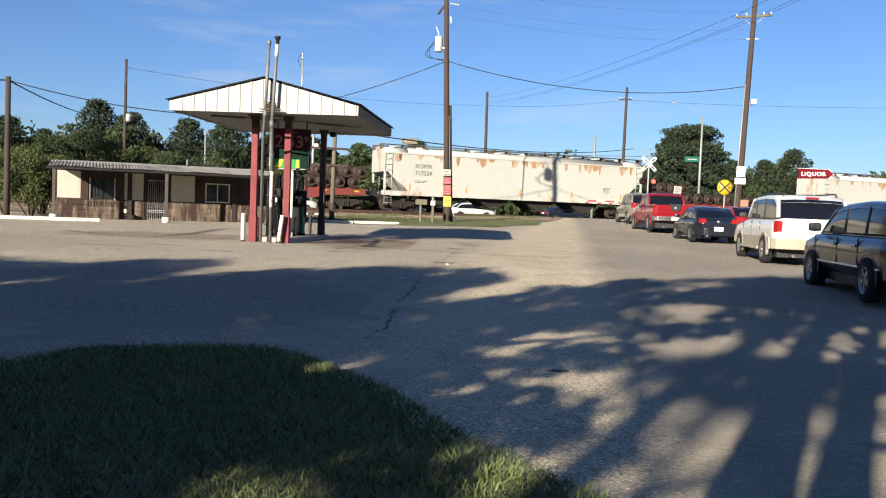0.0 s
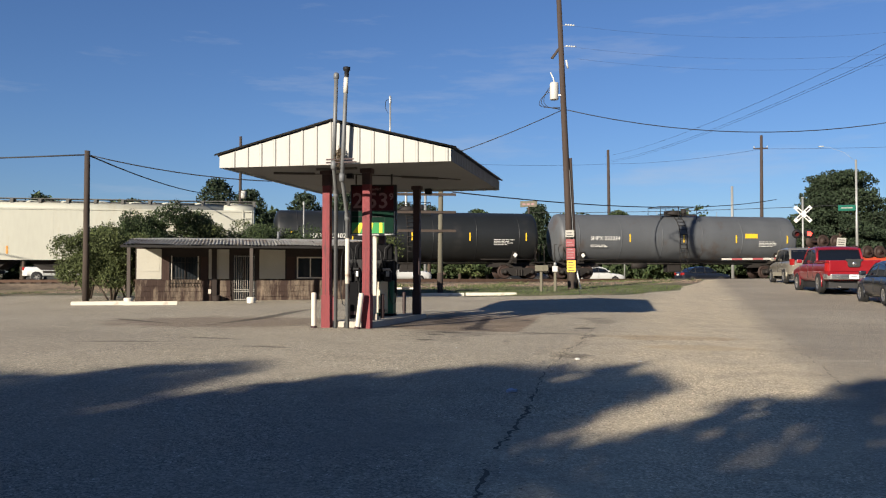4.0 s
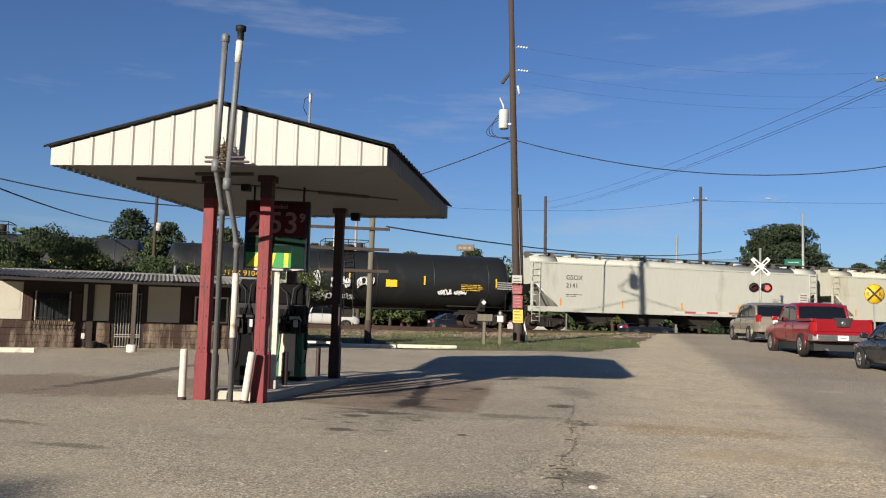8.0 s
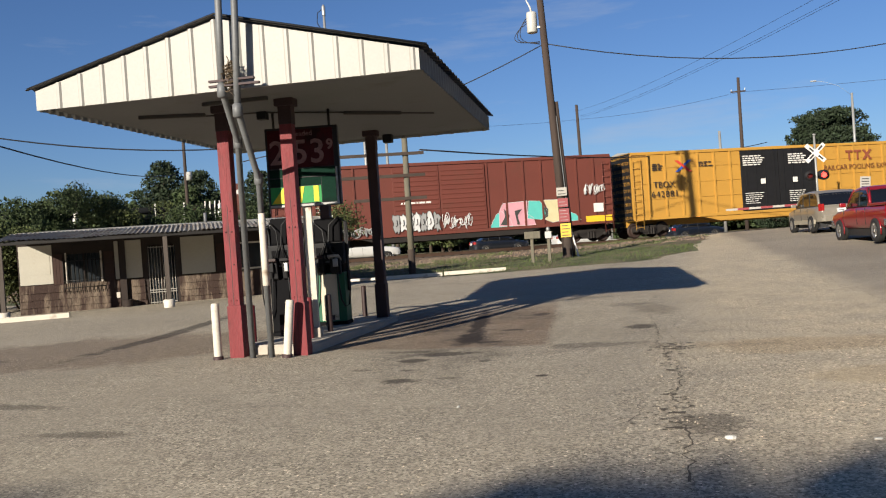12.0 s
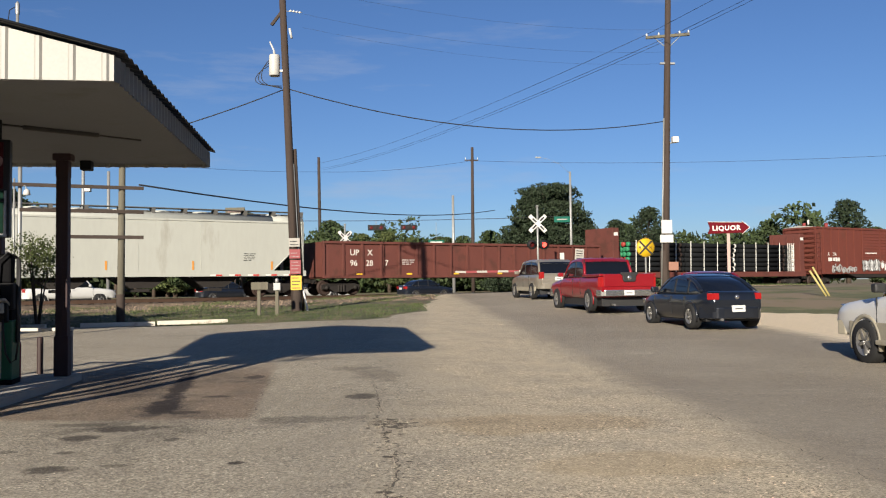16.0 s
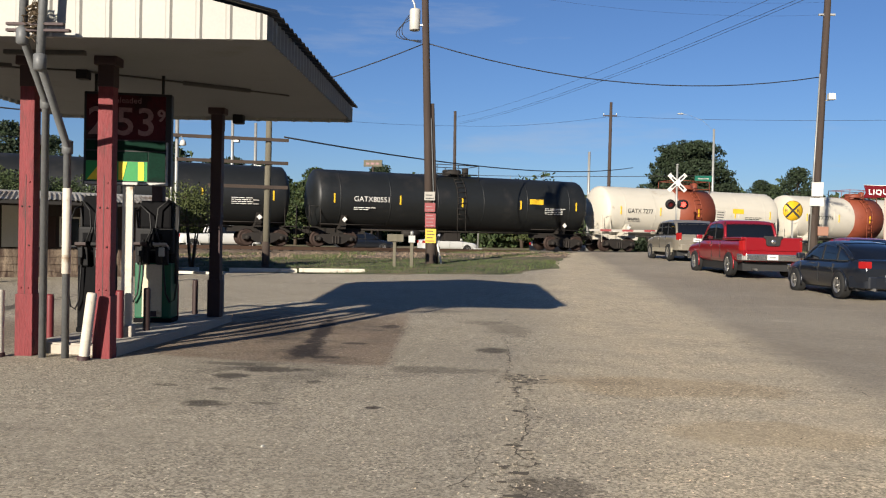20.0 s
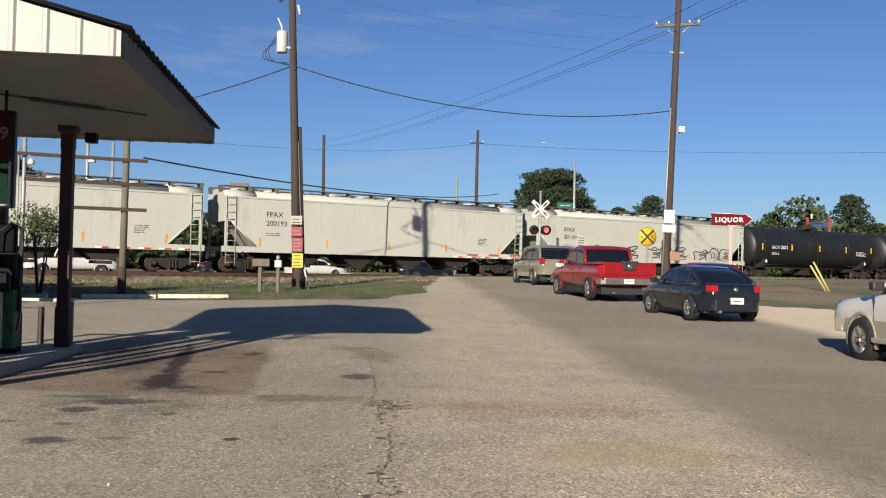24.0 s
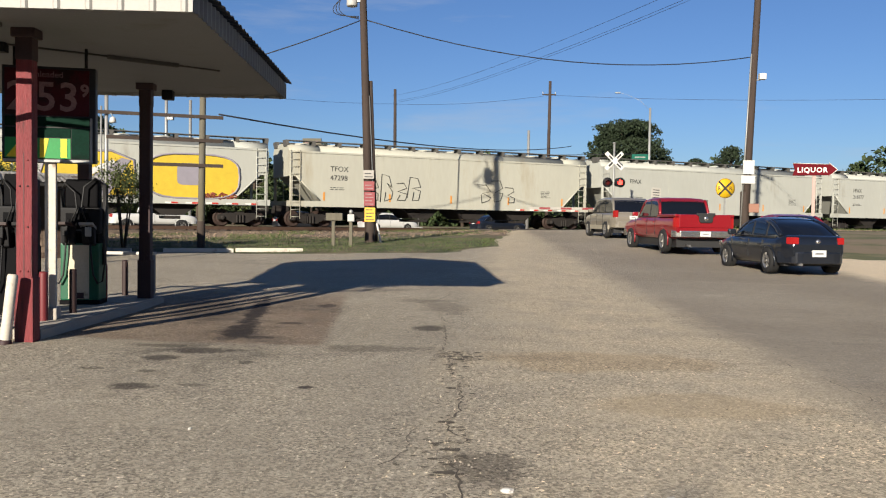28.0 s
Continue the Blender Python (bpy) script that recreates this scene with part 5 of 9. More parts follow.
    if mm is M_HOPR:
        rs_ = random.Random(int(c0))
        for k in range(34):
            x = rs_.uniform(-E + 0.3, E - 0.6)
            w, h = rs_.uniform(0.08, 0.7), rs_.uniform(0.15, 0.75)
            part("rust_streak", prism([(x, 3.97), (x + w, 3.97), (x + w * rs_.uniform(0.6, 0.9), 3.97 - h * 0.7), (x + w * 0.4, 3.97 - h), (x + w * 0.15, 3.97 - h * 0.6)], 'y', -W - 0.004 - 0.0004 * (k % 6), -W), M_RUSTRUN, car, "rust run below the roof edge")
    if graffiti:
        graffiti(car, E, -W - 0.012)
    running_gear(car, L)
    return car


def scrawl(car, x, z, w, h, mm, y, seed, loops=5, r=0.045, name="graffiti"):
    """Sprayed tags of crowded loops and flicks that spell nothing."""
    rnd = random.Random(seed)
    for k in range(loops):
        cx, cw = x + w * k / loops, w / loops
        tall = h * rnd.uniform(0.6, 1.05)
        for stroke in range(2):
            turn, sense = rnd.uniform(0, 6.28), rnd.choice((-1, 1))
            ax, az, mid = cw * rnd.uniform(0.16, 0.34), tall * rnd.uniform(0.22, 0.48), tall * rnd.uniform(0.4, 0.6)
            pts = []
            for q in range(23):
                f = q / 22
                turn += sense * rnd.uniform(0.25, 0.95)
                if rnd.random() < 0.14:
                    sense = -sense
                    az = tall * rnd.uniform(0.2, 0.5)
                pts.append((cx + cw * (0.15 + 0.75 * f) + ax * math.cos(turn), y - 0.004 * stroke, z + mid + az * math.sin(turn) + tall * 0.2 * (f - 0.5)))
            part(name, tube(pts, r * 0.62, 4), mm, car, "sprayed scribble of graffiti")


def tank(c0, c1, mm, lines, label, R=1.60, band=None, deco=None, txt=M_TXTW, text_x=2.2, stripes=M_REFL, dome=0.46):
    L = c0 - c1
    car = thing("tank_wagon", rail_pose(0), label, "railway wagon", "wagons of the train")
    CARS.append((car, (c0 + c1) / 2))
    E = L / 2 - 0.52
    zc = 1.06 + R
    body = bmesh.new()
    prof = [(0.02, -E)] + [(R * math.sin(a), -E + dome - dome * math.cos(a)) for a in (0.35, 0.7, 1.05, 1.35)] + [(R, -E + dome)]
    prof += [(R, x) for x in np.linspace(-E + dome + 0.5, E - dome - 0.5, 6)]
    prof += [(R, E - dome)] + [(R * math.sin(a), E - dome + dome * math.cos(a)) for a in (1.35, 1.05, 0.7, 0.35)] + [(0.02, E)]
    bm_lathe(body, prof, 'x', 40, Matrix.Translation((0, 0, zc)))
    part("tank", body, mm, car)
    if band:
        part("band", lathe([(R - 0.02, band[0]), (R + 0.012, band[0] + 0.01), (R + 0.012, band[1] - 0.01), (R - 0.02, band[1])], 'x', 40, Matrix.Translation((0, 0, zc))), band[2], car, "rust-red painted band")
    # seams
    for x in np.linspace(-E + 1.5, E - 1.5, 6):
        seams = bmesh.new()
        bm_lathe(seams, [(R - 0.02, x - 0.03), (R + 0.006, x - 0.025), (R + 0.006, x + 0.025), (R - 0.02, x + 0.03)], 'x', 40, Matrix.Translation((0, 0, zc)))
        part("weld_seam", seams, mm, car)
    for s in (-1, 1):
        sill = bmesh.new()
        bm_box(sill, s * (L / 2 - 0.45), -0.4, 0.75, s * (E - 3.2), 0.4, 1.05)
        plain = mm if mm is M_TANKW else M_UNDER
        part("tank_saddle", prism([(-1.2, 1.0), (1.2, 1.0), (1.35, 1.75), (0.9, 1.35), (-0.9, 1.35), (-1.35, 1.75)], 'x', s * (E - 1.9), s * (E - 1.6)), plain, car)
        bm_box(sill, s * (L / 2 - 0.6) - 0.3, -1.45, 1.05, s * (L / 2 - 0.6) + 0.3, 1.45, 1.10)
        part("end_platform", sill, plain, car)
        for sy in (-1, 1):
            sill = bmesh.new()
            bm_tube(sill, [(s * (L / 2 - 0.35), sy * 1.45, 0.6), (s * (L / 2 - 0.35), sy * 1.45, 2.2), (s * (L / 2 - 0.95), sy * 1.45, 2.2), (s * (L / 2 - 0.95), sy * 1.45, 1.05)], 0.025, 6)
            bm_tube(sill, [(s * (L / 2 - 0.9), sy * 1.45, 1.25), (s * (E - 4.0), sy * 1.42, 1.25)], 0.025, 6)
            part("handrail", sill, plain, car)
        part("placard", prism([(s * (E - 1.75) - 0.15, 1.52), (s * (E - 1.75), 1.37), (s * (E - 1.75) + 0.15, 1.52), (s * (E - 1.75), 1.67)], 'y', -1.47, -1.45), M_TXTW, car, "white diamond placard")
    part("bottom_outlet", box(-0.5, -0.35, 0.45, 0.5, 0.35, 1.2, 0.04), M_UNDER, car)
    part("brake_pipe", tube([(-E + 3, -0.4, 1.0), (E - 3, -0.4, 1.0)], 0.05, 6), M_UNDER, car)
    part("air_reservoir", lathe([(0.02, -3.2), (0.2, -3.2), (0.2, -2.2), (0.02, -2.2)], 'x', 10, Matrix.Translation((0, -0.6, 0.85))), M_UNDER, car)
    topg = bmesh.new()
    bm_lathe(topg, [(0.55, zc + R - 0.1), (0.55, zc + R + 0.28), (0.5, zc + R + 0.33), (0.02, zc + R + 0.35)], 'z', 16)
    bm_box(topg, -1.3, -0.9, zc + R + 0.02, 1.3, -0.55, zc + R + 0.06)
    bm_box(topg, -1.3, 0.55, zc + R + 0.02, 1.3, 0.9, zc + R + 0.06)
    for sy in (-0.95, 0.95):
        for x in (-1.3, 0, 1.3):
            bm_tube(topg, [(x, sy, zc + R - 0.3), (x, sy, zc + R + 0.55)], 0.022, 5)
        bm_tube(topg, [(-1.3, sy, zc + R + 0.55), (1.3, sy, zc + R + 0.55)], 0.022, 5)
    for x in (-1.3, 1.3):
        bm_tube(topg, [(x, -0.95, zc + R + 0.55), (x, 0.95, zc + R + 0.55)], 0.022, 5)
    bm_lathe(topg, [(0.02, zc + R + 0.5), (0.2, zc + R + 0.45), (0.2, zc + R)], 'z', 10, Matrix.Translation((0.85, 0, 0)))
    part("top_platform", topg, M_UNDER if mm is not M_TANKW else M_TANKR, car, "railed platform over the tank hatch")
    lad = bmesh.new()
    pts = [(0, -R * 1.0 * math.sin(a) - 0.06, zc + R * math.cos(a) + 0.02) for a in np.linspace(0.5, 1.9, 6)]
    for x in (-0.25, 0.25):
        bm_tube(lad, [(x, p[1], p[2]) for p in pts] + [(x, -R - 0.02, 0.6)], 0.024, 5)
    for k in range(9):
        a = 0.6 + k * 0.2
        bm_tube(lad, [(-0.25, -R * math.sin(min(a, 1.57)) - 0.07, zc + R * math.cos(a)), (0.25, -R * math.sin(min(a, 1.57)) - 0.07, zc + R * math.cos(a))], 0.018, 5)
    part("side_ladder", lad, M_UNDER if mm is not M_TANKW else M_TANKR, car)
    ysurf = -R - 0.012
    for x in np.linspace(-E + 1.1, E - 1.1, 5):
        plate(car, "reflector", x, zc - 0.26, 0.075, 0.5, stripes, ysurf + 0.02, "", 0.03)
    for i, (t, size) in enumerate(lines):
        side_text(car, t, -E + text_x, zc - 0.15 - i * 0.45, size, txt, ysurf - 0.004)
    side_bars(car, -E + text_x, zc - 0.5, 1.1, 2, txt, ysurf, 0.04, 0.1)
    side_bars(car, E - 3.2, zc - 0.2, 1.3, 4, txt, ysurf - 0.0, 0.035, 0.1)
    if deco:
        deco(car, E, ysurf, zc)
    running_gear(car, L)
    return car


def boxcar(c0, c1, mm, label, deco, door=None, top=4.95):
    L = c0 - c1
    car = thing("box_wagon", rail_pose(0), label, "railway wagon", "wagons of the train")
    CARS.append((car, (c0 + c1) / 2))
    E, W = L / 2 - 0.65, 1.50
    part("body", box(-E, -W, 1.02, E, W, top, 0.03), mm, car)
    n = 18
    mid = door[2] if door and len(door) > 2 else 0.0
    end_m = M_BLACK if mm is M_BOXY else mm
    rib = mesh_of(box(-0.05, -W - 0.06, 1.1, 0.05, W + 0.06, top - 0.12), mm, "side_rib")
    for k in range(n + 1):
        x = -E + 2 * E * k / n
        if door and abs(x - mid) < door[0]:
            continue
        part("side_rib", rib, mm, car, "", Matrix.Translation((x, 0, 0)))
    for z in (1.02, top - 0.14):
        part("side_chord", box(-E, -W - 0.07, z, E, W + 0.07, z + 0.16), mm, car)
    if door:
        for z in (2.2, 3.1, 4.0):
            for a, b in (() if door[1] is None else ((-E, -door[0]), (door[0], E))):
                part("side_crease", box(a, -W - 0.035, z, b, W + 0.035, z + 0.05), mm, car)
    roof = bmesh.new()
    bm_prism(roof, [(-W - 0.05, top), (W + 0.05, top), (0, top + 0.14)], 'x', -E, E)
    for k in range(14):
        x = -E + 2 * E * k / 13
        bm_prism(roof, [(-W - 0.05, top + 0.02), (W + 0.05, top + 0.02), (0, top + 0.17)], 'x', x - 0.04, x + 0.04)
    part("roof", roof, M_WHITE, car)
    for s in (-1, 1):
        for k in range(9):
            part("end_rib", box(s * E - 0.06, -W + 0.1, 1.3 + k * 0.4, s * E + 0.06, W - 0.1, 1.5 + k * 0.4, 0.02), end_m, car)
        part("end_panel", box(s * E - 0.05, -W + 0.02, 1.05, s * E + 0.05, W - 0.02, top - 0.03), end_m, car, "dark end wall" if end_m is M_BLACK else "")
        ends = bmesh.new()
        ladder_bm(ends, s * (E - 0.3) - 0.25, -W - 0.12, 0.5, top - 0.4, 0.5)
        part("ladder", ends, mm, car)
    sill = bmesh.new()
    bm_box(sill, -E, -0.4, 0.65, E, 0.4, 1.03)
    bm_prism(sill, [(-E * 0.55, 1.03), (E * 0.55, 1.03), (E * 0.42, 0.72), (-E * 0.42, 0.72)], 'y', -W, W)
    part("underframe", sill, M_UNDER if not door or door[1] is None else mm, car)
    if door and door[1]:
        for s in (-1, 1):
            d = part("sliding_door", box(min(0.02 * s, s * door[0]), -W - 0.10, 1.18, max(0.02 * s, s * door[0]), -W - 0.02, top - 0.18, 0.01), door[1], car, "black plug door")
            for k in range(4):
                x = s * door[0] * (k + 0.5) / 4
                part("door_rib", box(x - 0.035, -W - 0.14, 1.25, x + 0.035, -W - 0.09, top - 0.25), door[1], d)
    elif door:
        for a, b in ((mid - door[0], mid - 0.02), (mid + 0.02, mid + door[0])):
            leaf = part("sliding_door", box(a, -W - 0.09, 1.18, b, -W - 0.02, top - 0.2, 0.01), mm, car, "ribbed sliding door")
            for k in range(13):
                part("door_rib", prism([(-W - 0.085, 1.36 + k * 0.255), (-W - 0.115, 1.41 + k * 0.255), (-W - 0.115, 1.46 + k * 0.255), (-W - 0.085, 1.51 + k * 0.255)], 'x', a + 0.09, b - 0.09), mm, leaf)
    deco(car, E, -W - 0.075)
    running_gear(car, L)
    return car


def gondola(c0, c1):
    L = c0 - c1
    car = thing("open_gondola_wagon", rail_pose(0), "rust-brown open gondola wagon with ribbed sides", "railway wagon", "wagons of the train")
    CARS.append((car, (c0 + c1) / 2))
    E, W, top = L / 2 - 0.6, 1.52, 3.05
    for s in (-1, 1):
        part("side_wall", box(-E, s * W - 0.04, 1.05, E, s * W + 0.04, top), M_GON, car)
        part("end_wall", box(s * E - 0.05, -W + 0.05, 1.05, s * E + 0.05, W - 0.05, top - 0.01), M_GON, car)
    part("floor", box(-E + 0.06, -W + 0.05, 0.98, E - 0.06, W - 0.05, 1.1), M_GON, car)
    n = 17
    for s in (-1, 1):
        for k in range(n + 1):
            x = -E + 2 * E * k / n
            part("side_rib", box(x - 0.07, s * (W + 0.08) - 0.045, 1.02, x + 0.07, s * (W + 0.08) + 0.045, top - 0.08, 0.01), M_GON, car)
        part("top_rail", box(-E - 0.05, s * (W + 0.03) - 0.12, top - 0.12, E + 0.05, s * (W + 0.03) + 0.12, top + 0.03, 0.02), M_GON, car)
        part("side_sill", box(-E - 0.05, s * (W + 0.03) - 0.10, 0.98, E + 0.05, s * (W + 0.03) + 0.10, 1.14), M_GON, car)
    yv = -W - 0.046
    side_text(car, "UP", -E + 1.62, 2.28, 0.48, M_TXTW, yv)
    side_text(car, "96", -E + 1.62, 1.68, 0.48, M_TXTW, yv)
    side_text(car, "X", -E + 2.72, 2.28, 0.48, M_TXTW, yv)
    side_text(car, "28", -E + 2.62, 1.68, 0.48, M_TXTW, yv)
    side_text(car, "7", -E + 3.85, 1.68, 0.48, M_TXTW, yv)
    side_bars(car, -E + 5.0, 2.0, 0.7, 3, M_TXTW, yv, 0.04, 0.12)
    plate(car, "emblem", E - 3.5, 2.1, 0.42, 0.45, M_TXTW, yv, "pale shield-shaped emblem")
    for k in range(6):
        plate(car, "reflector", -E + 2.0 + (2 * E - 4) * k / 5, 1.16, 0.35, 0.09, M_REFL, -W - 0.13)
    running_gear(car, L)
    return car


def pipe_flat(c0, c1):
    L = c0 - c1
    car = thing("bulkhead_flat_wagon", rail_pose(0), "brown bulkhead flat wagon loaded with stacked pipes", "railway wagon", "wagons of the train")
    CARS.append((car, (c0 + c1) / 2))
    E, W = L / 2 - 0.6, 1.45
    part("deck", box(-E, -W, 0.85, E, W, 1.25, 0.02), M_GON, car)
    for s in (-1, 1):
        bk = part("bulkhead", box(s * (E - 0.45) - 0.28, -W, 1.2, s * (E - 0.45) + 0.28, W, 4.35, 0.03), M_GON, car, "tall brown steel bulkhead")
        for y in (-1.0, -0.35, 0.35, 1.0):
            part("stiffener", prism([(s * (E - 0.75), 1.25), (s * (E - 0.80), 4.2), (s * (E - 1.5), 1.25)], 'y', y - 0.05, y + 0.05), M_GON, bk)
        plate(car, "emblem", s * (E - 0.45) - 0.18, 3.8, 0.36, 0.22, M_TXTW, -W - 0.006)
    M_PIPE = mat("dark_coated_pipe", (0.011, 0.012, 0.013), 0.9, 0.0, 0.2, spec=0.1)
    x = -E + 1.7
    rnd_p = random.Random(5)
    bundles = 0
    while x < E - 1.6:
        ln = 5.6 if bundles else 5.2
        x1 = min(x + ln, E - 1.4)
        end_m = M_TXTW if bundles % 2 else M_WHEEL
        pipe_me = mesh_of(lathe([(0.13, x), (0.165, x), (0.165, x1), (0.13, x1), (0.02, x1 - 0.03)], 'x', 10), M_PIPE, "pipe")
        cap_me = [mesh_of(lathe([(0.02, xe + s * 0.04), (0.11, xe + s * 0.04), (0.168, xe + s * 0.02), (0.172, xe - s * 0.16), (0.166, xe - s * 0.16)], 'x', 10), cm, "end_cap") for xe, s, cm in ((x, -1, M_PIPEG if not bundles else M_PIPE), (x, -1, M_REDRING if not bundles else M_PIPE), (x1, 1, end_m))]
        for r in range(6):
            for k in range(8):
                y, z = -1.22 + k * 0.348, 1.45 + r * 0.355
                pp = part("pipe", pipe_me, M_PIPE, car, "", Matrix.Translation((rnd_p.gauss(0, 0.05), y, z)))
                part("end_cap", cap_me[0 if rnd_p.random() < 0.65 else 1], M_PIPEG, pp, "coloured thread protector")
                part("end_cap", cap_me[2], end_m, pp)
        for sx in (0.12, 0.37, 0.63, 0.88):
            xx = x + (x1 - x) * sx
            part("strap", prism([(xx - 0.03, 1.25), (xx + 0.03, 1.25), (xx + 0.09, 3.52), (xx + 0.03, 3.52)], 'y', -1.43, -1.40), M_TXTW, car, "white strap")
        bundles += 1
        x = x1 + 0.25
    running_gear(car, L)
    return car


def wheel_flat(c0, c1, mm, mark, label, stacks):
    L = c0 - c1
    car = thing("wheel_carrier_wagon", rail_pose(0), label, "railway wagon", "wagons of the train")
    CARS.append((car, (c0 + c1) / 2))
    E, W = L / 2 - 0.6, 1.4
    deck = bmesh.new()
    bm_prism(deck, [(-E, 1.0), (-E + 2.6, 0.95), (-E + 3.6, 0.72), (E - 3.6, 0.72), (E - 2.6, 0.95), (E, 1.0), (E, 1.42), (-E, 1.42)], 'y', -W, W)
    part("deck", deck, mm, car)
    for k in range(9):
        plate(car, "reflector", -E + 0.8 + (2 * E - 1.6) * k / 8, 1.2, 0.30, 0.09, M_REFL, -W - 0.008)
    if mark:
        side_text(car, mark, -2.2, 0.98, 0.40, M_TXTW, -W - 0.008)
    else:
        plate(car, "placard", -1.2, 0.85, 1.7, 0.36, M_TXTW, -W - 0.008, "pale panel with worn print")
    n = int((2 * E - 0.6) / 0.98)
    for k in range(n):
        x = -E + 0.7 + k * (2 * E - 1.4) / (n - 1)
        for level in range(2 if k in stacks or k - n in stacks else 1):
            part("wheelset", WHEELSET, M_WHEEL, car, "rusty wheelset carried as load", Matrix.Translation((x + 0.5 * level, 0, 1.42 + 0.46 + level * 0.72)) @ Matrix.Rotation(radians(random.uniform(-2, 2)), 4, 'Z') @ Matrix.Scale(0.98, 4))
    rack = bmesh.new()
    for sy in (-0.5, 0.5):
        bm_box(rack, -E + 0.2, sy - 0.06, 1.42, E - 0.2, sy + 0.06, 1.52)
    part("wheel_rack", rack, mm, car)
    running_gear(car, L)
    return car


M_SPRAYB = mat("black_spray_paint", (0.05, 0.05, 0.045), 0.7)
M_SPRAYW = mat("white_spray_paint", (0.6, 0.6, 0.58), 0.7)
M_SPRAYY = mat("yellow_spray_paint", (0.60, 0.43, 0.035), 0.7)
M_SPRAYV = mat("grey_violet_spray_paint", (0.27, 0.25, 0.28), 0.7)
M_SPRAYG = mat("grey_spray_paint", (0.30, 0.30, 0.29), 0.7)
M_SPRAYF = mat("thin_grey_spray_fill", (0.36, 0.36, 0.32), 0.7)
M_SPRAYK = mat("cream_spray_paint", (0.58, 0.52, 0.30), 0.7)
M_SPRAYT = mat("teal_spray_paint", (0.10, 0.48, 0.42), 0.7)
M_SPRAYP = mat("pink_spray_paint", (0.60, 0.30, 0.34), 0.7)


def fat_letters(car, x, z, w, h, n, fill, line, y, seed):
    """Bulging outlined shapes, like sprayed block letters."""
    rnd = random.Random(seed)
    for k in range(n):
        cx, rx = x + w * (k + 0.5) / n, w / n * 0.56
        ring = []
        for i in range(16):
            a = i / 16 * 2 * math.pi
            q = 1.0 / max(abs(math.cos(a)) ** 1.0, abs(math.sin(a)) ** 1.0) ** 0.6
            ring.append((cx + math.cos(a) * rx * q * rnd.uniform(0.62, 1.30), z + h / 2 + math.sin(a) * h / 2 * q * rnd.uniform(0.62, 1.12)))
        part("graffiti", prism(ring, 'y', y - 0.003 - k * 0.0012, y + 0.002), fill if not isinstance(fill, tuple) else fill[k % len(fill)], car, "sprayed block-letter graffiti")
        bm = bmesh.new()
        pts = [(p[0], y - 0.006 - k * 0.0012, p[1]) for p in ring]
        bm_tube(bm, pts + [pts[0]], 0.016, 4, False)
        bm_tube(bm, [(cx - rx * 0.25, y - 0.008, z + h * 0.35), (cx + rx * 0.2, y - 0.008, z + h * 0.4), (cx + rx * 0.1, y - 0.008, z + h * 0.65)], 0.03, 4)
        part("graffiti_outline", bm, line, car)


LETTERS = (((-.02, .0), (.02, .5), (-.04, .95), (.2, .86), (.34, 1.04), (.35, .76), (.15, .72), (.15, .6), (.29, .6), (.28, .42), (.14, .4), (.13, .08), (0, .1)),
           ((.34, .08), (.30, .62), (.37, .9), (.42, .7), (.52, 1.08), (.67, .86), (.69, .4), (.58, .03), (.36, .02)), ((.47, .3), (.48, .72), (.57, .62), (.56, .33), (.47, .3)),
           ((.70, .1), (.72, .92), (.99, .97), (1.0, .76), (.85, .7), (.84, .6), (.96, .58), (.95, .42), (.84, .4), (.83, .3), (1.02, .28), (1.0, .08), (.70, .1)))


def throw_up(car, x, z, w, h, line, fill, y, seed):
    """Outlined bulging shapes side by side, sprayed in one go."""
    rnd = random.Random(seed)
    for k, shape in enumerate(LETTERS):
        pts = [(x + u * w + rnd.gauss(0, 0.02), y - 0.008 - 0.001 * k, z + v * h + 0.12 * math.sin(u * 5 + seed) * h + rnd.gauss(0, 0.02)) for u, v in shape]
        soft = [pts[0]]
        for a, b in zip(pts, pts[1:]):
            soft += [tuple(Vector(a).lerp(Vector(b), q)) for q in (0.22, 0.78)]
        if fill and k != 2:
            part("graffiti", prism([(p[0] + 0.03, p[2] - 0.04) for p in soft[1:]], 'y', y - 0.004, y), fill, car, "sprayed fill of block graffiti")
        part("graffiti_outline", tube(soft + [soft[1]], 0.038, 4, False), line, car)
    for k in range(5):
        u = rnd.uniform(0, 1)
        a = (x + u * w, y - 0.014, z + rnd.uniform(0.1, 0.9) * h)
        part("graffiti_outline", tube([a, (a[0] + rnd.uniform(0.1, 0.4), a[1], a[2] + rnd.uniform(-0.3, 0.3)), (a[0] + rnd.uniform(0.3, 0.7), a[1], a[2] + rnd.uniform(-0.2, 0.2))], 0.03, 4), line, car)


def fde(car, E, y):
    for k in range(3):
        throw_up(car, -E + 5.1 + k * 4.75, 1.24, 3.8, 1.0, M_SPRAYB, M_SPRAYF, y, 40 + k)


def tfox(car, E, y):
    for x0, w, h, sd in ((4.4, 0.75, 1.0, 71), (5.2, 0.8, 1.35, 72), (6.1, 0.7, 0.9, 73), (6.9, 0.8, 1.2, 74), (11.3, 0.9, 1.1, 75), (12.3, 0.8, 1.3, 76), (13.2, 0.8, 0.9, 77)):
        rs_ = random.Random(sd)
        box_ = [(0.0, 0.0), (0.08, 0.95), (0.75, 1.0), (0.95, 0.7), (0.35, 0.52), (1.0, 0.35), (0.85, 0.02), (0.3, 0.0), (0.4, 0.3)]
        pts = [(-E + x0 + (a + rs_.gauss(0, 0.09)) * w, y, 1.6 + (b + rs_.gauss(0, 0.07)) * h) for a, b in box_[rs_.choice((0, 1)):]]
        part("graffiti", tube(pts, 0.026, 5), M_SPRAYB, car, "bold black sprayed outline")


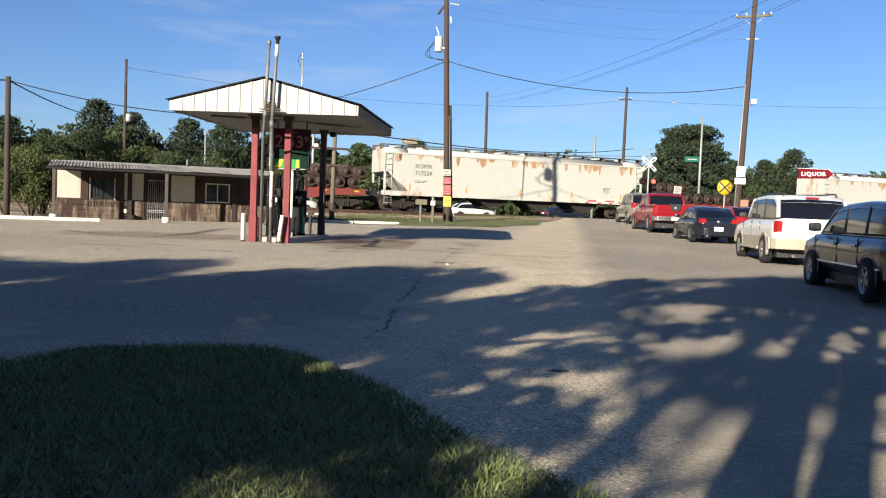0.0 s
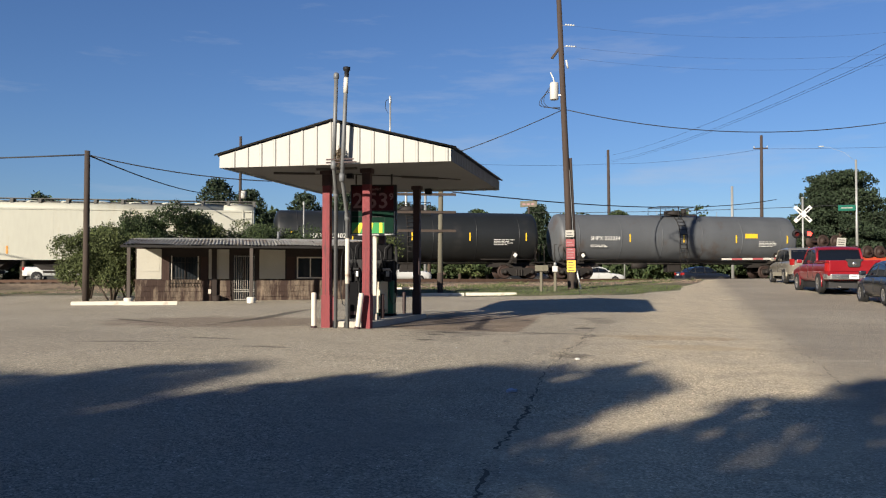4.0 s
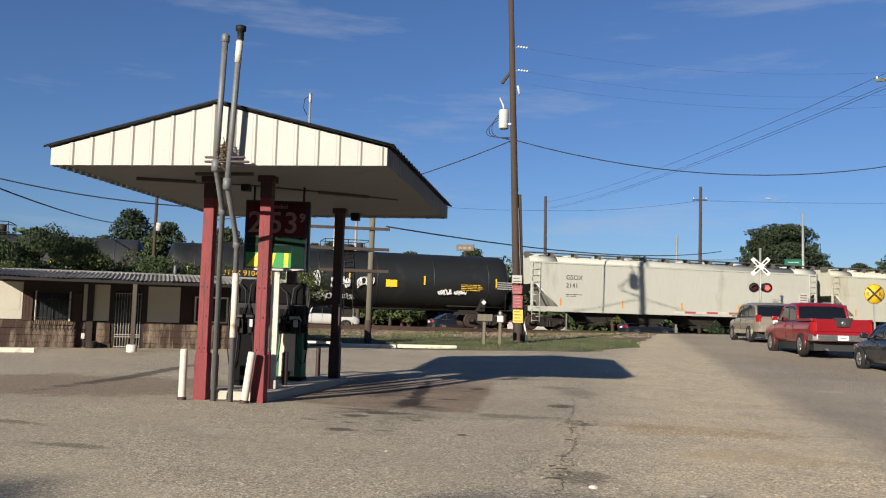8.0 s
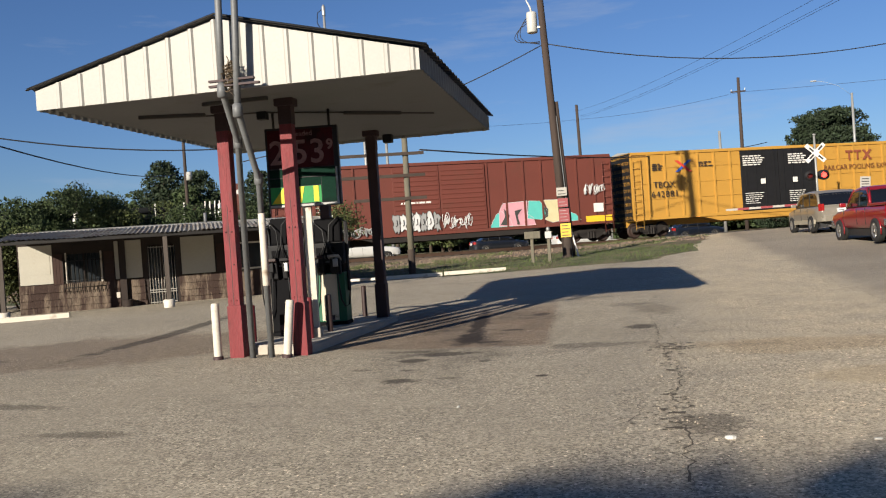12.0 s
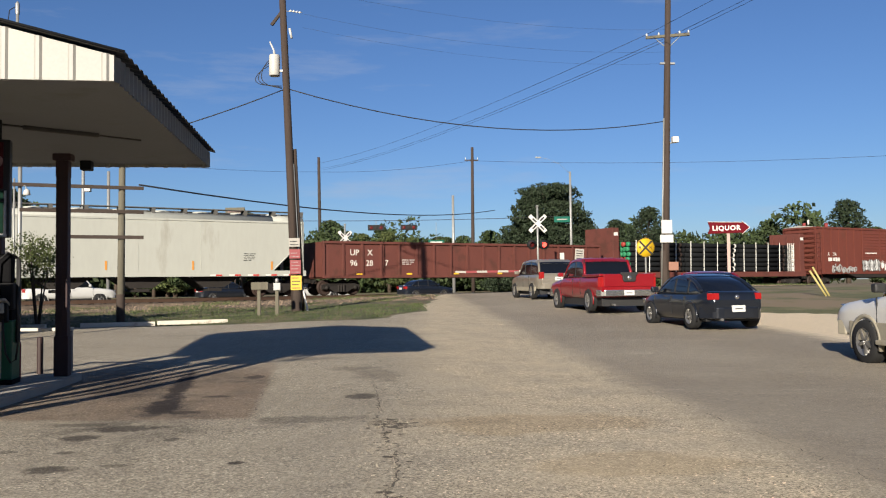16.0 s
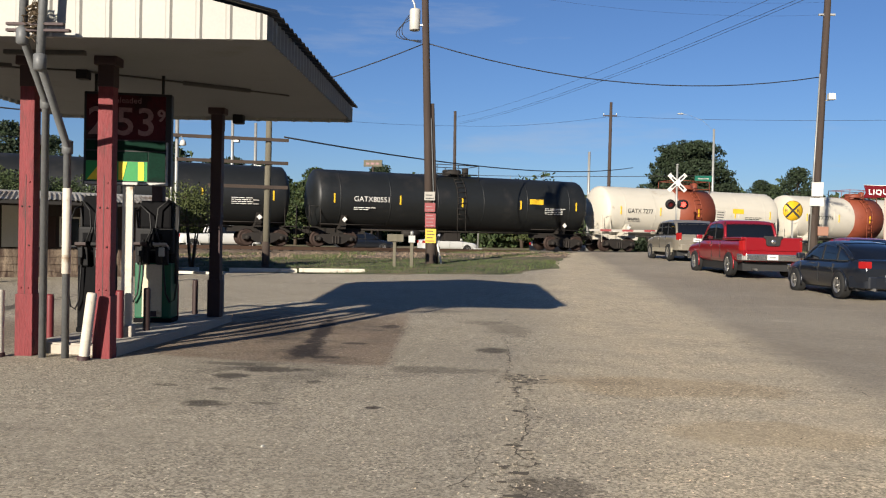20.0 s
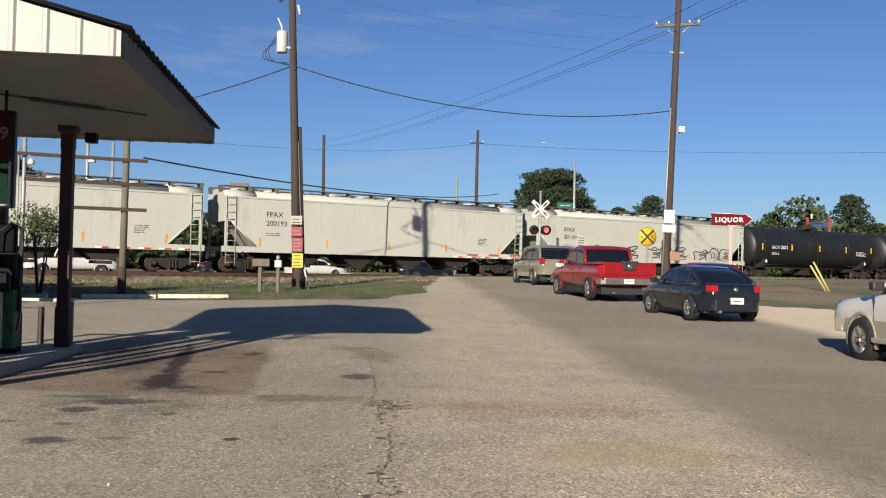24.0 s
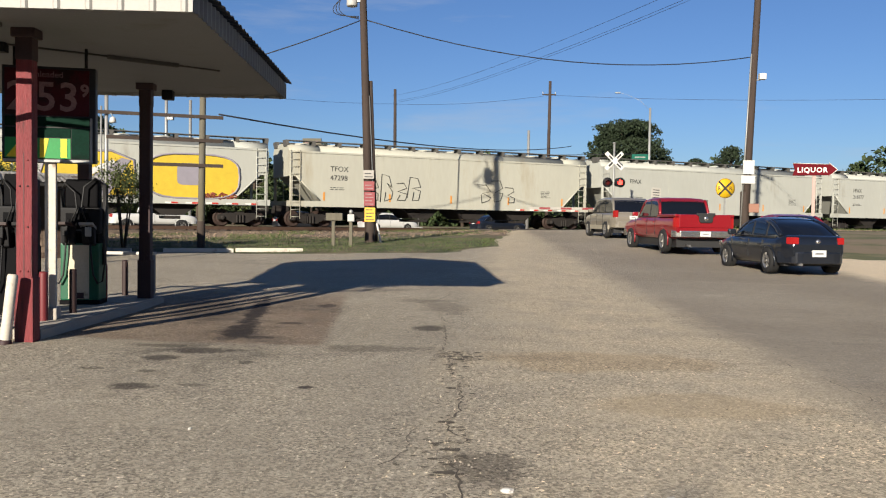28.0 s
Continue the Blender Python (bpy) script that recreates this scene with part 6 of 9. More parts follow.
def yellow_tag(car, E, y):
    """Three huge rounded yellow shapes with grey shading and a grey hollow in the last."""
    E += 2.1
    def rounded(cx, cz, rx, rz, p=0.62):
        return [(cx + rx * abs(math.cos(a)) ** p * (1 if math.cos(a) >= 0 else -1), cz + rz * abs(math.sin(a)) ** p * (1 if math.sin(a) >= 0 else -1)) for a in np.linspace(0, 2 * math.pi, 25)[:-1]]
    shapes = [(rounded(E - 5.9, 2.52, 2.3, 1.12), M_SPRAYY), ([(E - 13.2, 1.45), (E - 8.6, 1.45), (E - 8.75, 3.2), (E - 9.8, 3.62), (E - 12.6, 3.5)], M_SPRAYY), (rounded(E - 15.4, 2.4, 1.9, 1.0), M_SPRAYY)]
    for k, (ring, mm) in enumerate(shapes):
        part("graffiti", prism(ring, 'y', y - 0.004 - 0.001 * k, y), mm, car, "huge sprayed yellow letter")
        pts = [(a, y - 0.008, b) for a, b in ring]
        part("graffiti_outline", tube(pts + [pts[0]], 0.06, 4, False), M_SPRAYV, car)
    part("graffiti", prism(rounded(E - 6.1, 2.62, 0.62, 0.55, 0.4), 'y', y - 0.010, y - 0.006), M_SPRAYV, car, "grey-violet hollow of the letter")
    part("graffiti", prism([(E - 11.9, 1.5), (E - 9.3, 3.3), (E - 8.9, 3.2), (E - 9.9, 1.5)], 'y', y - 0.011, y - 0.007), M_SPRAYV, car, "grey-violet shading between the letters")
    part("graffiti", prism([(E - 11.2, 2.5), (E - 9.7, 3.2), (E - 9.6, 3.05), (E - 10.8, 2.35)], 'y', y - 0.013, y - 0.010), M_SPRAYW, car, "pale highlight stroke")
    scrawl(car, E - 5.6, 1.42, 1.8, 0.42, M_TANKR, y - 0.02, 91, 4, 0.05)


def box_yellow(car, E, y):
    side_text(car, "TBOX", -E + 1.3, 2.85, 0.52, M_TXTB, y - 0.02)
    side_text(car, "642881", -E + 1.15, 2.3, 0.52, M_TXTB, y - 0.02, 1.15)
    side_bars(car, -E + 1.3, 4.2, 0.6, 4, M_TXTB, y - 0.01)
    side_bars(car, -E + 4.3, 4.2, 0.7, 3, M_TXTB, y - 0.01)
    side_text(car, "RAILCAR POOLING EXPERTS", E - 6.5, 3.35, 0.42, mat("brown_lettering", (0.16, 0.05, 0.02), 0.6), y - 0.02)
    dull = mat("dull_red_emblem", (0.24, 0.065, 0.03), 0.7)
    for dx in (0.0, 0.6):
        part("emblem", prism([(E - 4.9 + dx, 4.38), (E - 4.70 + dx, 4.38), (E - 4.70 + dx, 3.9), (E - 4.58 + dx, 3.9), (E - 4.58 + dx, 4.38), (E - 4.38 + dx, 4.38), (E - 4.38 + dx, 4.5), (E - 4.9 + dx, 4.5)], 'y', y - 0.02, y - 0.01), dull, car, "dull red emblem")
    part("emblem", prism([(E - 3.7, 3.9), (E - 3.5, 3.9), (E - 3.0, 4.5), (E - 3.2, 4.5)], 'y', y - 0.02, y - 0.01), dull, car, "dull red emblem")
    part("emblem", prism([(E - 3.2, 3.9), (E - 3.0, 3.9), (E - 3.5, 4.5), (E - 3.7, 4.5)], 'y', y - 0.024, y - 0.012), dull, car, "dull red emblem")
    for k, (mm, sgn) in enumerate(((mat("blue_emblem", (0.03, 0.09, 0.35), 0.6), 1), (mat("red_emblem", (0.55, 0.05, 0.03), 0.6), -1))):
        bm = bmesh.new()
        bm_prism(bm, [(-E + 2.75, 3.72 if sgn > 0 else 4.4), (-E + 2.98, 3.72 if sgn > 0 else 4.4), (-E + 3.85, 4.4 if sgn > 0 else 3.72), (-E + 3.62, 4.4 if sgn > 0 else 3.72)], 'y', y - 0.03 - 0.004 * k, y - 0.015)
        part("emblem", bm, mm, car, "crossed stripes emblem")
    for s in (-1, 1):
        side_bars(car, s * 1.55 - 0.9, 4.4, 1.3, 5, M_TXTW, y - 0.075, 0.07, 0.13)
        plate(car, "placard", s * 1.1 - 0.2, 2.75, 0.32, 0.30, M_TXTW, y - 0.07)
        side_bars(car, s * 1.5 - 0.9, 2.2, 1.2, 6, M_TXTW, y - 0.075, 0.04, 0.12)


def box_red(car, E, y):
    # a long block of pastel letters
    for k, (mm, ring) in enumerate(((M_SPRAYT, [(2.10, 1.12), (3.50, 1.12), (3.35, 1.57), (2.84, 2.08), (2.53, 1.88)]), (M_SPRAYP, [(2.69, 1.22), (4.83, 1.18), (4.71, 1.61), (4.36, 1.81), (4.40, 2.55), (2.96, 2.49), (2.72, 2.04)]),
                                    (M_SPRAYT, [(4.36, 1.57), (5.18, 1.46), (5.65, 1.81), (5.45, 2.08), (5.14, 2.51), (4.48, 2.55)]), (M_SPRAYK, [(5.38, 1.46), (5.61, 1.96), (5.38, 2.55), (6.86, 2.51), (6.94, 1.81), (6.70, 1.38), (5.84, 1.26)]),
                                    (M_SPRAYT, [(6.70, 1.26), (7.56, 1.30), (7.25, 1.65), (6.97, 1.77)]))):
        part("graffiti", prism(ring, 'y', y + 0.052 - 0.002 * k, y + 0.078), mm, car, "pastel block-letter graffiti")
        pts = [(a, y + 0.045, b) for a, b in ring]
        part("graffiti_outline", tube(pts + [pts[0]], 0.012, 4, False), M_SPRAYW, car)
    for k, ring in enumerate(([(2.76, 1.30), (3.15, 1.26), (3.31, 1.81), (3.00, 2.20), (3.04, 1.73)], [(3.74, 1.26), (3.89, 1.26), (3.78, 1.77), (4.05, 2.12), (3.62, 2.04)], [(5.30, 1.49), (5.57, 1.61), (5.61, 2.04), (5.34, 2.20), (5.45, 1.81)])):
        part("graffiti", prism(ring, 'y', y + 0.036, y + 0.06), M_SPRAYB, car, "dark shading of the letters")
    fat_letters(car, -3.3, 1.2, 2.6, 1.1, 7, (M_SPRAYG, M_SPRAYW), M_SPRAYB, y - 0.05, 18)
    scrawl(car, -7.6, 1.1, 3.4, 0.7, M_SPRAYG, y - 0.03, 26, 5, 0.06)
    scrawl(car, -0.6, 1.3, 1.7, 0.9, M_SPRAYW, y - 0.06, 23, 4, 0.03)
    side_text(car, "A  OK", -E + 1.5, 2.55, 0.42, M_TXTW, y + 0.02, 1.1)
    side_bars(car, -E + 1.6, 2.1, 1.9, 1, M_TXTW, y + 0.02, 0.30)
    plate(car, "placard", E - 1.7, 1.15, 1.6, 0.34, M_REFL, y - 0.02, "yellow panel")
    scrawl(car, E - 1.8, 2.7, 1.3, 1.0, M_SPRAYW, y - 0.03, 21, 4, 0.03)
    side_bars(car, -2.8, 2.75, 1.6, 1, M_TXTW, y - 0.03, 0.1)
    plate(car, "placard", E - 1.2, 1.7, 0.6, 0.5, M_TXTW, y - 0.02)


def tank_white_tags(car, E, y, zc):
    for x, z, w, h, n, sd in ((-2.72, 2.05, 1.2, 1.05, 2, 31), (-1.0, 2.08, 1.1, 0.72, 3, 35), (0.42, 2.12, 1.1, 0.80, 2, 33)):
        scrawl(car, x, z, w, h, M_SPRAYW, y - 0.03, sd, n, 0.05)
    scrawl(car, -3.5, 1.42, 3.9, 0.48, M_SPRAYG, y + 0.16, 32, 9, 0.04)
    scrawl(car, 5.2, 1.86, 0.8, 0.36, M_SPRAYW, y + 0.1, 34, 3, 0.04)
    scrawl(car, 6.15, 1.9, 0.7, 0.32, M_SPRAYW, y + 0.1, 36, 3, 0.04)
    plate(car, "placard", 2.1, 2.22, 0.65, 0.40, M_REFL, y, "yellow placard")
    for k in range(4):
        plate(car, "notice", 8.72, 2.30 + 0.12 * k, 0.95, 0.06, M_SPRAYG, y - 0.005, "pale printed notice")


def placard_y(car, E, y, zc):
    plate(car, "placard", E - 4.2, zc + 0.05, 0.9, 0.30, M_REFL, y, "yellow placard")


hopper(82.0, 61.3, M_HOP, None, "pale grey covered hopper wagon")
hopper(61.2, 40.1, M_HOPR, None, "pale rust-stained covered hopper wagon")
wheel_flat(40.1, 23.5, M_FLATD, "", "dark flat wagon loaded with rusty wheelsets", (0, 1, 2))
hopper(23.5, 1.7, M_HOPR, [("XOMX", 0.42), ("717239", 0.42)], "pale hopper wagon streaked with rust below the roof")
wheel_flat(1.7, -19.1, M_FLATD, "AOKX 44080", "dark red flat wagon loaded with rusty wheelsets", (-1, -2, -3, -4))
wheel_flat(-19.1, -37.6, M_FLATR, "", "bright red flat wagon loaded with rusty wheelsets", (-1, -2, 0, 1))
tank(-37.6, -56.0, M_TANKG, [("SHPX 223234", 0.36)], "dark grey tank wagon with yellow reflectors", deco=placard_y)
tank(-56.0, -73.9, M_TANKB, [("NATX 224025", 0.40)], "black tank wagon with white lettering")
hopper(-73.9, -94.4, M_HOP2, None, "plain cream covered hopper wagon")
hopper(-94.4, -115.7, M_HOP, [("GSOX", 0.40), ("2141", 0.40)], "pale grey covered hopper wagon with black numbers")
tank(-115.7, -136.2, M_TANKB, [("UTLX 910487", 0.42)], "long black tank wagon with white graffiti", deco=tank_white_tags, txt=M_TXTY, text_x=2.83)
tank(-136.2, -153.1, M_TANKF, [("GATX 70675", 0.36)], "faded black tank wagon with white lettering")
boxcar(-153.1, -173.7, M_BOXY, "yellow ribbed boxcar with black double doors", box_yellow, (2.55, M_BLACK))
boxcar(-173.7, -194.1, M_BOXR, "oxide red boxcar with graffiti along its foot", box_red, (2.6, None, -0.6))
pipe_flat(-194.1, -216.5)
gondola(-216.5, -238.0)
hopper(-238.0, -259.8, M_HOP, [("XOMX", 0.42), ("710142", 0.42)], "pale grey covered hopper wagon with black numbers")
tank(-259.8, -274.7, M_TANKW, [("GATX 7278", 0.38)], "white tank wagon with a rust-red middle band", 1.52, (-1.4, 1.4, M_TANKR), placard_y, M_TXTB, 1.6)
tank(-274.7, -289.7, M_TANKW, [("GATX 7277", 0.38)], "white tank wagon with a rust-red middle band", 1.52, (-1.4, 1.4, M_TANKR), placard_y, M_TXTB, 1.6)
tank(-289.7, -307.8, M_TANKB, [("GATX80551", 0.40)], "black tank wagon with white lettering", deco=placard_y)
tank(-307.8, -325.3, M_TANKB, [("GATX 30673", 0.36)], "black tank wagon with white lettering")
hopper(-325.3, -346.4, M_HOP, [("FPAX", 0.40), ("201184", 0.40)], "pale grey hopper wagon with outlined graffiti", fde)
hopper(-346.4, -366.9, M_HOP, [("FPAX", 0.40), ("200193", 0.40)], "pale grey covered hopper wagon with black numbers")
hopper(-366.9, -387.5, M_HOP, [("FPAX", 0.40), ("218177", 0.40)], "pale grey covered hopper wagon with black numbers")
hopper(-387.5, -408.7, M_HOP, [("FPAX", 0.40)], "pale grey covered hopper wagon")
hopper(-408.7, -429.0, M_HOP2, [("TFOX", 0.40), ("47298", 0.40)], "cream hopper wagon with thin black graffiti", tfox)
hopper(-429.0, -450.0, M_HOP, None, "pale hopper wagon with large yellow graffiti", yellow_tag)
hopper(-450.0, -470.5, M_HOP, None, "pale grey covered hopper wagon")

TRAIN_SPEED = 15.4


def motions():
    for car, c in CARS:
        walk(car, [(t, rail_pose(c + TRAIN_SPEED * t)) for t in (0.0, 7.0, 14.0, 21.0, 28.0)])

# ---- poles, wires and signals ----
M_POLE = mat("brown_utility_pole", (0.052, 0.036, 0.028), 0.9, 0, 0.3, 2.0, 0.4, 20, stretch=(5, 5, 0.35))
M_POLEG = mat("grey_utility_pole", (0.13, 0.118, 0.085), 0.9, 0, 0.25, 2.0, 0.4, 20, stretch=(5, 5, 0.35))
M_POLED = mat("dark_utility_pole", (0.05, 0.036, 0.028), 0.9, 0, 0.3, 2.0)
M_STEEL = mat("grey_steel_mast", (0.34, 0.34, 0.32), 0.5, 0.4, 0.1)
M_CABLE = mat("black_cable", (0.02, 0.02, 0.022), 0.7)
M_PORC = mat("pale_porcelain", (0.55, 0.55, 0.52), 0.3)
M_CANISTER = mat("pale_grey_transformer", (0.47, 0.46, 0.42), 0.5, 0, 0.08)
M_SIGNWHITE = mat("white_sign_face", (0.58, 0.56, 0.52), 0.5, 0, 0.06)
M_SIGNYELLOW = mat("warning_yellow", (0.66, 0.40, 0.014), 0.45, 0, 0.05)
M_SIGNREDF = mat("red_sign_face", (0.22, 0.022, 0.026), 0.5, 0, 0.1)
M_GREENSIGN = mat("street_sign_green", (0.008, 0.11, 0.075), 0.6, spec=0.15)
M_LAMPRED = mat("lit_red_lens", (0.6, 0.02, 0.02), 0.3, emit=(1.0, 0.03, 0.02, 5.0))
M_LENS = mat("unlit_red_lens", (0.10, 0.012, 0.012), 0.2)
M_SIGNTAN = mat("pale_yellow_guard", (0.45, 0.38, 0.14), 0.6)


def pole(name, base, top, r0, r1, mm, label, n=12):
    b, t = Vector(base), Vector(top)
    p = thing(name, Matrix.Translation(b), label, "utility pole")
    part("shaft", tube([(0, 0, -0.4), (t - b) * 0.33, (t - b) * 0.66, t - b], r0, n, True, r1), mm, p)
    return p


def wire(name, a, b, sag, r, label, n=14):
    a, b = Vector(a), Vector(b)
    pts = [a.lerp(b, k / n) - Vector((0, 0, sag * 4 * (k / n) * (1 - k / n))) for k in range(n + 1)]
    ob = new(name, mesh_of(bm_tube(bmesh.new(), [p - a for p in pts], r, 5), M_CABLE, name))
    ob.matrix_basis = Matrix.Translation(a)
    return tagged(ob, label, "cable", "overhead wires")


# the leaning service pole on the verge
PA0, PA1 = Vector((1.02, 24.6, 0.2)), Vector((0.42, 24.5, 15.6))


def pa(z):
    return PA0.lerp(PA1, (z - PA0.z) / (PA1.z - PA0.z)) - PA0


poleA = pole("utility_pole", PA0, PA1, 0.18, 0.12, M_POLE, "leaning brown wooden utility pole with a transformer and signs")
t0 = pa(10.1) + Vector((-0.42, -0.05, 0))
tr = part("transformer", lathe([(0.02, -0.42), (0.20, -0.42), (0.215, -0.38), (0.215, 0.36), (0.19, 0.42), (0.02, 0.44)], 'z', 18, Matrix.Translation(t0)), M_CANISTER, poleA, "pale grey can transformer")
part("bushing", tube([t0 + Vector((0.0, 0, 0.42)), t0 + Vector((-0.03, 0, 0.62)), t0 + Vector((-0.18, 0, 0.95))], 0.045, 8, True, 0.03), M_PORC, tr)
part("transformer_bracket", box(t0.x, -0.05 + t0.y, t0.z - 0.25, t0.x + 0.42, t0.y + 0.05, t0.z - 0.18), M_STEEL, tr)
for k in range(3):
    q = t0 + Vector((-0.15, -0.05, 0.25 - 0.12 * k))
    e = pa(9.2) + Vector((-0.18, 0, 0.05 * k))
    bow = [q.lerp(e, s / 10) + Vector((-(0.55 + 0.12 * k) * math.sin(math.pi * min(1, s / 10 * 1.05)) ** 0.8, 0, -0.25 * math.sin(math.pi * s / 10))) for s in range(11)]
    part("lead", tube(bow, 0.016, 5), M_CABLE, tr)
for z, s in ((13.35, 1), (12.3, 1)):
    for k in range(4):
        part("insulator", lathe([(0.02, -0.05), (0.055, 0.0), (0.02, 0.05)], 'x', 8, Matrix.Translation(pa(z) + Vector((0.30 + 0.12 * k, 0, -0.02 * k)))), M_PORC, poleA)
    part("insulator_rod", tube([pa(z), pa(z) + Vector((0.75, 0, -0.06))], 0.012, 5), M_STEEL, poleA)
part("bracket", prism([(-0.5, -0.5), (-0.4, -0.55), (0.0, 0.0), (-0.08, 0.05)], 'y', -0.06, 0.06), M_POLED, poleA, "", Matrix.Translation(pa(12.25)))
part("cutout_switch", tube([pa(11.4) + Vector((0.22, 0, 0.2)), pa(11.4) + Vector((0.30, 0, -0.2))], 0.05, 6), M_PORC, poleA)
part("conduit", tube([pa(0.3) + Vector((0.2, -0.05, 0)), pa(3.2) + Vector((0.19, -0.05, 0)), pa(6.2) + Vector((0.16, -0.05, 0))], 0.022, 6), M_GALV, poleA)
part("strapped_stub", tube([pa(0.3) + Vector((0.22, 0.1, 0)), pa(6.8) + Vector((0.2, 0.1, 0))], 0.10, 8, True, 0.08), M_POLED, poleA, "dark stub pole strapped behind")
PW = 0.42
for z, h, mm, lab in ((1.24, 0.56, M_SIGNYELLOW, "yellow notice"), (1.86, 0.55, M_SIGNREDF, "red notice"), (2.47, 0.36, M_SIGNREDF, "small red notice"), (2.93, 0.34, M_PALEIRON, "small pale notice")):
    c = pa(z)
    sg = part("sign", box(c.x - PW / 2 + 0.05, c.y - 0.215, c.z, c.x + PW / 2 + 0.05, c.y - 0.20, c.z + h), mm, poleA, lab)
    for k in range(int(h / 0.13)):
        part("print", box(c.x - PW / 2 + 0.10, c.y - 0.219, c.z + 0.06 + k * 0.13, c.x + PW / 2 - 0.0 - 0.06 * (k % 2), c.y - 0.214, c.z + 0.095 + k * 0.13), M_TXTB if mm in (M_SIGNYELLOW, M_PALEIRON) else M_SIGNTXT, sg)
part("foot_wrap", lathe([(0.20, -0.2), (0.20, 0.95), (0.17, 1.0)], 'z', 12, Matrix.Translation(pa(0.3))), M_POLED, poleA, "dark tarred foot")
part("guy_plate", box(0.34, -0.06, 0.15, 0.40, 0.06, 1.3), M_SIGNWHITE, poleA, "white guy marker", pose(0.1, 0, 0, 0, -12, 0))

# meter boxes on two stub posts beside the pole
mb = thing("meter_post", pose(0.35, 22.4, g(0.35, 22.4)), "grey meter boxes on two short wooden posts", "meter post")
for x in (-0.45, 0.2):
    part("post", box(x - 0.06, -0.06, -0.2, x + 0.06, 0.06, 1.05, 0.01), M_POLEG, mb)
part("meter_box", box(-0.72, -0.14, 0.98, -0.10, 0.06, 1.26, 0.02), M_POLEG, mb, "flat grey box")
part("meter_box", box(0.08, -0.12, 0.95, 0.34, 0.06, 1.22, 0.02), M_STEEL, mb, "small pale box")
part("meter", lathe([(0.01, 1.22), (0.07, 1.24), (0.07, 1.36), (0.01, 1.40)], 'z', 10, Matrix.Translation((0.2, -0.03, 0))), M_STEEL, mb)

# empty sign frame on two poles
fr = thing("sign_frame", pose(-3.88, 18.6, g(-3.88, 18.6), 0, 0, 20), "empty sign frame of wooden rails between two poles", "sign frame")
part("post", tube([(0, 0, -0.3), (0.04, 0, 5.9)], 0.12, 10, True, 0.10), M_POLEG, fr, "grey-green wooden pole")
part("pole_foot", lathe([(0.13, -0.1), (0.13, 1.0), (0.12, 1.02)], 'z', 10), M_POLED, fr)
part("post", tube([(-2.9, 0, -0.3), (-2.9, 0, 5.6)], 0.06, 8), M_STEEL, fr, "thin steel pole")
part("conduit", tube([(-3.05, -0.1, 0), (-3.05, -0.1, 4.6)], 0.03, 6), M_STEEL, fr)
for z, a, b in ((5.16, -3.2, 0.65), (4.42, -3.3, 0.68), (3.65, -2.9, 0.68), (2.84, -1.9, 0.68)):
    part("rail", box(a, -0.16, z - 0.06, b, -0.11, z + 0.05), M_POLED, fr, "dark wooden rail")
part("lamp", lathe([(0.02, 0.12), (0.08, 0.08), (0.11, -0.06), (0.02, -0.08)], 'z', 10, Matrix.Translation((-2.7, -0.25, 4.15))), M_SIGNWHITE, fr, "small pale lamp")
part("lamp_arm", tube([(-2.9, 0, 4.35), (-2.75, -0.2, 4.38), (-2.7, -0.25, 4.25)], 0.015, 5), M_STEEL, fr)
part("flood_light", box(-2.85, -0.3, 5.35, -2.55, -0.05, 5.6, 0.02), M_BLACK, fr)

# the pole beside the queue
PB0, PB1 = Vector((17.45, 29.85, g(17.45, 29.85))), Vector((17.85, 29.6, 15.4))
poleB = pole("utility_pole", PB0, PB1, 0.19, 0.13, M_POLE, "tall brown wooden utility pole with a crossarm")


def pb(z):
    return (PB1 - PB0) * ((z - PB0.z) / (PB1.z - PB0.z))


arm = part("crossarm", box(-1.0, -0.06, -0.06, 1.0, 0.06, 0.06), M_POLEG, poleB, "wooden crossarm", Matrix.Translation(pb(12.9)) @ pose(0, 0, 0, 0, 0, -18))
for x in (-0.95, -0.4, 0.55, 0.95):
    part("insulator", lathe([(0.02, 0.06), (0.05, 0.10), (0.045, 0.17), (0.02, 0.2)], 'z', 8, Matrix.Translation((x, 0, 0))), M_PORC, arm)
part("arm_brace", tube([pb(12.3), pb(12.9) + Vector((0.6, -0.2, 0))], 0.02, 5), M_STEEL, poleB)
part("arm_brace", tube([pb(12.3), pb(12.9) + Vector((-0.6, 0.2, 0))], 0.02, 5), M_STEEL, poleB)
part("small_arm", box(-0.35, -0.05, -0.04, 0.35, 0.05, 0.04), M_STEEL, poleB, "", Matrix.Translation(pb(11.6)))
part("service_lamp", box(0.22, -0.24, -0.14, 0.52, 0.04, 0.14, 0.03), M_SIGNWHITE, poleB, "white boxy lamp", Matrix.Translation(pb(8.0)))
part("lamp_arm", tube([pb(7.85), pb(7.85) + Vector((0.3, -0.1, 0))], 0.025, 5), M_STEEL, poleB)
part("conduit", tube([pb(1.2) + Vector((-0.2, -0.1, 0)), pb(9.0) + Vector((-0.17, -0.1, 0))], 0.035, 6), M_STEEL, poleB)
for z, h, w in ((3.62, 0.62, 0.5), (3.2, 0.36, 0.62)):
    c = pb(z)
    part("notice", box(c.x - w / 2 - 0.02, c.y - 0.25, c.z, c.x + w / 2 - 0.02, c.y - 0.235, c.z + h), M_SIGNWHITE, poleB, "white notice")
c = pb(2.0)
part("junction_box", box(c.x + 0.1, c.y - 0.25, c.z - 0.1, c.x + 0.55, c.y - 0.05, c.z + 0.3, 0.02), mat("rusty_box", (0.30, 0.15, 0.10), 0.7), poleB)
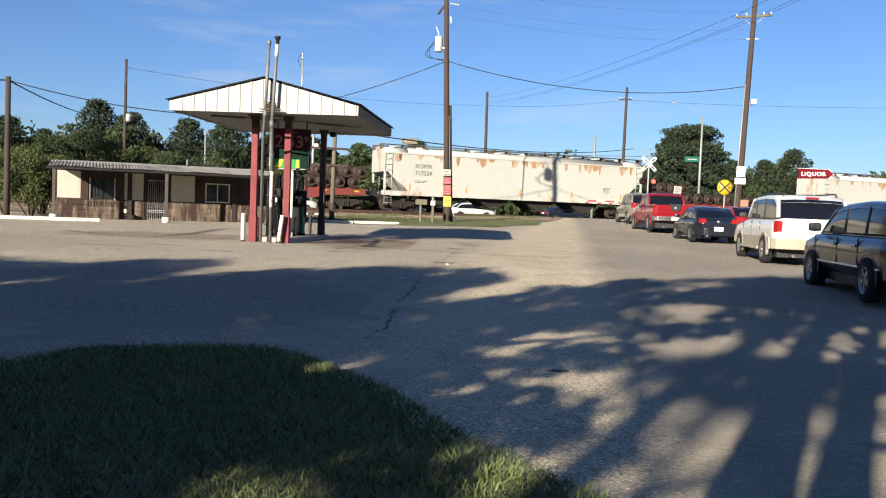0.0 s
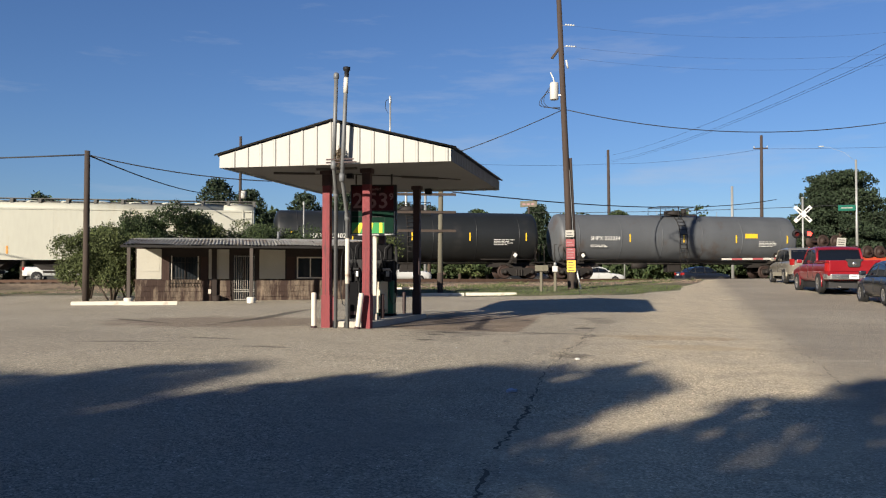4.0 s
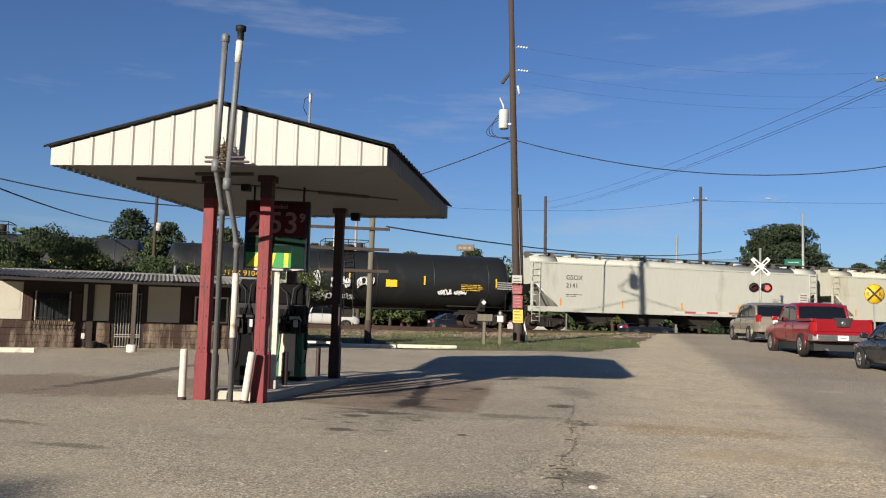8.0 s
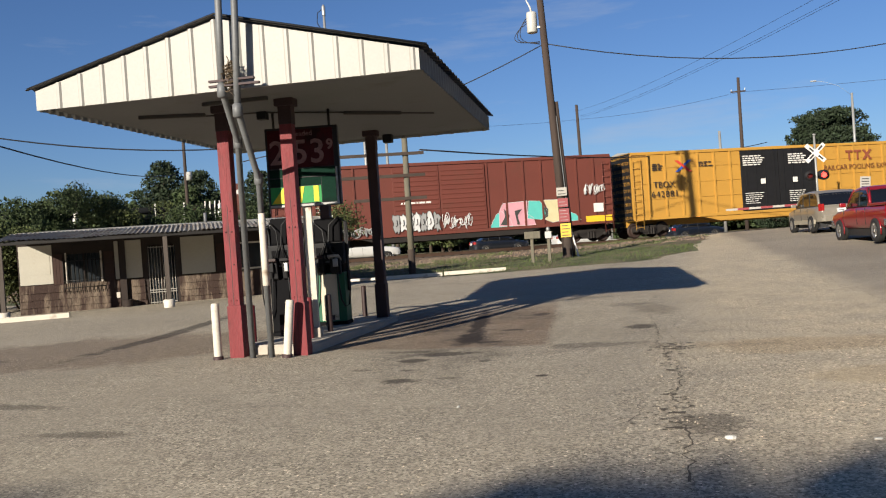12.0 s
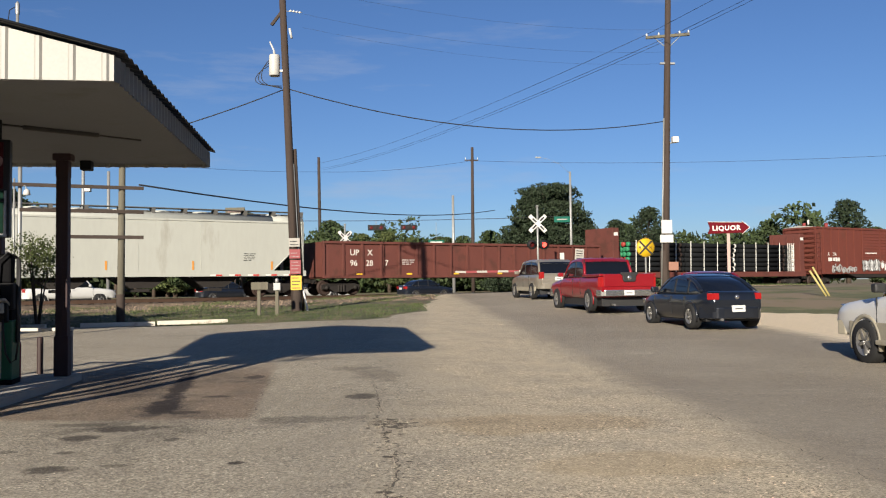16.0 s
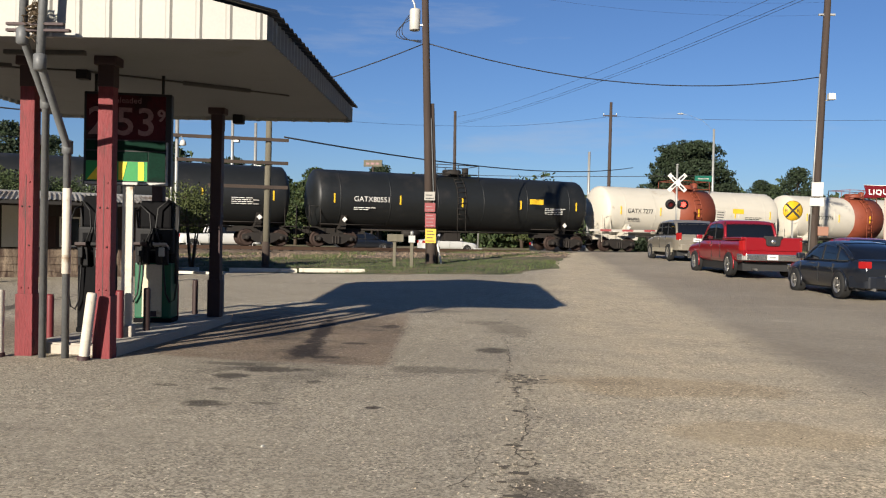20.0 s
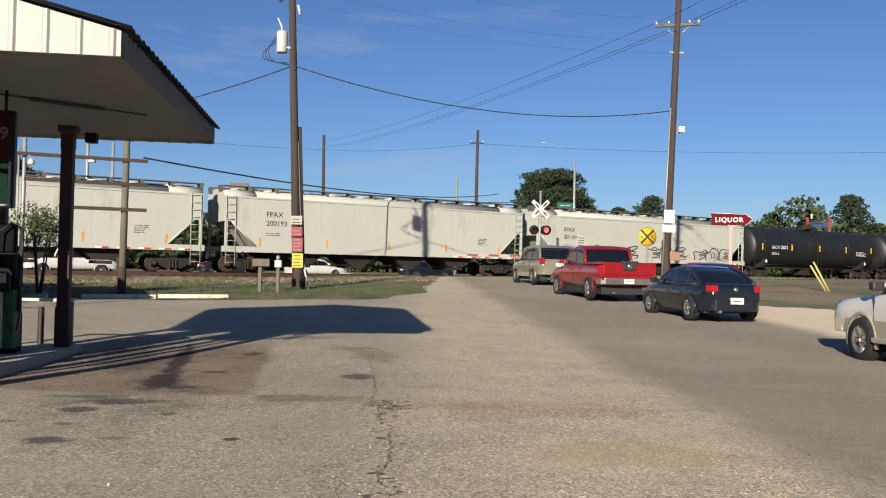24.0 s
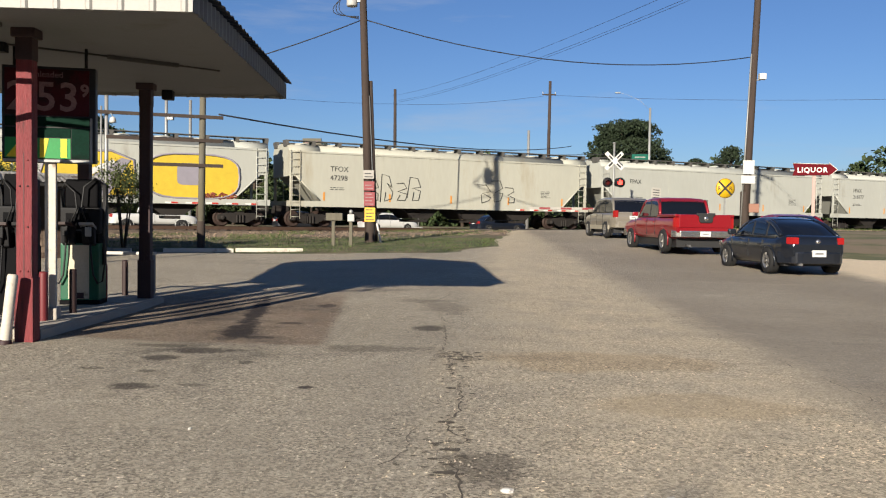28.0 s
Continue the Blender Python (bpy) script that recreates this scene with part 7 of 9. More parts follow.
part("foot_wrap", lathe([(0.21, 0.0), (0.21, 2.1), (0.18, 2.15)], 'z', 12, Matrix.Translation((0.02, 0, 0))), M_POLED, poleB, "dark tarred foot")

# poles further off
pl = pole("utility_pole", (-15.5, 10.4, 0.0), (-15.5, 10.4, 5.85), 0.13, 0.10, M_POLED, "dark wooden utility pole")
p2 = pole("utility_pole", (-39.8, 64.5, 0.3), (-39.8, 64.5, 15.9), 0.2, 0.14, M_POLED, "dark wooden utility pole with a small transformer")
part("transformer", lathe([(0.02, -0.4), (0.28, -0.4), (0.28, 0.4), (0.02, 0.42)], 'z', 12, Matrix.Translation((0.5, -0.2, 9.3))), M_CANISTER, p2)
f1 = pole("utility_pole", (-6.2, 124.6, 0.3), (-6.4, 124.6, 21.5), 0.30, 0.22, M_POLED, "tall dark utility pole beyond the tracks")
f2 = pole("utility_pole", (15.5, 102.2, 0.3), (15.6, 102.2, 19.4), 0.26, 0.18, M_POLE, "tall brown utility pole beyond the tracks")
part("crossarm", box(-0.9, -0.08, 17.3, 0.9, 0.08, 17.45), M_POLED, f2)
for x in (-0.8, 0.8):
    part("insulator", lathe([(0.03, 17.45), (0.07, 17.6), (0.02, 17.75)], 'z', 8, Matrix.Translation((x, 0, 0))), M_PORC, f2)

# overhead wires
pA = PA0 + pa(9.2)
wire("service_drop", pA, (-12.0, 22.0, 5.3), 0.5, 0.022, "black service wire sagging towards the store")
wire("overhead_cable", pA, PB0 + pb(8.9), 0.95, 0.022, "black wire sagging between two utility poles")
for dx, z in ((-0.95, 13.1), (0.55, 13.1), (0.95, 13.1)):
    a = PB0 + pb(12.9) + Vector((dx * 0.95, -dx * 0.31, 0.15))
    wire("power_line", a, (-6.3 + dx * 0.6, 124.6, 20.5 - (dx + 1) * 0.5), 0.9, 0.012, "thin power line running off beyond the tracks")
    wire("power_line", a, (40.0 + dx, -70.0, 17.0), 1.6, 0.010, "thin power line running off along the road")
for z in (13.3, 12.25, 11.7):
    wire("power_line", PA0 + pa(z) + Vector((0.75, 0, -0.06)), PB0 + pb(z - 0.2) + Vector((0, 0, 0.1)), 0.5, 0.0035, "thin power line between two utility poles")
wire("power_line", (-6.4, 124.6, 19.2), (15.6, 102.2, 17.6), 0.5, 0.018, "thin power line beyond the tracks")
wire("power_line", (15.6, 102.2, 17.6), (90.0, 62.0, 15.0), 1.5, 0.018, "thin power line beyond the tracks")
wire("power_line", (-6.4, 124.6, 19.2), (-39.8, 64.5, 15.0), 1.0, 0.018, "thin power line beyond the tracks")
wire("overhead_cable", (-3.35, 18.75, 4.72), (14.3, 68.2, 8.1), 0.7, 0.03, "black cable sagging over the tracks")
wire("overhead_cable", (-15.5, 10.4, 5.7), (-6.6, 17.6, 5.3), 0.5, 0.022, "black cable sagging from pole to pole")
wire("overhead_cable", (-15.5, 10.4, 5.7), (-39.8, 64.5, 10.0), 0.8, 0.03, "black cable sagging from pole to pole")
wire("overhead_cable", (-15.5, 10.4, 5.7), (-62.0, 12.0, 8.5), 0.6, 0.03, "black cable sagging from pole to pole")


def crossbuck_bm(z, y=-0.07):
    bm = bmesh.new()
    for a in (45, -45):
        bm_box(bm, -0.66, y - 0.012 - (0.014 if a > 0 else 0), -0.115, 0.66, y - (0.014 if a > 0 else 0), 0.115, Matrix.Translation((0, 0, z)) @ Matrix.Rotation(radians(a), 4, 'Y'))
    return bm


def crossing_signal(x, y, rz, zc, lit, label):
    s = thing("crossing_signal", pose(x, y, g(x, y) if y < 45 else 0.4, 0, 0, rz), label, "crossing signal")
    h = zc - s.matrix_basis.translation.z
    part("mast", tube([(0, 0, -0.2), (0, 0, h + 0.95)], 0.06, 10), M_STEEL, s)
    part("base", box(-0.3, -0.3, -0.2, 0.3, 0.3, 0.35, 0.03), M_STEEL, s)
    cb = part("crossbuck", crossbuck_bm(h), M_SIGNWHITE, s, "white crossed boards")
    for a in (45, -45):
        for sx in (-0.42, 0.22):
            part("print", box(sx, -0.10, -0.05, sx + 0.3, -0.096, 0.05), M_TXTB, cb, "", Matrix.Translation((0, 0, h)) @ Matrix.Rotation(radians(a), 4, 'Y'))
    fh = h - 1.22
    part("flasher_arm", tube([(-0.55, -0.02, fh), (0.55, -0.02, fh)], 0.03, 6), M_BLACK, s)
    for x0, on in ((-0.36, lit), (0.36, not lit)):
        f = part("flasher", lathe([(0.02, -0.10), (0.28, -0.10), (0.28, -0.06), (0.16, 0.06), (0.02, 0.08)], 'y', 20, Matrix.Translation((x0, -0.03, fh))), M_BLACK, s, "round black backboard")
        part("lens", lathe([(0.005, -0.135), (0.10, -0.128), (0.145, -0.105)], 'y', 16, Matrix.Translation((x0, -0.03, fh))), M_LAMPRED, f, "glowing red lens") if on else part("lens", lathe([(0.005, -0.135), (0.10, -0.128), (0.145, -0.105)], 'y', 16, Matrix.Translation((x0, -0.03, fh))), M_LENS, f, "dark red lens")
        hood = bmesh.new()
        n = 10
        ring = [[hood.verts.new((x0 + 0.15 * math.cos(math.pi * j / n), yy, fh + 0.15 * math.sin(math.pi * j / n) - 0.02)) for j in range(n + 1)] for yy in (-0.13, -0.38)]
        for j in range(n):
            hood.faces.new((ring[0][j], ring[0][j + 1], ring[1][j + 1], ring[1][j]))
        bmesh.ops.solidify(hood, geom=hood.faces[:], thickness=0.006)
        part("hood", hood, M_BLACK, f)
    for x0 in (-0.3, 0.3):
        part("rear_flasher", lathe([(0.02, 0.10), (0.26, 0.14), (0.26, 0.18), (0.02, 0.2)], 'y', 18, Matrix.Translation((x0, 0.05, fh + 0.02))), M_BLACK, s)
    part("bell", lathe([(0.01, h + 0.95), (0.09, h + 0.98), (0.10, h + 1.04), (0.02, h + 1.06)], 'z', 12), M_STEEL, s)
    return s


crossing_signal(13.22, 39.64, 0, 4.83, False, "railway crossing signal with white crossed boards and red flashers")
crossing_signal(1.35, 54.2, 8, 4.9, True, "railway crossing signal beyond the tracks with red flashers")
# lowered crossing gate with red and white stripes
gate = thing("crossing_gate", pose(12.7, 40.2, 0.8, 0, 0, 0), "lowered red and white striped crossing gate", "crossing gate")
part("gate_post", tube([(0.2, 0, 0), (0.2, 0, 1.5)], 0.09, 8), M_STEEL, gate)
for k in range(7):
    part("gate_stripe", box(0.1 - 0.62 * (k + 1), -0.03, 1.24 - 0.002 * k, 0.1 - 0.62 * k, 0.03, 1.36 - 0.002 * k), M_SIGNREDF if k % 2 else M_PALEIRON, gate)
part("counterweight", box(0.3, -0.1, 1.15, 0.9, 0.1, 1.45, 0.03), M_STEEL, gate)

# roadside signs
ys = thing("railway_warning_sign", pose(16.9, 30.95, g(16.9, 30.95), 0, 0, 6), "round yellow railway warning sign with a black cross", "road sign")
part("post", box(-0.035, -0.02, -0.2, 0.035, 0.02, 2.75), M_STEEL, ys)
hz = 3.03 - g(16.9, 30.95)
disc = part("disc", lathe([(0.01, -0.03), (0.46, -0.03), (0.46, -0.015), (0.01, -0.015)], 'y', 32, Matrix.Translation((0, 0, hz))), M_SIGNYELLOW, ys, "yellow disc")
part("rim", lathe([(0.435, -0.034), (0.45, -0.034), (0.45, -0.031), (0.435, -0.031)], 'y', 32, Matrix.Translation((0, 0, hz))), M_TXTB, disc)
for a in (45, -45):
    part("cross_bar", box(-0.43, -0.038 - (0.001 if a > 0 else 0), -0.045, 0.43, -0.031, 0.045), M_TXTB, disc, "", Matrix.Translation((0, 0, hz)) @ Matrix.Rotation(radians(a), 4, 'Y'))
for x in (-0.36, 0.18):
    writing("letter", "R", 0.24, M_TXTB, disc, Matrix.Translation((x, -0.036, hz - 0.08)) @ FRONT)
ns = thing("notice_sign", pose(14.62, 35.75, g(14.62, 35.75), 0, 4, 0), "small tilted white notice on a steel post", "road sign")
part("post", box(-0.03, -0.02, -0.2, 0.03, 0.02, 2.3), M_STEEL, ns)
face = part("plate", box(-0.24, -0.035, 1.84, 0.24, -0.02, 2.42, 0.005), M_PALEIRON, ns)
for k in range(4):
    part("print", box(-0.17, -0.039, 1.89 + k * 0.13, 0.17, -0.034, 1.935 + k * 0.13), M_TXTB, face)
lq = thing("liquor_sign", pose(24.25, 39.0, g(24.25, 39.0), 0, 0, -21), "red arrow-shaped liquor sign on a pale post", "sign")
zl = 4.45 - g(24.25, 39.0)
part("post", box(-0.09, -0.06, -0.2, 0.09, 0.06, zl - 0.28, 0.01), mat("pinkish_post", (0.42, 0.30, 0.26), 0.7), lq)
arrow = part("arrow", prism([(-1.12, zl + 0.38), (-1.02, zl), (-1.12, zl - 0.32), (0.75, zl - 0.30), (0.75, zl - 0.38), (1.18, zl), (0.75, zl + 0.38), (0.75, zl + 0.30)], 'y', -0.12, 0.12, 0.01), mat("liquor_red", (0.115, 0.005, 0.010), 0.8, 0, 0.15, spec=0.12), lq, "red sheet-metal arrow")
writing("lettering", "LIQUOR", 0.38, M_TXTW, arrow, Matrix.Translation((-0.88, -0.126, zl - 0.14)) @ FRONT, 'LEFT', 0.006, 1.16, 0.010)
part("arrow_rim", tube([(-1.12, -0.12, zl + 0.38), (0.75, -0.12, zl + 0.30), (0.75, -0.12, zl + 0.38), (1.18, -0.12, zl), (0.75, -0.12, zl - 0.38)], 0.018, 5), M_TXTW, arrow)
for k, (dx, tilt) in enumerate(((0.0, 0), (0.35, 6))):
    solid("guy_guard", tube([(0, 0, 0), (-0.56, 0.28, 1.25 - 0.15 * k)], 0.045, 8), M_SIGNTAN, pose(23.4 - dx * 0.4, 26.2, g(23.4, 26.2), 0, 0, tilt), "slanting yellow guy wire guard in the grass", "guy guard", "guy guards")

# street furniture beyond the tracks
lm = thing("street_lamp", pose(20.45, 64.2, 0.3), "tall grey street lamp with a curved arm", "street lamp")
part("mast", tube([(0, 0, 0), (0, 0, 10.8)], 0.14, 10, True, 0.09), M_STEEL, lm)
part("arm", tube([(0, 0, 10.6), (-0.9, 0.2, 11.5), (-2.0, 0.4, 12.0), (-2.6, 0.4, 12.1)], 0.010, 6), M_STEEL, lm)
part("lamp_head", box(-2.95, 0.3, 12.06, -2.5, 0.5, 12.16, 0.03), M_STEEL, lm)
sgn = part("street_sign", box(-1.5, -0.15, 6.35, -0.1, -0.10, 6.85), M_GREENSIGN, lm, "green street name sign")
part("print", box(-1.25, -0.156, 6.55, -0.35, -0.149, 6.64), M_PALEIRON, sgn)
ms = thing("signal_mast", pose(10.25, 65.6, 0.3), "plain grey steel mast beyond the tracks", "mast")
part("mast", tube([(0, 0, 0), (0, 0, 8.9)], 0.15, 10, True, 0.11), M_STEEL, ms)
for x, y, h in ((-15.26, 47.5, 10.6), (-13.8, 48.0, 8.8)):
    m2 = thing("signal_mast", pose(x, y, 0.3), "grey steel mast beyond the tracks", "mast")
    part("mast", tube([(0, 0, 0), (0, 0, h)], 0.13, 8, True, 0.10), M_STEEL, m2)
    part("lamp", box(0.1, -0.15, h - 3.2, 0.5, 0.15, h - 2.9, 0.03), M_STEEL, m2)
wire("span_wire", (-9.0, 69.0, 7.4), (20.4, 64.2, 7.2), 0.2, 0.025, "signal span wire over the far road")
for x in (3.4, 6.4):
    tl = thing("traffic_light", pose(x, 69.3, 6.65, 0, 0, 5), "dark horizontal traffic light on a span wire", "traffic light", "traffic lights")
    part("housing", box(-0.75, -0.12, -0.25, 0.75, 0.12, 0.25, 0.03), M_BLACK, tl)
    for k in (-1, 0, 1):
        part("lens", lathe([(0.01, -0.15), (0.12, -0.14), (0.15, -0.12)], 'y', 12, Matrix.Translation((k * 0.45, 0, 0))), M_LENS if k else M_DARK, tl)
    part("hanger", tube([(0, 0, 0.25), (0, 0, 0.6)], 0.03, 5), M_STEEL, tl)
sn = thing("street_sign", pose(9.0, 70.5, 5.3, 0, 0, 5), "green street name sign on a span wire", "street sign")
part("plate", box(-0.75, -0.02, -0.22, 0.75, 0.02, 0.22), M_GREENSIGN, sn)
part("print", box(-0.55, -0.025, -0.08, 0.55, -0.02, 0.08), M_TXTW, sn)
part("hanger", tube([(0, 0, 0.2), (0, 0, 1.9)], 0.02, 5), M_STEEL, sn)

sm = thing("service_mast", pose(-12.0, 22.0, 0.1), "thin steel service mast behind the store", "mast")
part("mast", tube([(0, 0, 0), (0, 0, 4.6)], 0.04, 8), M_STEEL, sm)
part("mast_cap", lathe([(0.06, 4.5), (0.07, 4.6), (0.02, 4.68)], 'z', 8), M_STEEL, sm)

bb = thing("billboard", pose(-10.3, 74.3, 0.3, 0, 0, -8), "small faded billboard on a thin post far beyond the tracks", "billboard")
part("post", tube([(0, 0, 0), (0, 0, 8.2)], 0.10, 8), M_POLED, bb)
bface = part("panel", box(-0.95, -0.08, 8.1, 0.95, 0.08, 8.75, 0.01), M_POLEG, bb, "faded pale panel")
for k in range(3):
    part("print", box(-0.7 + 0.5 * k, -0.086, 8.3, -0.35 + 0.5 * k, -0.079, 8.5), M_SIGNTXT, bface)

# a red-posted sign frame far behind the tracks
rs = thing("roadside_sign", pose(45.35, 70.0, 0.3), "distant blue sign panel between two red posts", "sign")
M_RSPOST = mat("distant_red_post", (0.24, 0.035, 0.035), 0.7, 0, 0.2)
for x in (-1.09, 1.09):
    part("post", box(x - 0.13, -0.1, -0.2, x + 0.13, 0.1, 6.5, 0.01), M_RSPOST, rs, "red post")
part("panel", box(-0.95, -0.06, 5.55, 0.95, 0.06, 6.05, 0.01), mat("faded_blue_panel", (0.03, 0.05, 0.14), 0.6, 0, 0.2), rs, "faded blue panel")
part("crossbar", box(-0.9, -0.05, 3.35, 0.9, 0.05, 3.5), M_SIGNWHITE, rs)
part("lamp", lathe([(0.02, 6.3), (0.10, 6.4), (0.10, 6.75), (0.02, 6.85)], 'z', 10, Matrix.Translation((-0.75, -0.2, 0))), M_SIGNWHITE, rs, "white lamp head")

# ---- vehicles ----
M_TYRE = mat("tyre_rubber", (0.014, 0.014, 0.014), 0.85, 0, 0.2)
M_RIM = mat("alloy_rim", (0.38, 0.37, 0.35), 0.35, 0.8, 0.1)
M_CARGLASS = glass("tinted_car_glass", (0.006, 0.007, 0.009), 0.05)
M_TAIL = mat("red_tail_lens", (0.20, 0.008, 0.008), 0.25, 0, 0.05, emit=(1.0, 0.03, 0.02, 0.08))
M_BRAKE = mat("lit_brake_lens", (0.16, 0.006, 0.006), 0.25, 0, 0.05, emit=(1.0, 0.03, 0.03, 0.16))
M_CHROME = mat("bumper_chrome", (0.55, 0.53, 0.50), 0.22, 0.9, 0.05)
M_PLATE = mat("number_plate", (0.60, 0.60, 0.58), 0.5)
M_TRIMBLK = mat("black_trim", (0.02, 0.02, 0.02), 0.55)


def paint(name, col, rough=0.28, metal=0.25):
    m = mat(name, col, rough, metal, 0.05, 2.0, 0, 40, spec=0.5)
    p = m.node_tree.nodes["Principled BSDF"]
    p.inputs["Coat Weight"].default_value, p.inputs["Coat Roughness"].default_value = 0.6, 0.08
    return m


def ring_loft(rings):
    bm = bmesh.new()
    vs = [[bm.verts.new(p) for p in r] for r in rings]
    n = len(rings[0])
    for a, b in zip(vs, vs[1:]):
        for j in range(n):
            bm.faces.new((a[j], a[(j + 1) % n], b[(j + 1) % n], b[j])).smooth = True
    bm.faces.new(vs[0][::-1])
    bm.faces.new(vs[-1])
    bmesh.ops.recalc_face_normals(bm, faces=bm.faces[:])
    for e in bm.edges:
        if len(e.link_faces) == 2 and e.calc_face_angle(0) > radians(38):
            e.smooth = False
    return bm


def hull_ring(x, zb, zt, w):
    """One slice of a car's lower body: tucked sill, bulged waist, rounded shoulder."""
    d = zt - zb
    half = [(w * 0.86, zb), (w * 0.95, zb + d * 0.10), (w * 0.985, zb + d * 0.28), (w, zb + d * 0.52), (w * 0.992, zb + d * 0.72), (w * 0.965, zb + d * 0.88), (w * 0.90, zb + d * 0.97), (w * 0.78, zt)]
    return [(x, y, z) for y, z in half] + [(x, -y, z) for y, z in half[::-1]]


def along_keys(keys, x):
    """A height read off a line of (place, height) keys that run from front to back, eased between them."""
    if x >= keys[0][0]:
        return keys[0][1]
    for (a, za), (b, zb) in zip(keys, keys[1:]):
        if b <= x <= a:
            k = (a - x) / (a - b)
            k = k * k * (3 - 2 * k) * 0.5 + k * 0.5
            return za + (zb - za) * k
    return keys[-1][1]


def wheel(car, x, y, r, w, parent_name="wheel"):
    s = 1 if y > 0 else -1
    wh = part(parent_name, lathe([(r * 0.62, -w / 2), (r * 0.93, -w / 2), (r, -w * 0.32), (r, w * 0.32), (r * 0.93, w / 2), (r * 0.62, w / 2)], 'y', 26, Matrix.Translation((x, y, r))), M_TYRE, car, "black tyre on a pale alloy rim")
    part("rim", lathe([(0.01, s * w * 0.34), (r * 0.16, s * w * 0.40), (r * 0.18, s * w * 0.30), (r * 0.55, s * w * 0.24), (r * 0.60, s * w * 0.48), (r * 0.66, s * w * 0.49), (r * 0.66, s * w * 0.2), (0.01, s * w * 0.2)], 'y', 22, Matrix.Translation((x, y, r))), M_RIM, wh)
    sp = bmesh.new()
    for k in range(5):
        a = 2 * math.pi * k / 5 + 0.3
        bm_box(sp, r * 0.12, s * w * 0.26 - 0.012, -r * 0.075, r * 0.60, s * w * 0.42 + 0.0, r * 0.075, Matrix.Translation((x, y, r)) @ Matrix.Rotation(a, 4, 'Y'))
    part("spokes", sp, M_RIM, wh)
    # dark wheel arch
    return wh


def pane(name, quad, car, mm, out, t=0.012, inset=0.0, label=""):
    """A flat panel on four corners, inset towards its middle and pushed out a little."""
    q = [Vector(p) for p in quad]
    c = sum(q, Vector()) / 4
    q = [p + (c - p) * inset for p in q]
    n = (q[1] - q[0]).cross(q[3] - q[0]).normalized()
    if n.dot(Vector(out)) < 0:
        n = -n
    bm = bmesh.new()
    lo, hi = [bm.verts.new(p - n * t) for p in q], [bm.verts.new(p + n * 0.006) for p in q]
    bm.faces.new(lo)
    bm.faces.new(hi)
    for i in range(4):
        bm.faces.new((lo[i], lo[(i + 1) % 4], hi[(i + 1) % 4], hi[i]))
    return part(name, bm, mm, car, label)


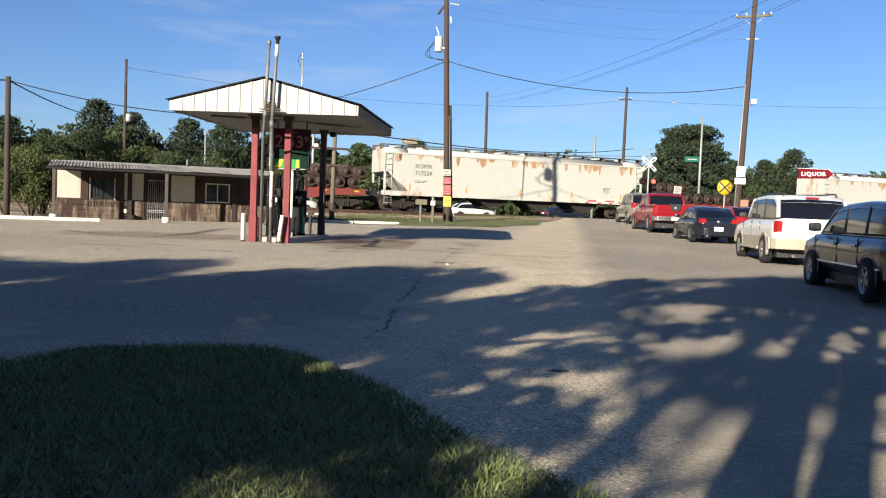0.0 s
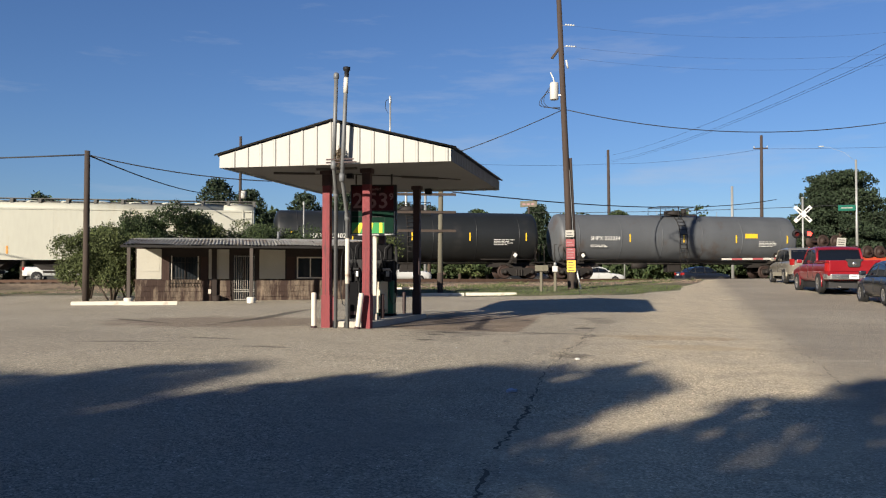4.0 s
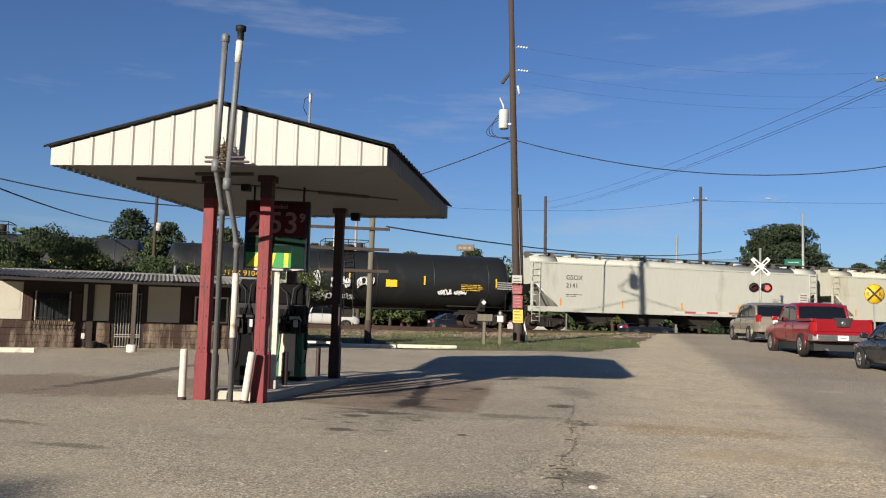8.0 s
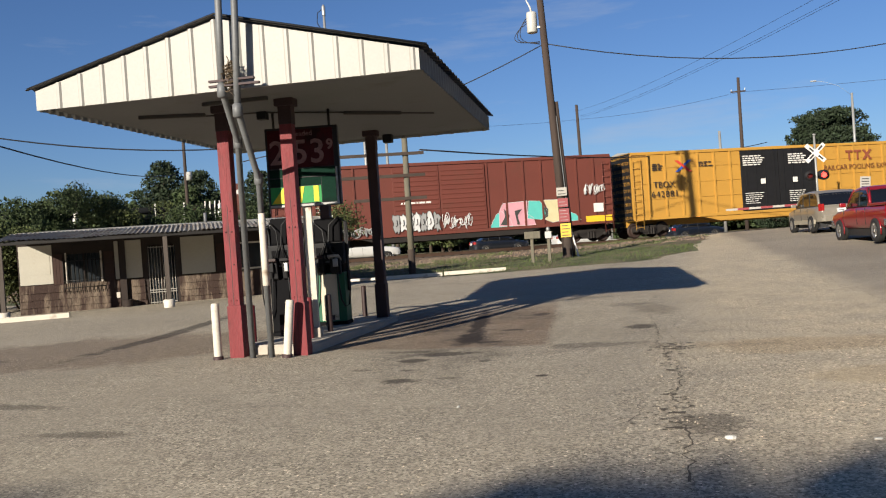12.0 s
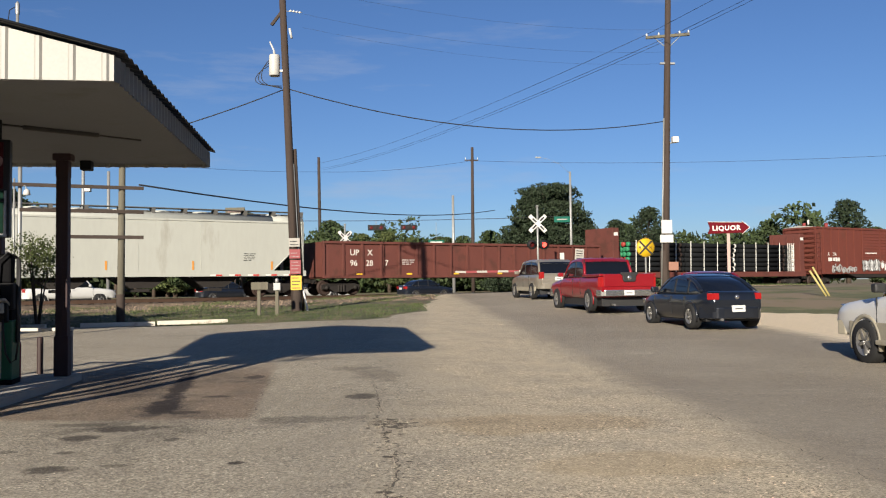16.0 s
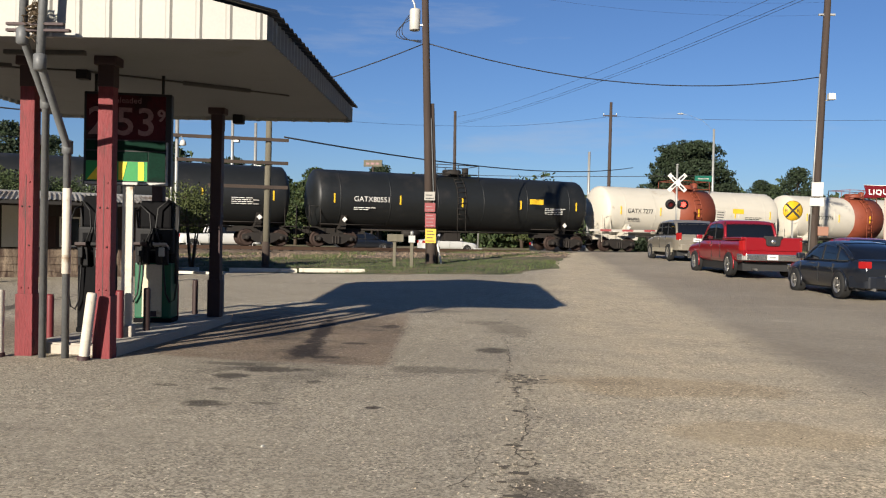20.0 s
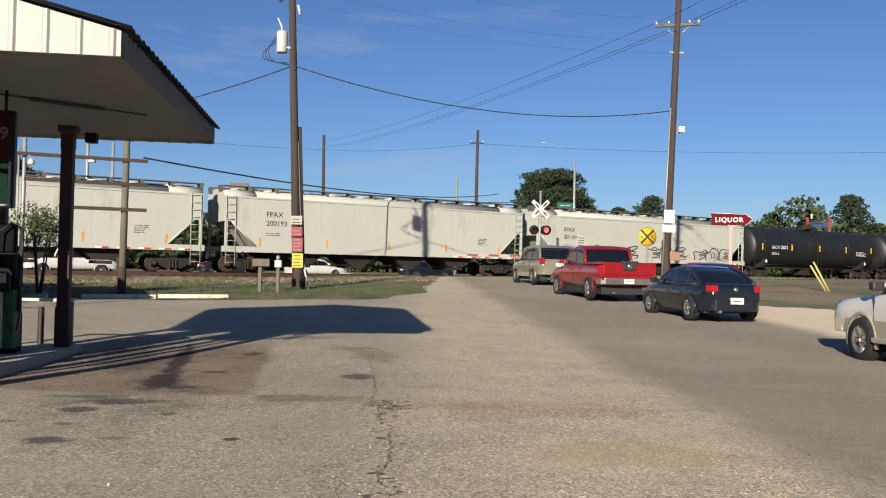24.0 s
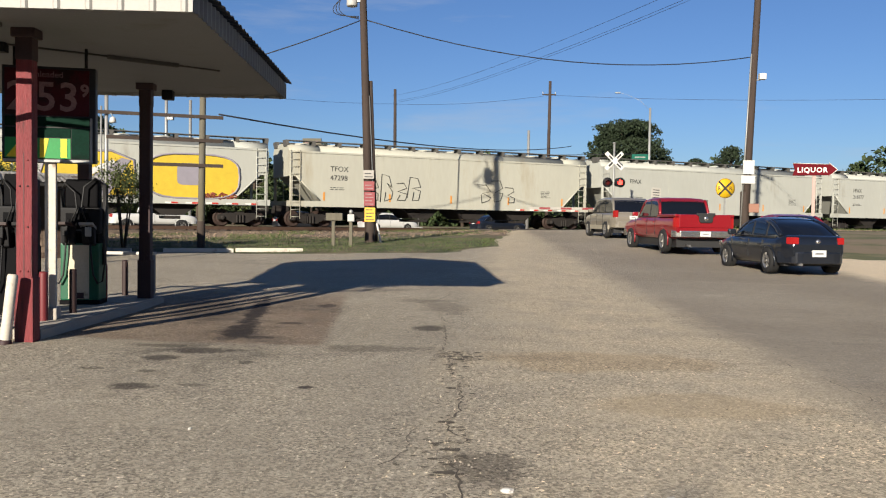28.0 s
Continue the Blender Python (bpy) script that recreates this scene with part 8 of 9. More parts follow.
def vehicle(kind, x, y, rz, spec, mm, label, low=None, lit=False):
    """spec: length, width, height, wheelbase, tyre radius, bonnet and belt heights, cabin corner stations."""
    L, W, H, wb, r = spec["size"]
    car = thing(kind, pose(x, y, g(x, y) + 0.05 if y < 45 else 0.32, 0, 0, rz + 90), label, "car" if kind != "pickup_truck" else "pickup truck", "queue of cars")
    hw = W / 2
    zb = spec.get("sill", 0.30)
    f, bk = L / 2, -L / 2
    hood, belt, deck = spec["hood"], spec["belt"], spec["deck"]
    ws0, ws1, rw1, rw0 = spec["cabin"]  # windscreen foot and top, rear window top and foot, from the middle
    tops = [(f, hood - 0.34), (f - 0.07, hood - 0.20), (f - 0.22, hood - 0.11), (f - 0.6, hood - 0.04), (ws0 + 0.1, hood + 0.03), (ws0 - 0.25, belt), (rw0 + 0.25, belt), (rw0 - 0.1, deck), (bk + 0.22, deck), (bk + 0.07, deck - 0.04), (bk + 0.02, deck - 0.12), (bk, deck - 0.22)]
    lows = [(f, zb + 0.16), (f - 0.12, zb + 0.04), (f - 0.4, zb), (bk + 0.45, zb), (bk + 0.12, zb + 0.06), (bk, zb + 0.20)]
    cut = sorted({round(v, 3) for v in [f, f - 0.03, f - 0.07, f - 0.14, f - 0.25, f - 0.45, f - 0.7, ws0 + 0.2, ws0 - 0.1, ws0 - 0.3, 0.0, rw0 + 0.3, rw0 + 0.1, rw0 - 0.1, bk + 0.5, bk + 0.3, bk + 0.18, bk + 0.10, bk + 0.05, bk + 0.02, bk]}, reverse=True)
    st = []
    for xx in cut:
        e = min(f - xx, xx - bk)
        w = hw * (1 - spec.get("taper", 0.18) * max(0.0, 1 - e / spec.get("round", 0.6)) ** 2.1)
        st.append((xx, along_keys(lows, xx), along_keys(tops, xx), w))
    body = part("body", ring_loft([hull_ring(*s) for s in st]), mm, car)
    part("floor_pan", box(bk + 0.3, -hw * 0.82, 0.2, f - 0.3, hw * 0.82, zb + 0.1), M_TRIMBLK, car)
    # cabin: one smooth greenhouse of dark glass with a painted roof and pillars over it
    tw = hw * spec.get("tumble", 0.80)
    zt = H
    base_r = max(belt, deck)
    kx = [ws0, ws0 + (ws1 - ws0) * 0.5, ws1, (ws1 + rw1) / 2, rw1, rw1 + (rw0 - rw1) * 0.5, rw0]
    kz = [belt - 0.02, belt + (zt - belt) * 0.56, zt - 0.05, zt, zt - 0.045, base_r + (zt - base_r) * 0.60, base_r - 0.02]
    sx = np.linspace(ws0, rw0, 33)
    sz = np.interp(-sx, [-v for v in kx], kz)
    for _ in range(3):
        sz[1:-1] = 0.25 * sz[:-2] + 0.5 * sz[1:-1] + 0.25 * sz[2:]

    def top_at(xx):
        return float(np.interp(-xx, -sx, sz))

    def wide(z):
        return hw * 0.885 + (tw - hw * 0.885) * max(0.0, min(1.1, (z - belt) / (zt - belt)))

    def cab_ring(xx, lift=0.0):
        h = top_at(xx)
        lo = min(belt, h) - 0.06
        e = min(0.07, max(0.01, (h - belt) * 0.4))
        half = [(wide(lo), lo), (wide((lo + h) / 2), (lo + h) / 2), (wide(h - e), h - e), (wide(h) - e * 0.35, h - e * 0.35), (wide(h) - e * 1.3, h), (wide(h) * 0.45, h + 0.018)]
        return [(xx, y, z + lift) for y, z in half] + [(xx, -y, z + lift) for y, z in half[::-1]]
    cut_f, cut_r = ws1 + (ws0 - ws1) * 0.06, rw1 + (rw0 - rw1) * 0.06
    for nm, a, b, n, lab in (("windscreen", ws0, cut_f, 7, "dark windscreen"), ("side_window", cut_f - 0.002, cut_r + 0.002, 9, "dark side windows"), ("rear_window", cut_r, rw0, 9, "dark rear window")):
        part(nm, ring_loft([cab_ring(v) for v in np.linspace(a, b, n)]), M_CARGLASS, car, lab)
    roof_m = spec.get("roof", mm)
    rows2 = []
    for xx in np.linspace(cut_f + 0.03, cut_r - 0.02, 10):
        h = top_at(xx)
        half = [(wide(h - 0.10) + 0.009, h - 0.10), (wide(h - 0.06) + 0.009, h - 0.06), (wide(h) - 0.015, h - 0.018), (wide(h) - 0.08, h + 0.009), (wide(h) * 0.45, h + 0.027)]
        rows2.append([(xx, y, z) for y, z in half] + [(xx, -y, z) for y, z in half[::-1]])
    rf = bmesh.new()
    vs = [[rf.verts.new(p) for p in r2] for r2 in rows2]
    for a, b in zip(vs, vs[1:]):
        for k in range(len(a) - 1):
            rf.faces.new((a[k], a[k + 1], b[k + 1], b[k])).smooth = True
    bmesh.ops.recalc_face_normals(rf, faces=rf.faces[:])
    part("roof", rf, roof_m, car, "painted roof panel")

    def side_at(xx, z, s):
        return (xx, s * (wide(z) + 0.004), z)
    zg0, zg1 = belt + 0.04, zt - 0.13
    def front_x(z):
        return ws0 + (ws1 - ws0) * (z - belt) / (zt - 0.06 - belt)
    cuts = spec["cuts"]
    for s in (1, -1):
        part("front_pillar", tube([(v, s * (wide(top_at(v)) - 0.02), top_at(v) - 0.015) for v in np.linspace(ws0 - 0.02, cut_f - 0.05, 7)], 0.034, 6), roof_m, car)
        part("rear_pillar", tube([(v, s * (wide(top_at(v)) - 0.025), top_at(v) - 0.02) for v in np.linspace(cut_r + 0.06, rw0 + 0.02, 7)], spec.get("pillar", 0.055), 6), roof_m, car)
        for cx in cuts:
            pane("door_pillar", [side_at(cx - 0.035, zg0 - 0.05, s), side_at(cx + 0.035, zg0 - 0.05, s), side_at(cx + 0.03, zg1 + 0.06, s), side_at(cx - 0.03, zg1 + 0.06, s)], car, spec.get("post", M_TRIMBLK), (0, s, 0))
        part("belt_trim", tube([(v, s * (hw * 0.885 + 0.012), belt + 0.012) for v in (ws0 - 0.1, 0.0, rw0 + 0.2)], 0.014, 5), M_TRIMBLK, car)
        # door seams and handles
        for cx in [front_x(zg0) + 0.05] + list(cuts[:2]):
            part("door_seam", box(cx - 0.006, s * hw * 0.992 - 0.012, zb + 0.12, cx + 0.006, s * hw * 0.992 + 0.010, belt - 0.06), M_TRIMBLK, body)
        for cx in cuts[:2]:
            part("door_handle", box(cx + 0.08, s * (hw * 0.99) - 0.02, belt - 0.20, cx + 0.26, s * (hw * 0.99) + 0.03, belt - 0.16, 0.008), spec.get("handle", mm), body)
        part("mirror", box(front_x(zg0) - 0.22, min(s * hw * 0.96, s * (hw + 0.17)), belt + 0.02, front_x(zg0) - 0.08, max(s * hw * 0.96, s * (hw + 0.17)), belt + 0.17, 0.04), spec.get("mirror", mm), car, "door mirror")
        # wheel arches: flat black plates on the uncut body stand in for shaded wells
        for wx in (wb / 2 + spec.get("shift", 0), -wb / 2 + spec.get("shift", 0)):
            arc = [(wx + r * 1.15 * math.cos(a), r + r * 1.15 * math.sin(a)) for a in np.linspace(-0.30, math.pi + 0.30, 15)]
            part("wheel_arch", tube([(a, s * hw * 0.985, b) for a, b in arc], 0.045 if "arch" in spec else 0.022, 6), spec.get("arch", mm), body)
            part("dark_arch_plate", prism([(a, b) for a, b in arc], 'y', s * hw * 0.975 - 0.02, s * hw * 0.975 + 0.016), M_TRIMBLK, body)
            wheel(car, wx, s * (hw - 0.075), r, 0.24)
    # rear end
    tz0, tz1, tww = spec["tail"]
    lens = M_BRAKE if lit else M_TAIL
    for s in (1, -1):
        n = s * (hw * (1.0 - spec.get("taper", 0.18)) - tww)
        lamp = bmesh.new()
        skin = [(bk + e, s * (hw * (1 - spec.get("taper", 0.18) * max(0.0, 1 - e / spec.get("round", 0.6)) ** 2.1) + 0.012)) for e in (0.0, 0.04, 0.08, 0.12, 0.16)]
        bm_prism(lamp, [(bk - 0.010, n)] + skin + [(bk + 0.16, s * hw * 0.74), (bk + 0.10, n)], 'z', tz0, tz1)
        bmesh.ops.recalc_face_normals(lamp, faces=lamp.faces[:])
        bmesh.ops.bevel(lamp, geom=lamp.edges[:], offset=0.010, segments=2, affect='EDGES')
        part("tail_light", lamp, lens, car, "red tail light")
        part("headlight", box(f - 0.22, min(s * hw * 0.84, s * hw * 0.5), hood - 0.27, f - 0.02, max(s * hw * 0.84, s * hw * 0.5), hood - 0.12, 0.02), M_CHROME, car, "clear headlight")
    bz = spec.get("bumper_z", (zb + 0.02, zb + 0.30))
    q = 1 - spec.get("taper", 0.18)
    for nm, e, s, (z0, z1) in (("rear_bumper", bk, -1, bz), ("front_bumper", f, 1, (zb + 0.02, zb + 0.28))):
        half = [(e - s * 0.40, hw * 0.975), (e - s * 0.22, hw * (q + 0.11)), (e - s * 0.06, hw * (q + 0.015)), (e + s * 0.02, hw * q * 0.86), (e + s * 0.05, hw * 0.45)]
        part(nm, prism(half + [(a, -b) for a, b in half[::-1]], 'z', z0, z1, 0.025), spec.get("bumper", mm), car, nm.replace("_", " ") + " wrapped round the corners")
    pz = spec.get("plate_z", deck - 0.32)
    pl_ = part("number_plate", box(bk - 0.068, -0.17, pz, bk - 0.02, 0.17, pz + 0.16), M_PLATE, car, "pale number plate")
    part("print", box(bk - 0.071, -0.10, pz + 0.06, bk - 0.066, 0.10, pz + 0.095), M_RIM, pl_)
    part("grille", box(f - 0.06, -hw * 0.45, hood - 0.36, f + 0.01, hw * 0.45, hood - 0.12, 0.01), M_TRIMBLK, car)
    part("exhaust", tube([(bk + 0.3, hw * 0.5, 0.26), (bk - 0.06, hw * 0.5, 0.25)], 0.035, 8), M_RIM, car)
    part("rear_badge", lathe([(0.01, bk - 0.012), (0.055, bk - 0.008), (0.06, bk + 0.02)], 'x', 12, Matrix.Translation((0, 0, (tz0 + tz1) / 2 - 0.02))), M_CHROME, car, "small chrome badge")
    if low:
        z0, z1 = low[1]
        for s in (1, -1):
            part("lower_cladding", box(bk + 0.5, min(s * hw * 0.95, s * (hw + 0.012)), z0, f - 0.6, max(s * hw * 0.95, s * (hw + 0.012)), z1, 0.01), low[0], car, "contrasting lower cladding")
    return car


P_SED, P_RED, P_TAN, P_WHITE, P_NAVY = paint("charcoal_car_paint", (0.011, 0.014, 0.021)), paint("red_car_paint", (0.28, 0.008, 0.014)), paint("champagne_car_paint", (0.24, 0.215, 0.17)), paint("white_car_paint", (0.62, 0.61, 0.58), 0.35, 0.0), paint("dark_navy_car_paint", (0.012, 0.016, 0.026))
M_CLAD = mat("beige_cladding", (0.32, 0.29, 0.22), 0.55)

vehicle("sedan_car", 13.05, 13.6, 5, dict(size=(4.38, 1.70, 1.38, 2.56, 0.315), sill=0.24, taper=0.27, round=0.75, hood=0.84, belt=0.89, deck=0.95, cabin=(0.98, 0.20, -0.75, -1.78), cuts=(-0.15, -0.98), tail=(0.74, 0.90, 0.14), plate_z=0.44, bumper_z=(0.27, 0.55), tumble=0.74, shift=-0.05), P_SED, "charcoal four-door sedan waiting at the crossing", lit=True)
pick = vehicle("pickup_truck", 12.2, 21.2, 6, dict(size=(5.65, 2.0, 1.85, 3.55, 0.39), sill=0.46, taper=0.07, round=0.3, hood=1.10, belt=1.19, deck=1.20, cabin=(1.35, 0.65, -0.75, -1.0), cuts=(0.0, -0.85), tail=(0.84, 1.16, 0.10), bumper=M_CHROME, bumper_z=(0.53, 0.74), plate_z=0.56, tumble=0.82, shift=0.05), P_RED, "red crew-cab pickup truck with a chrome bumper", lit=True)
# its load bed: a flat black sheet stands in for the dark hollow
bed = part("bed_dark_sheet", box(-2.70, -0.80, 1.225, -1.12, 0.80, 1.235), M_TRIMBLK, pick, "flat black sheet standing in for the load bed")
for s in (-1, 1):
    part("bed_rail", box(-2.78, s * 0.90 - 0.08, 1.18, -1.05, s * 0.90 + 0.08, 1.27, 0.02), P_RED, pick)
part("tailgate", box(-2.86, -0.86, 0.84, -2.76, 0.86, 1.26, 0.02), P_RED, pick, "red tailgate")
cov = part("tailgate_cover", prism([(-0.18, 1.0), (0.18, 1.0), (0.22, 1.06), (0.23, 1.20), (0.30, 1.25), (0.30, 1.31), (-0.30, 1.31), (-0.30, 1.25), (-0.23, 1.20), (-0.22, 1.06)], 'x', -2.92, -2.85, 0.015), M_TRIMBLK, pick, "black cover draped over the tailgate")
part("badge", lathe([(0.01, -2.935), (0.07, -2.93), (0.075, -2.92)], 'x', 14, Matrix.Translation((0, 0, 1.13))), M_CHROME, cov, "small round badge")
vehicle("suv_car", 11.85, 30.7, 7, dict(size=(4.85, 1.9, 1.78, 2.87, 0.36), sill=0.40, hood=1.05, belt=1.12, deck=1.14, cabin=(1.05, 0.45, -2.0, -2.22), cuts=(0.0, -0.95), tail=(0.90, 1.20, 0.11), bumper_z=(0.45, 0.72), plate_z=0.82, tumble=0.83), P_TAN, "champagne sport utility vehicle first at the crossing", (M_CLAD, (0.36, 0.55)))
exp_ = vehicle("suv_car", 13.75, 3.4, 0, dict(size=(5.2, 2.0, 1.85, 3.02, 0.38), sill=0.44, taper=0.10, round=0.4, hood=1.12, belt=1.20, deck=1.22, cabin=(1.15, 0.60, -2.20, -2.42), cuts=(0.05, -0.95), tail=(0.86, 1.15, 0.11), mirror=M_TRIMBLK, bumper=M_CLAD, bumper_z=(0.42, 0.70), plate_z=0.86, tumble=0.84, arch=M_CLAD), P_WHITE, "large white sport utility vehicle with beige cladding", (M_CLAD, (0.40, 0.72)))
part("high_brake_light", box(-2.30, -0.16, 1.74, -2.20, 0.16, 1.79, 0.01), M_TAIL, exp_)
for s in (-1, 1):
    part("roof_rail", tube([(0.5, s * 0.66, 1.83), (0.4, s * 0.66, 1.90), (-1.9, s * 0.66, 1.90), (-2.0, s * 0.66, 1.83)], 0.022, 6), M_TRIMBLK, exp_, "black roof rail")
    part("step_bar", box(-1.1, s * 0.98 - 0.08, 0.36, 1.1, s * 0.98 + 0.10, 0.44, 0.02), M_CLAD, exp_, "running board")
vehicle("suv_car", 13.05, -6.6, 0, dict(size=(4.95, 1.96, 1.60, 2.95, 0.36), sill=0.36, hood=1.0, belt=1.05, deck=1.07, cabin=(1.35, 0.55, -1.9, -2.25), cuts=(0.05, -1.0), tail=(1.0, 1.25, 0.3), tumble=0.80, handle=M_CHROME, mirror=M_TRIMBLK), P_NAVY, "dark navy people carrier with chrome door handles", (M_CHROME, (0.52, 0.56)))
vehicle("sedan_car", 15.9, 20.9, 3, dict(size=(4.4, 1.72, 1.30, 2.6, 0.31), sill=0.2, taper=0.2, hood=0.76, belt=0.80, deck=0.86, cabin=(0.9, 0.15, -0.95, -1.75), cuts=(-0.15, -1.05), tail=(0.62, 0.78, 0.3)), P_RED, "low red sedan waiting beside the road")
P_W2 = paint("plain_white_car_paint", (0.55, 0.55, 0.53), 0.4, 0.0)
for nm, x, y, rz, pt, lab in (("sedan_car", -1.2, 57.0, -62, P_W2, "white sedan beyond the tracks"), ("sedan_car", -7.6, 56.0, -62, P_SED, "dark sedan beyond the tracks"), ("pickup_truck", -36.5, 34.2, -62, P_W2, "white pickup beyond the tracks"), ("pickup_truck", -15.6, 46.0, -62, P_W2, "white pickup beyond the tracks"), ("sedan_car", 7.5, 60.5, -62, P_NAVY, "dark sedan beyond the tracks")):
    if nm == "sedan_car":
        vehicle(nm, x, y, rz, dict(size=(4.5, 1.74, 1.44, 2.62, 0.315), hood=0.86, belt=0.94, deck=1.0, cabin=(0.95, 0.25, -0.95, -1.65), cuts=(-0.15, -1.05), tail=(0.72, 0.92, 0.3)), pt, lab)
    else:
        vehicle(nm, x, y, rz, dict(size=(5.4, 1.95, 1.85, 3.4, 0.37), sill=0.44, hood=1.08, belt=1.16, deck=1.10, cabin=(1.3, 0.65, -0.6, -0.85), cuts=(0.0, -0.75), tail=(0.86, 1.08, 0.2)), pt, lab)
for o in bpy.data.objects:
    if o.parent is None and o.name.split(".")[0] in ("sedan_car", "pickup_truck", "suv_car") and o.matrix_basis.translation.y > 33:
        o["group"] = "cars beyond the tracks"

# ---- trees and plants ----
M_BARK = mat("tree_bark", (0.075, 0.055, 0.04), 0.95, 0, 0.3, 3, 0.6, 14, stretch=(1, 1, 0.3))


def leaf_mat(name, col, var=0.5):
    m = mat(name, col, 0.75, 0, 0.2, 0.4, island=var, spec=0.25)
    return m


M_LEAFD = leaf_mat("dark_pine_foliage", (0.026, 0.040, 0.019))
M_LEAFM = leaf_mat("green_foliage", (0.042, 0.062, 0.022))
M_LEAFY = leaf_mat("yellow_green_foliage", (0.066, 0.082, 0.026))


def crown_mesh(seed, lumps, leaf, per, mm):
    """Many small leaf blades in uneven lumps, with gaps between them. lumps: centre and radii."""
    rnd = np.random.RandomState(seed)
    lump = np.repeat(np.array(lumps), per, axis=0)
    n = len(lump)

    def unit():
        v = rnd.normal(size=(n, 3))
        return v / np.linalg.norm(v, axis=1)[:, None]
    k = rnd.uniform(0.3, 1.0, n) ** 0.5 + np.abs(rnd.normal(size=n)) * 0.10
    c = lump[:, :3] + unit() * lump[:, 3:] * k[:, None]
    a = unit()
    b = np.cross(a, unit())
    b /= np.linalg.norm(b, axis=1)[:, None]
    s = (leaf * rnd.uniform(0.5, 1.3, n))[:, None]
    V = np.stack([c - a * s, c + b * s * 0.55, c + a * s, c - b * s * 0.55], 1).reshape(-1, 3)
    me = bpy.data.meshes.new("crown")
    me.from_pydata(V.tolist(), [], np.arange(4 * n).reshape(-1, 4).tolist())
    me.materials.append(mm)
    return me


def make_tree(seed, h, spread, mm, clear=0.35, nl=16, leaf=0.32, per=150, lab="broad green tree", flat=0.75, size=1.0, girth=0.0, cone=False):
    rnd = random.Random(seed)
    t = thing("tree", Matrix(), lab, "tree", "trees beyond the tracks")
    lumps = []
    wood = bmesh.new()
    bm_tube(wood, [(0, 0, -0.4), (rnd.uniform(-.1, .1), 0, h * 0.3), (rnd.uniform(-.3, .3), rnd.uniform(-.3, .3), h * 0.62), (rnd.uniform(-.3, .3), rnd.uniform(-.3, .3), h * 0.9)], girth or h * 0.026 + 0.06, 9, True, girth * 0.6 or 0.05)
    for k in range(nl):
        a = k * 2.399 + rnd.uniform(-.4, .4)
        zz = clear + (1 - clear) * (k + 0.6) / nl
        prof = math.sin(math.pi * min(1.0, (zz - clear) / (1 - clear) * 0.8 + 0.17))
        rr = spread * (min(1.0, 1.12 - (zz - clear) / (1 - clear)) ** 0.6 * rnd.uniform(0.3, 1.0) if cone else prof * rnd.uniform(0.45, 0.85))
        z = h * zz * 0.97
        p = (rr * math.cos(a), rr * math.sin(a), z)
        q = h / 12 * size
        lumps.append((p[0], p[1], p[2], rnd.uniform(1.0, 1.7) * q, rnd.uniform(1.0, 1.7) * q, rnd.uniform(0.7, 1.1) * q * flat))
        bm_tube(wood, [(0, 0, z * 0.82), (p[0] * 0.55, p[1] * 0.55, z * 0.93), p], 0.03 + h * 0.005, 5, True, 0.02)
    lumps.append((0, 0, h * 0.94, 1.2 * h / 12, 1.2 * h / 12, 0.8 * h / 12))
    part("trunk", wood, M_BARK, t)
    part("crown", crown_mesh(seed, lumps, leaf, per, mm), mm, t)
    return t


def put(t, x, y, z, s, rz, label=None, group=None):
    c = copy_thing(t, pose(x, y, z, 0, 0, rz))
    c.scale = (s, s, s)
    if label:
        c["label"] = label
    if group:
        c["group"] = group
    return c


T_OAK = make_tree(1, 12.0, 7.2, M_LEAFD, 0.03, 150, 0.15, 400, "dense dark layered tree beyond the tracks", 0.62, 0.95, 0.0, True)
T_OAK.matrix_basis = pose(22.2, 84.3, 0.3)
T_PINE = make_tree(2, 13.0, 3.4, M_LEAFD, 0.45, 24, 0.20, 230, "tall thin-crowned pine among other trees")
T_PINE.matrix_basis = pose(-52.0, 80.0, 0.3)
T_BROAD = make_tree(3, 9.5, 4.2, M_LEAFM, 0.12, 28, 0.20, 240, "broad green tree in the belt beyond the tracks")
T_BROAD.matrix_basis = pose(-46.5, 76.0, 0.3)
T_YEL = make_tree(4, 8.5, 3.8, M_LEAFY, 0.10, 26, 0.20, 230, "bright yellow-green tree in the belt beyond the tracks")
T_YEL.matrix_basis = pose(4.5, 112.0, 0.3)
for x, y, k, rz in ((18.6, 85.2, 0.52, 40), (26.2, 84.9, 0.50, 200), (20.4, 86.0, 0.7, 120)):
    put(T_OAK, x, y, 0.3, k, rz, "dark dense tree beside a larger one")
rt = random.Random(11)
# the belt of trees beyond the tracks
for k in range(84):
    f = k / 83
    x = -105 + 150 * f + rt.uniform(-1.5, 1.5)
    y = 52 + 62 * f ** 0.75 + rt.uniform(-5, 9)
    src = rt.choice((T_PINE, T_BROAD, T_BROAD, T_YEL, T_PINE))
    if -12 < x < 30:
        y = max(y, 112 + rt.uniform(0, 12))
        src = rt.choice((T_BROAD, T_YEL, T_BROAD))
    put(src, x, y, 0.3, rt.uniform(0.72, 1.0) * (0.9 if src is T_PINE else 1.0), rt.uniform(0, 360))
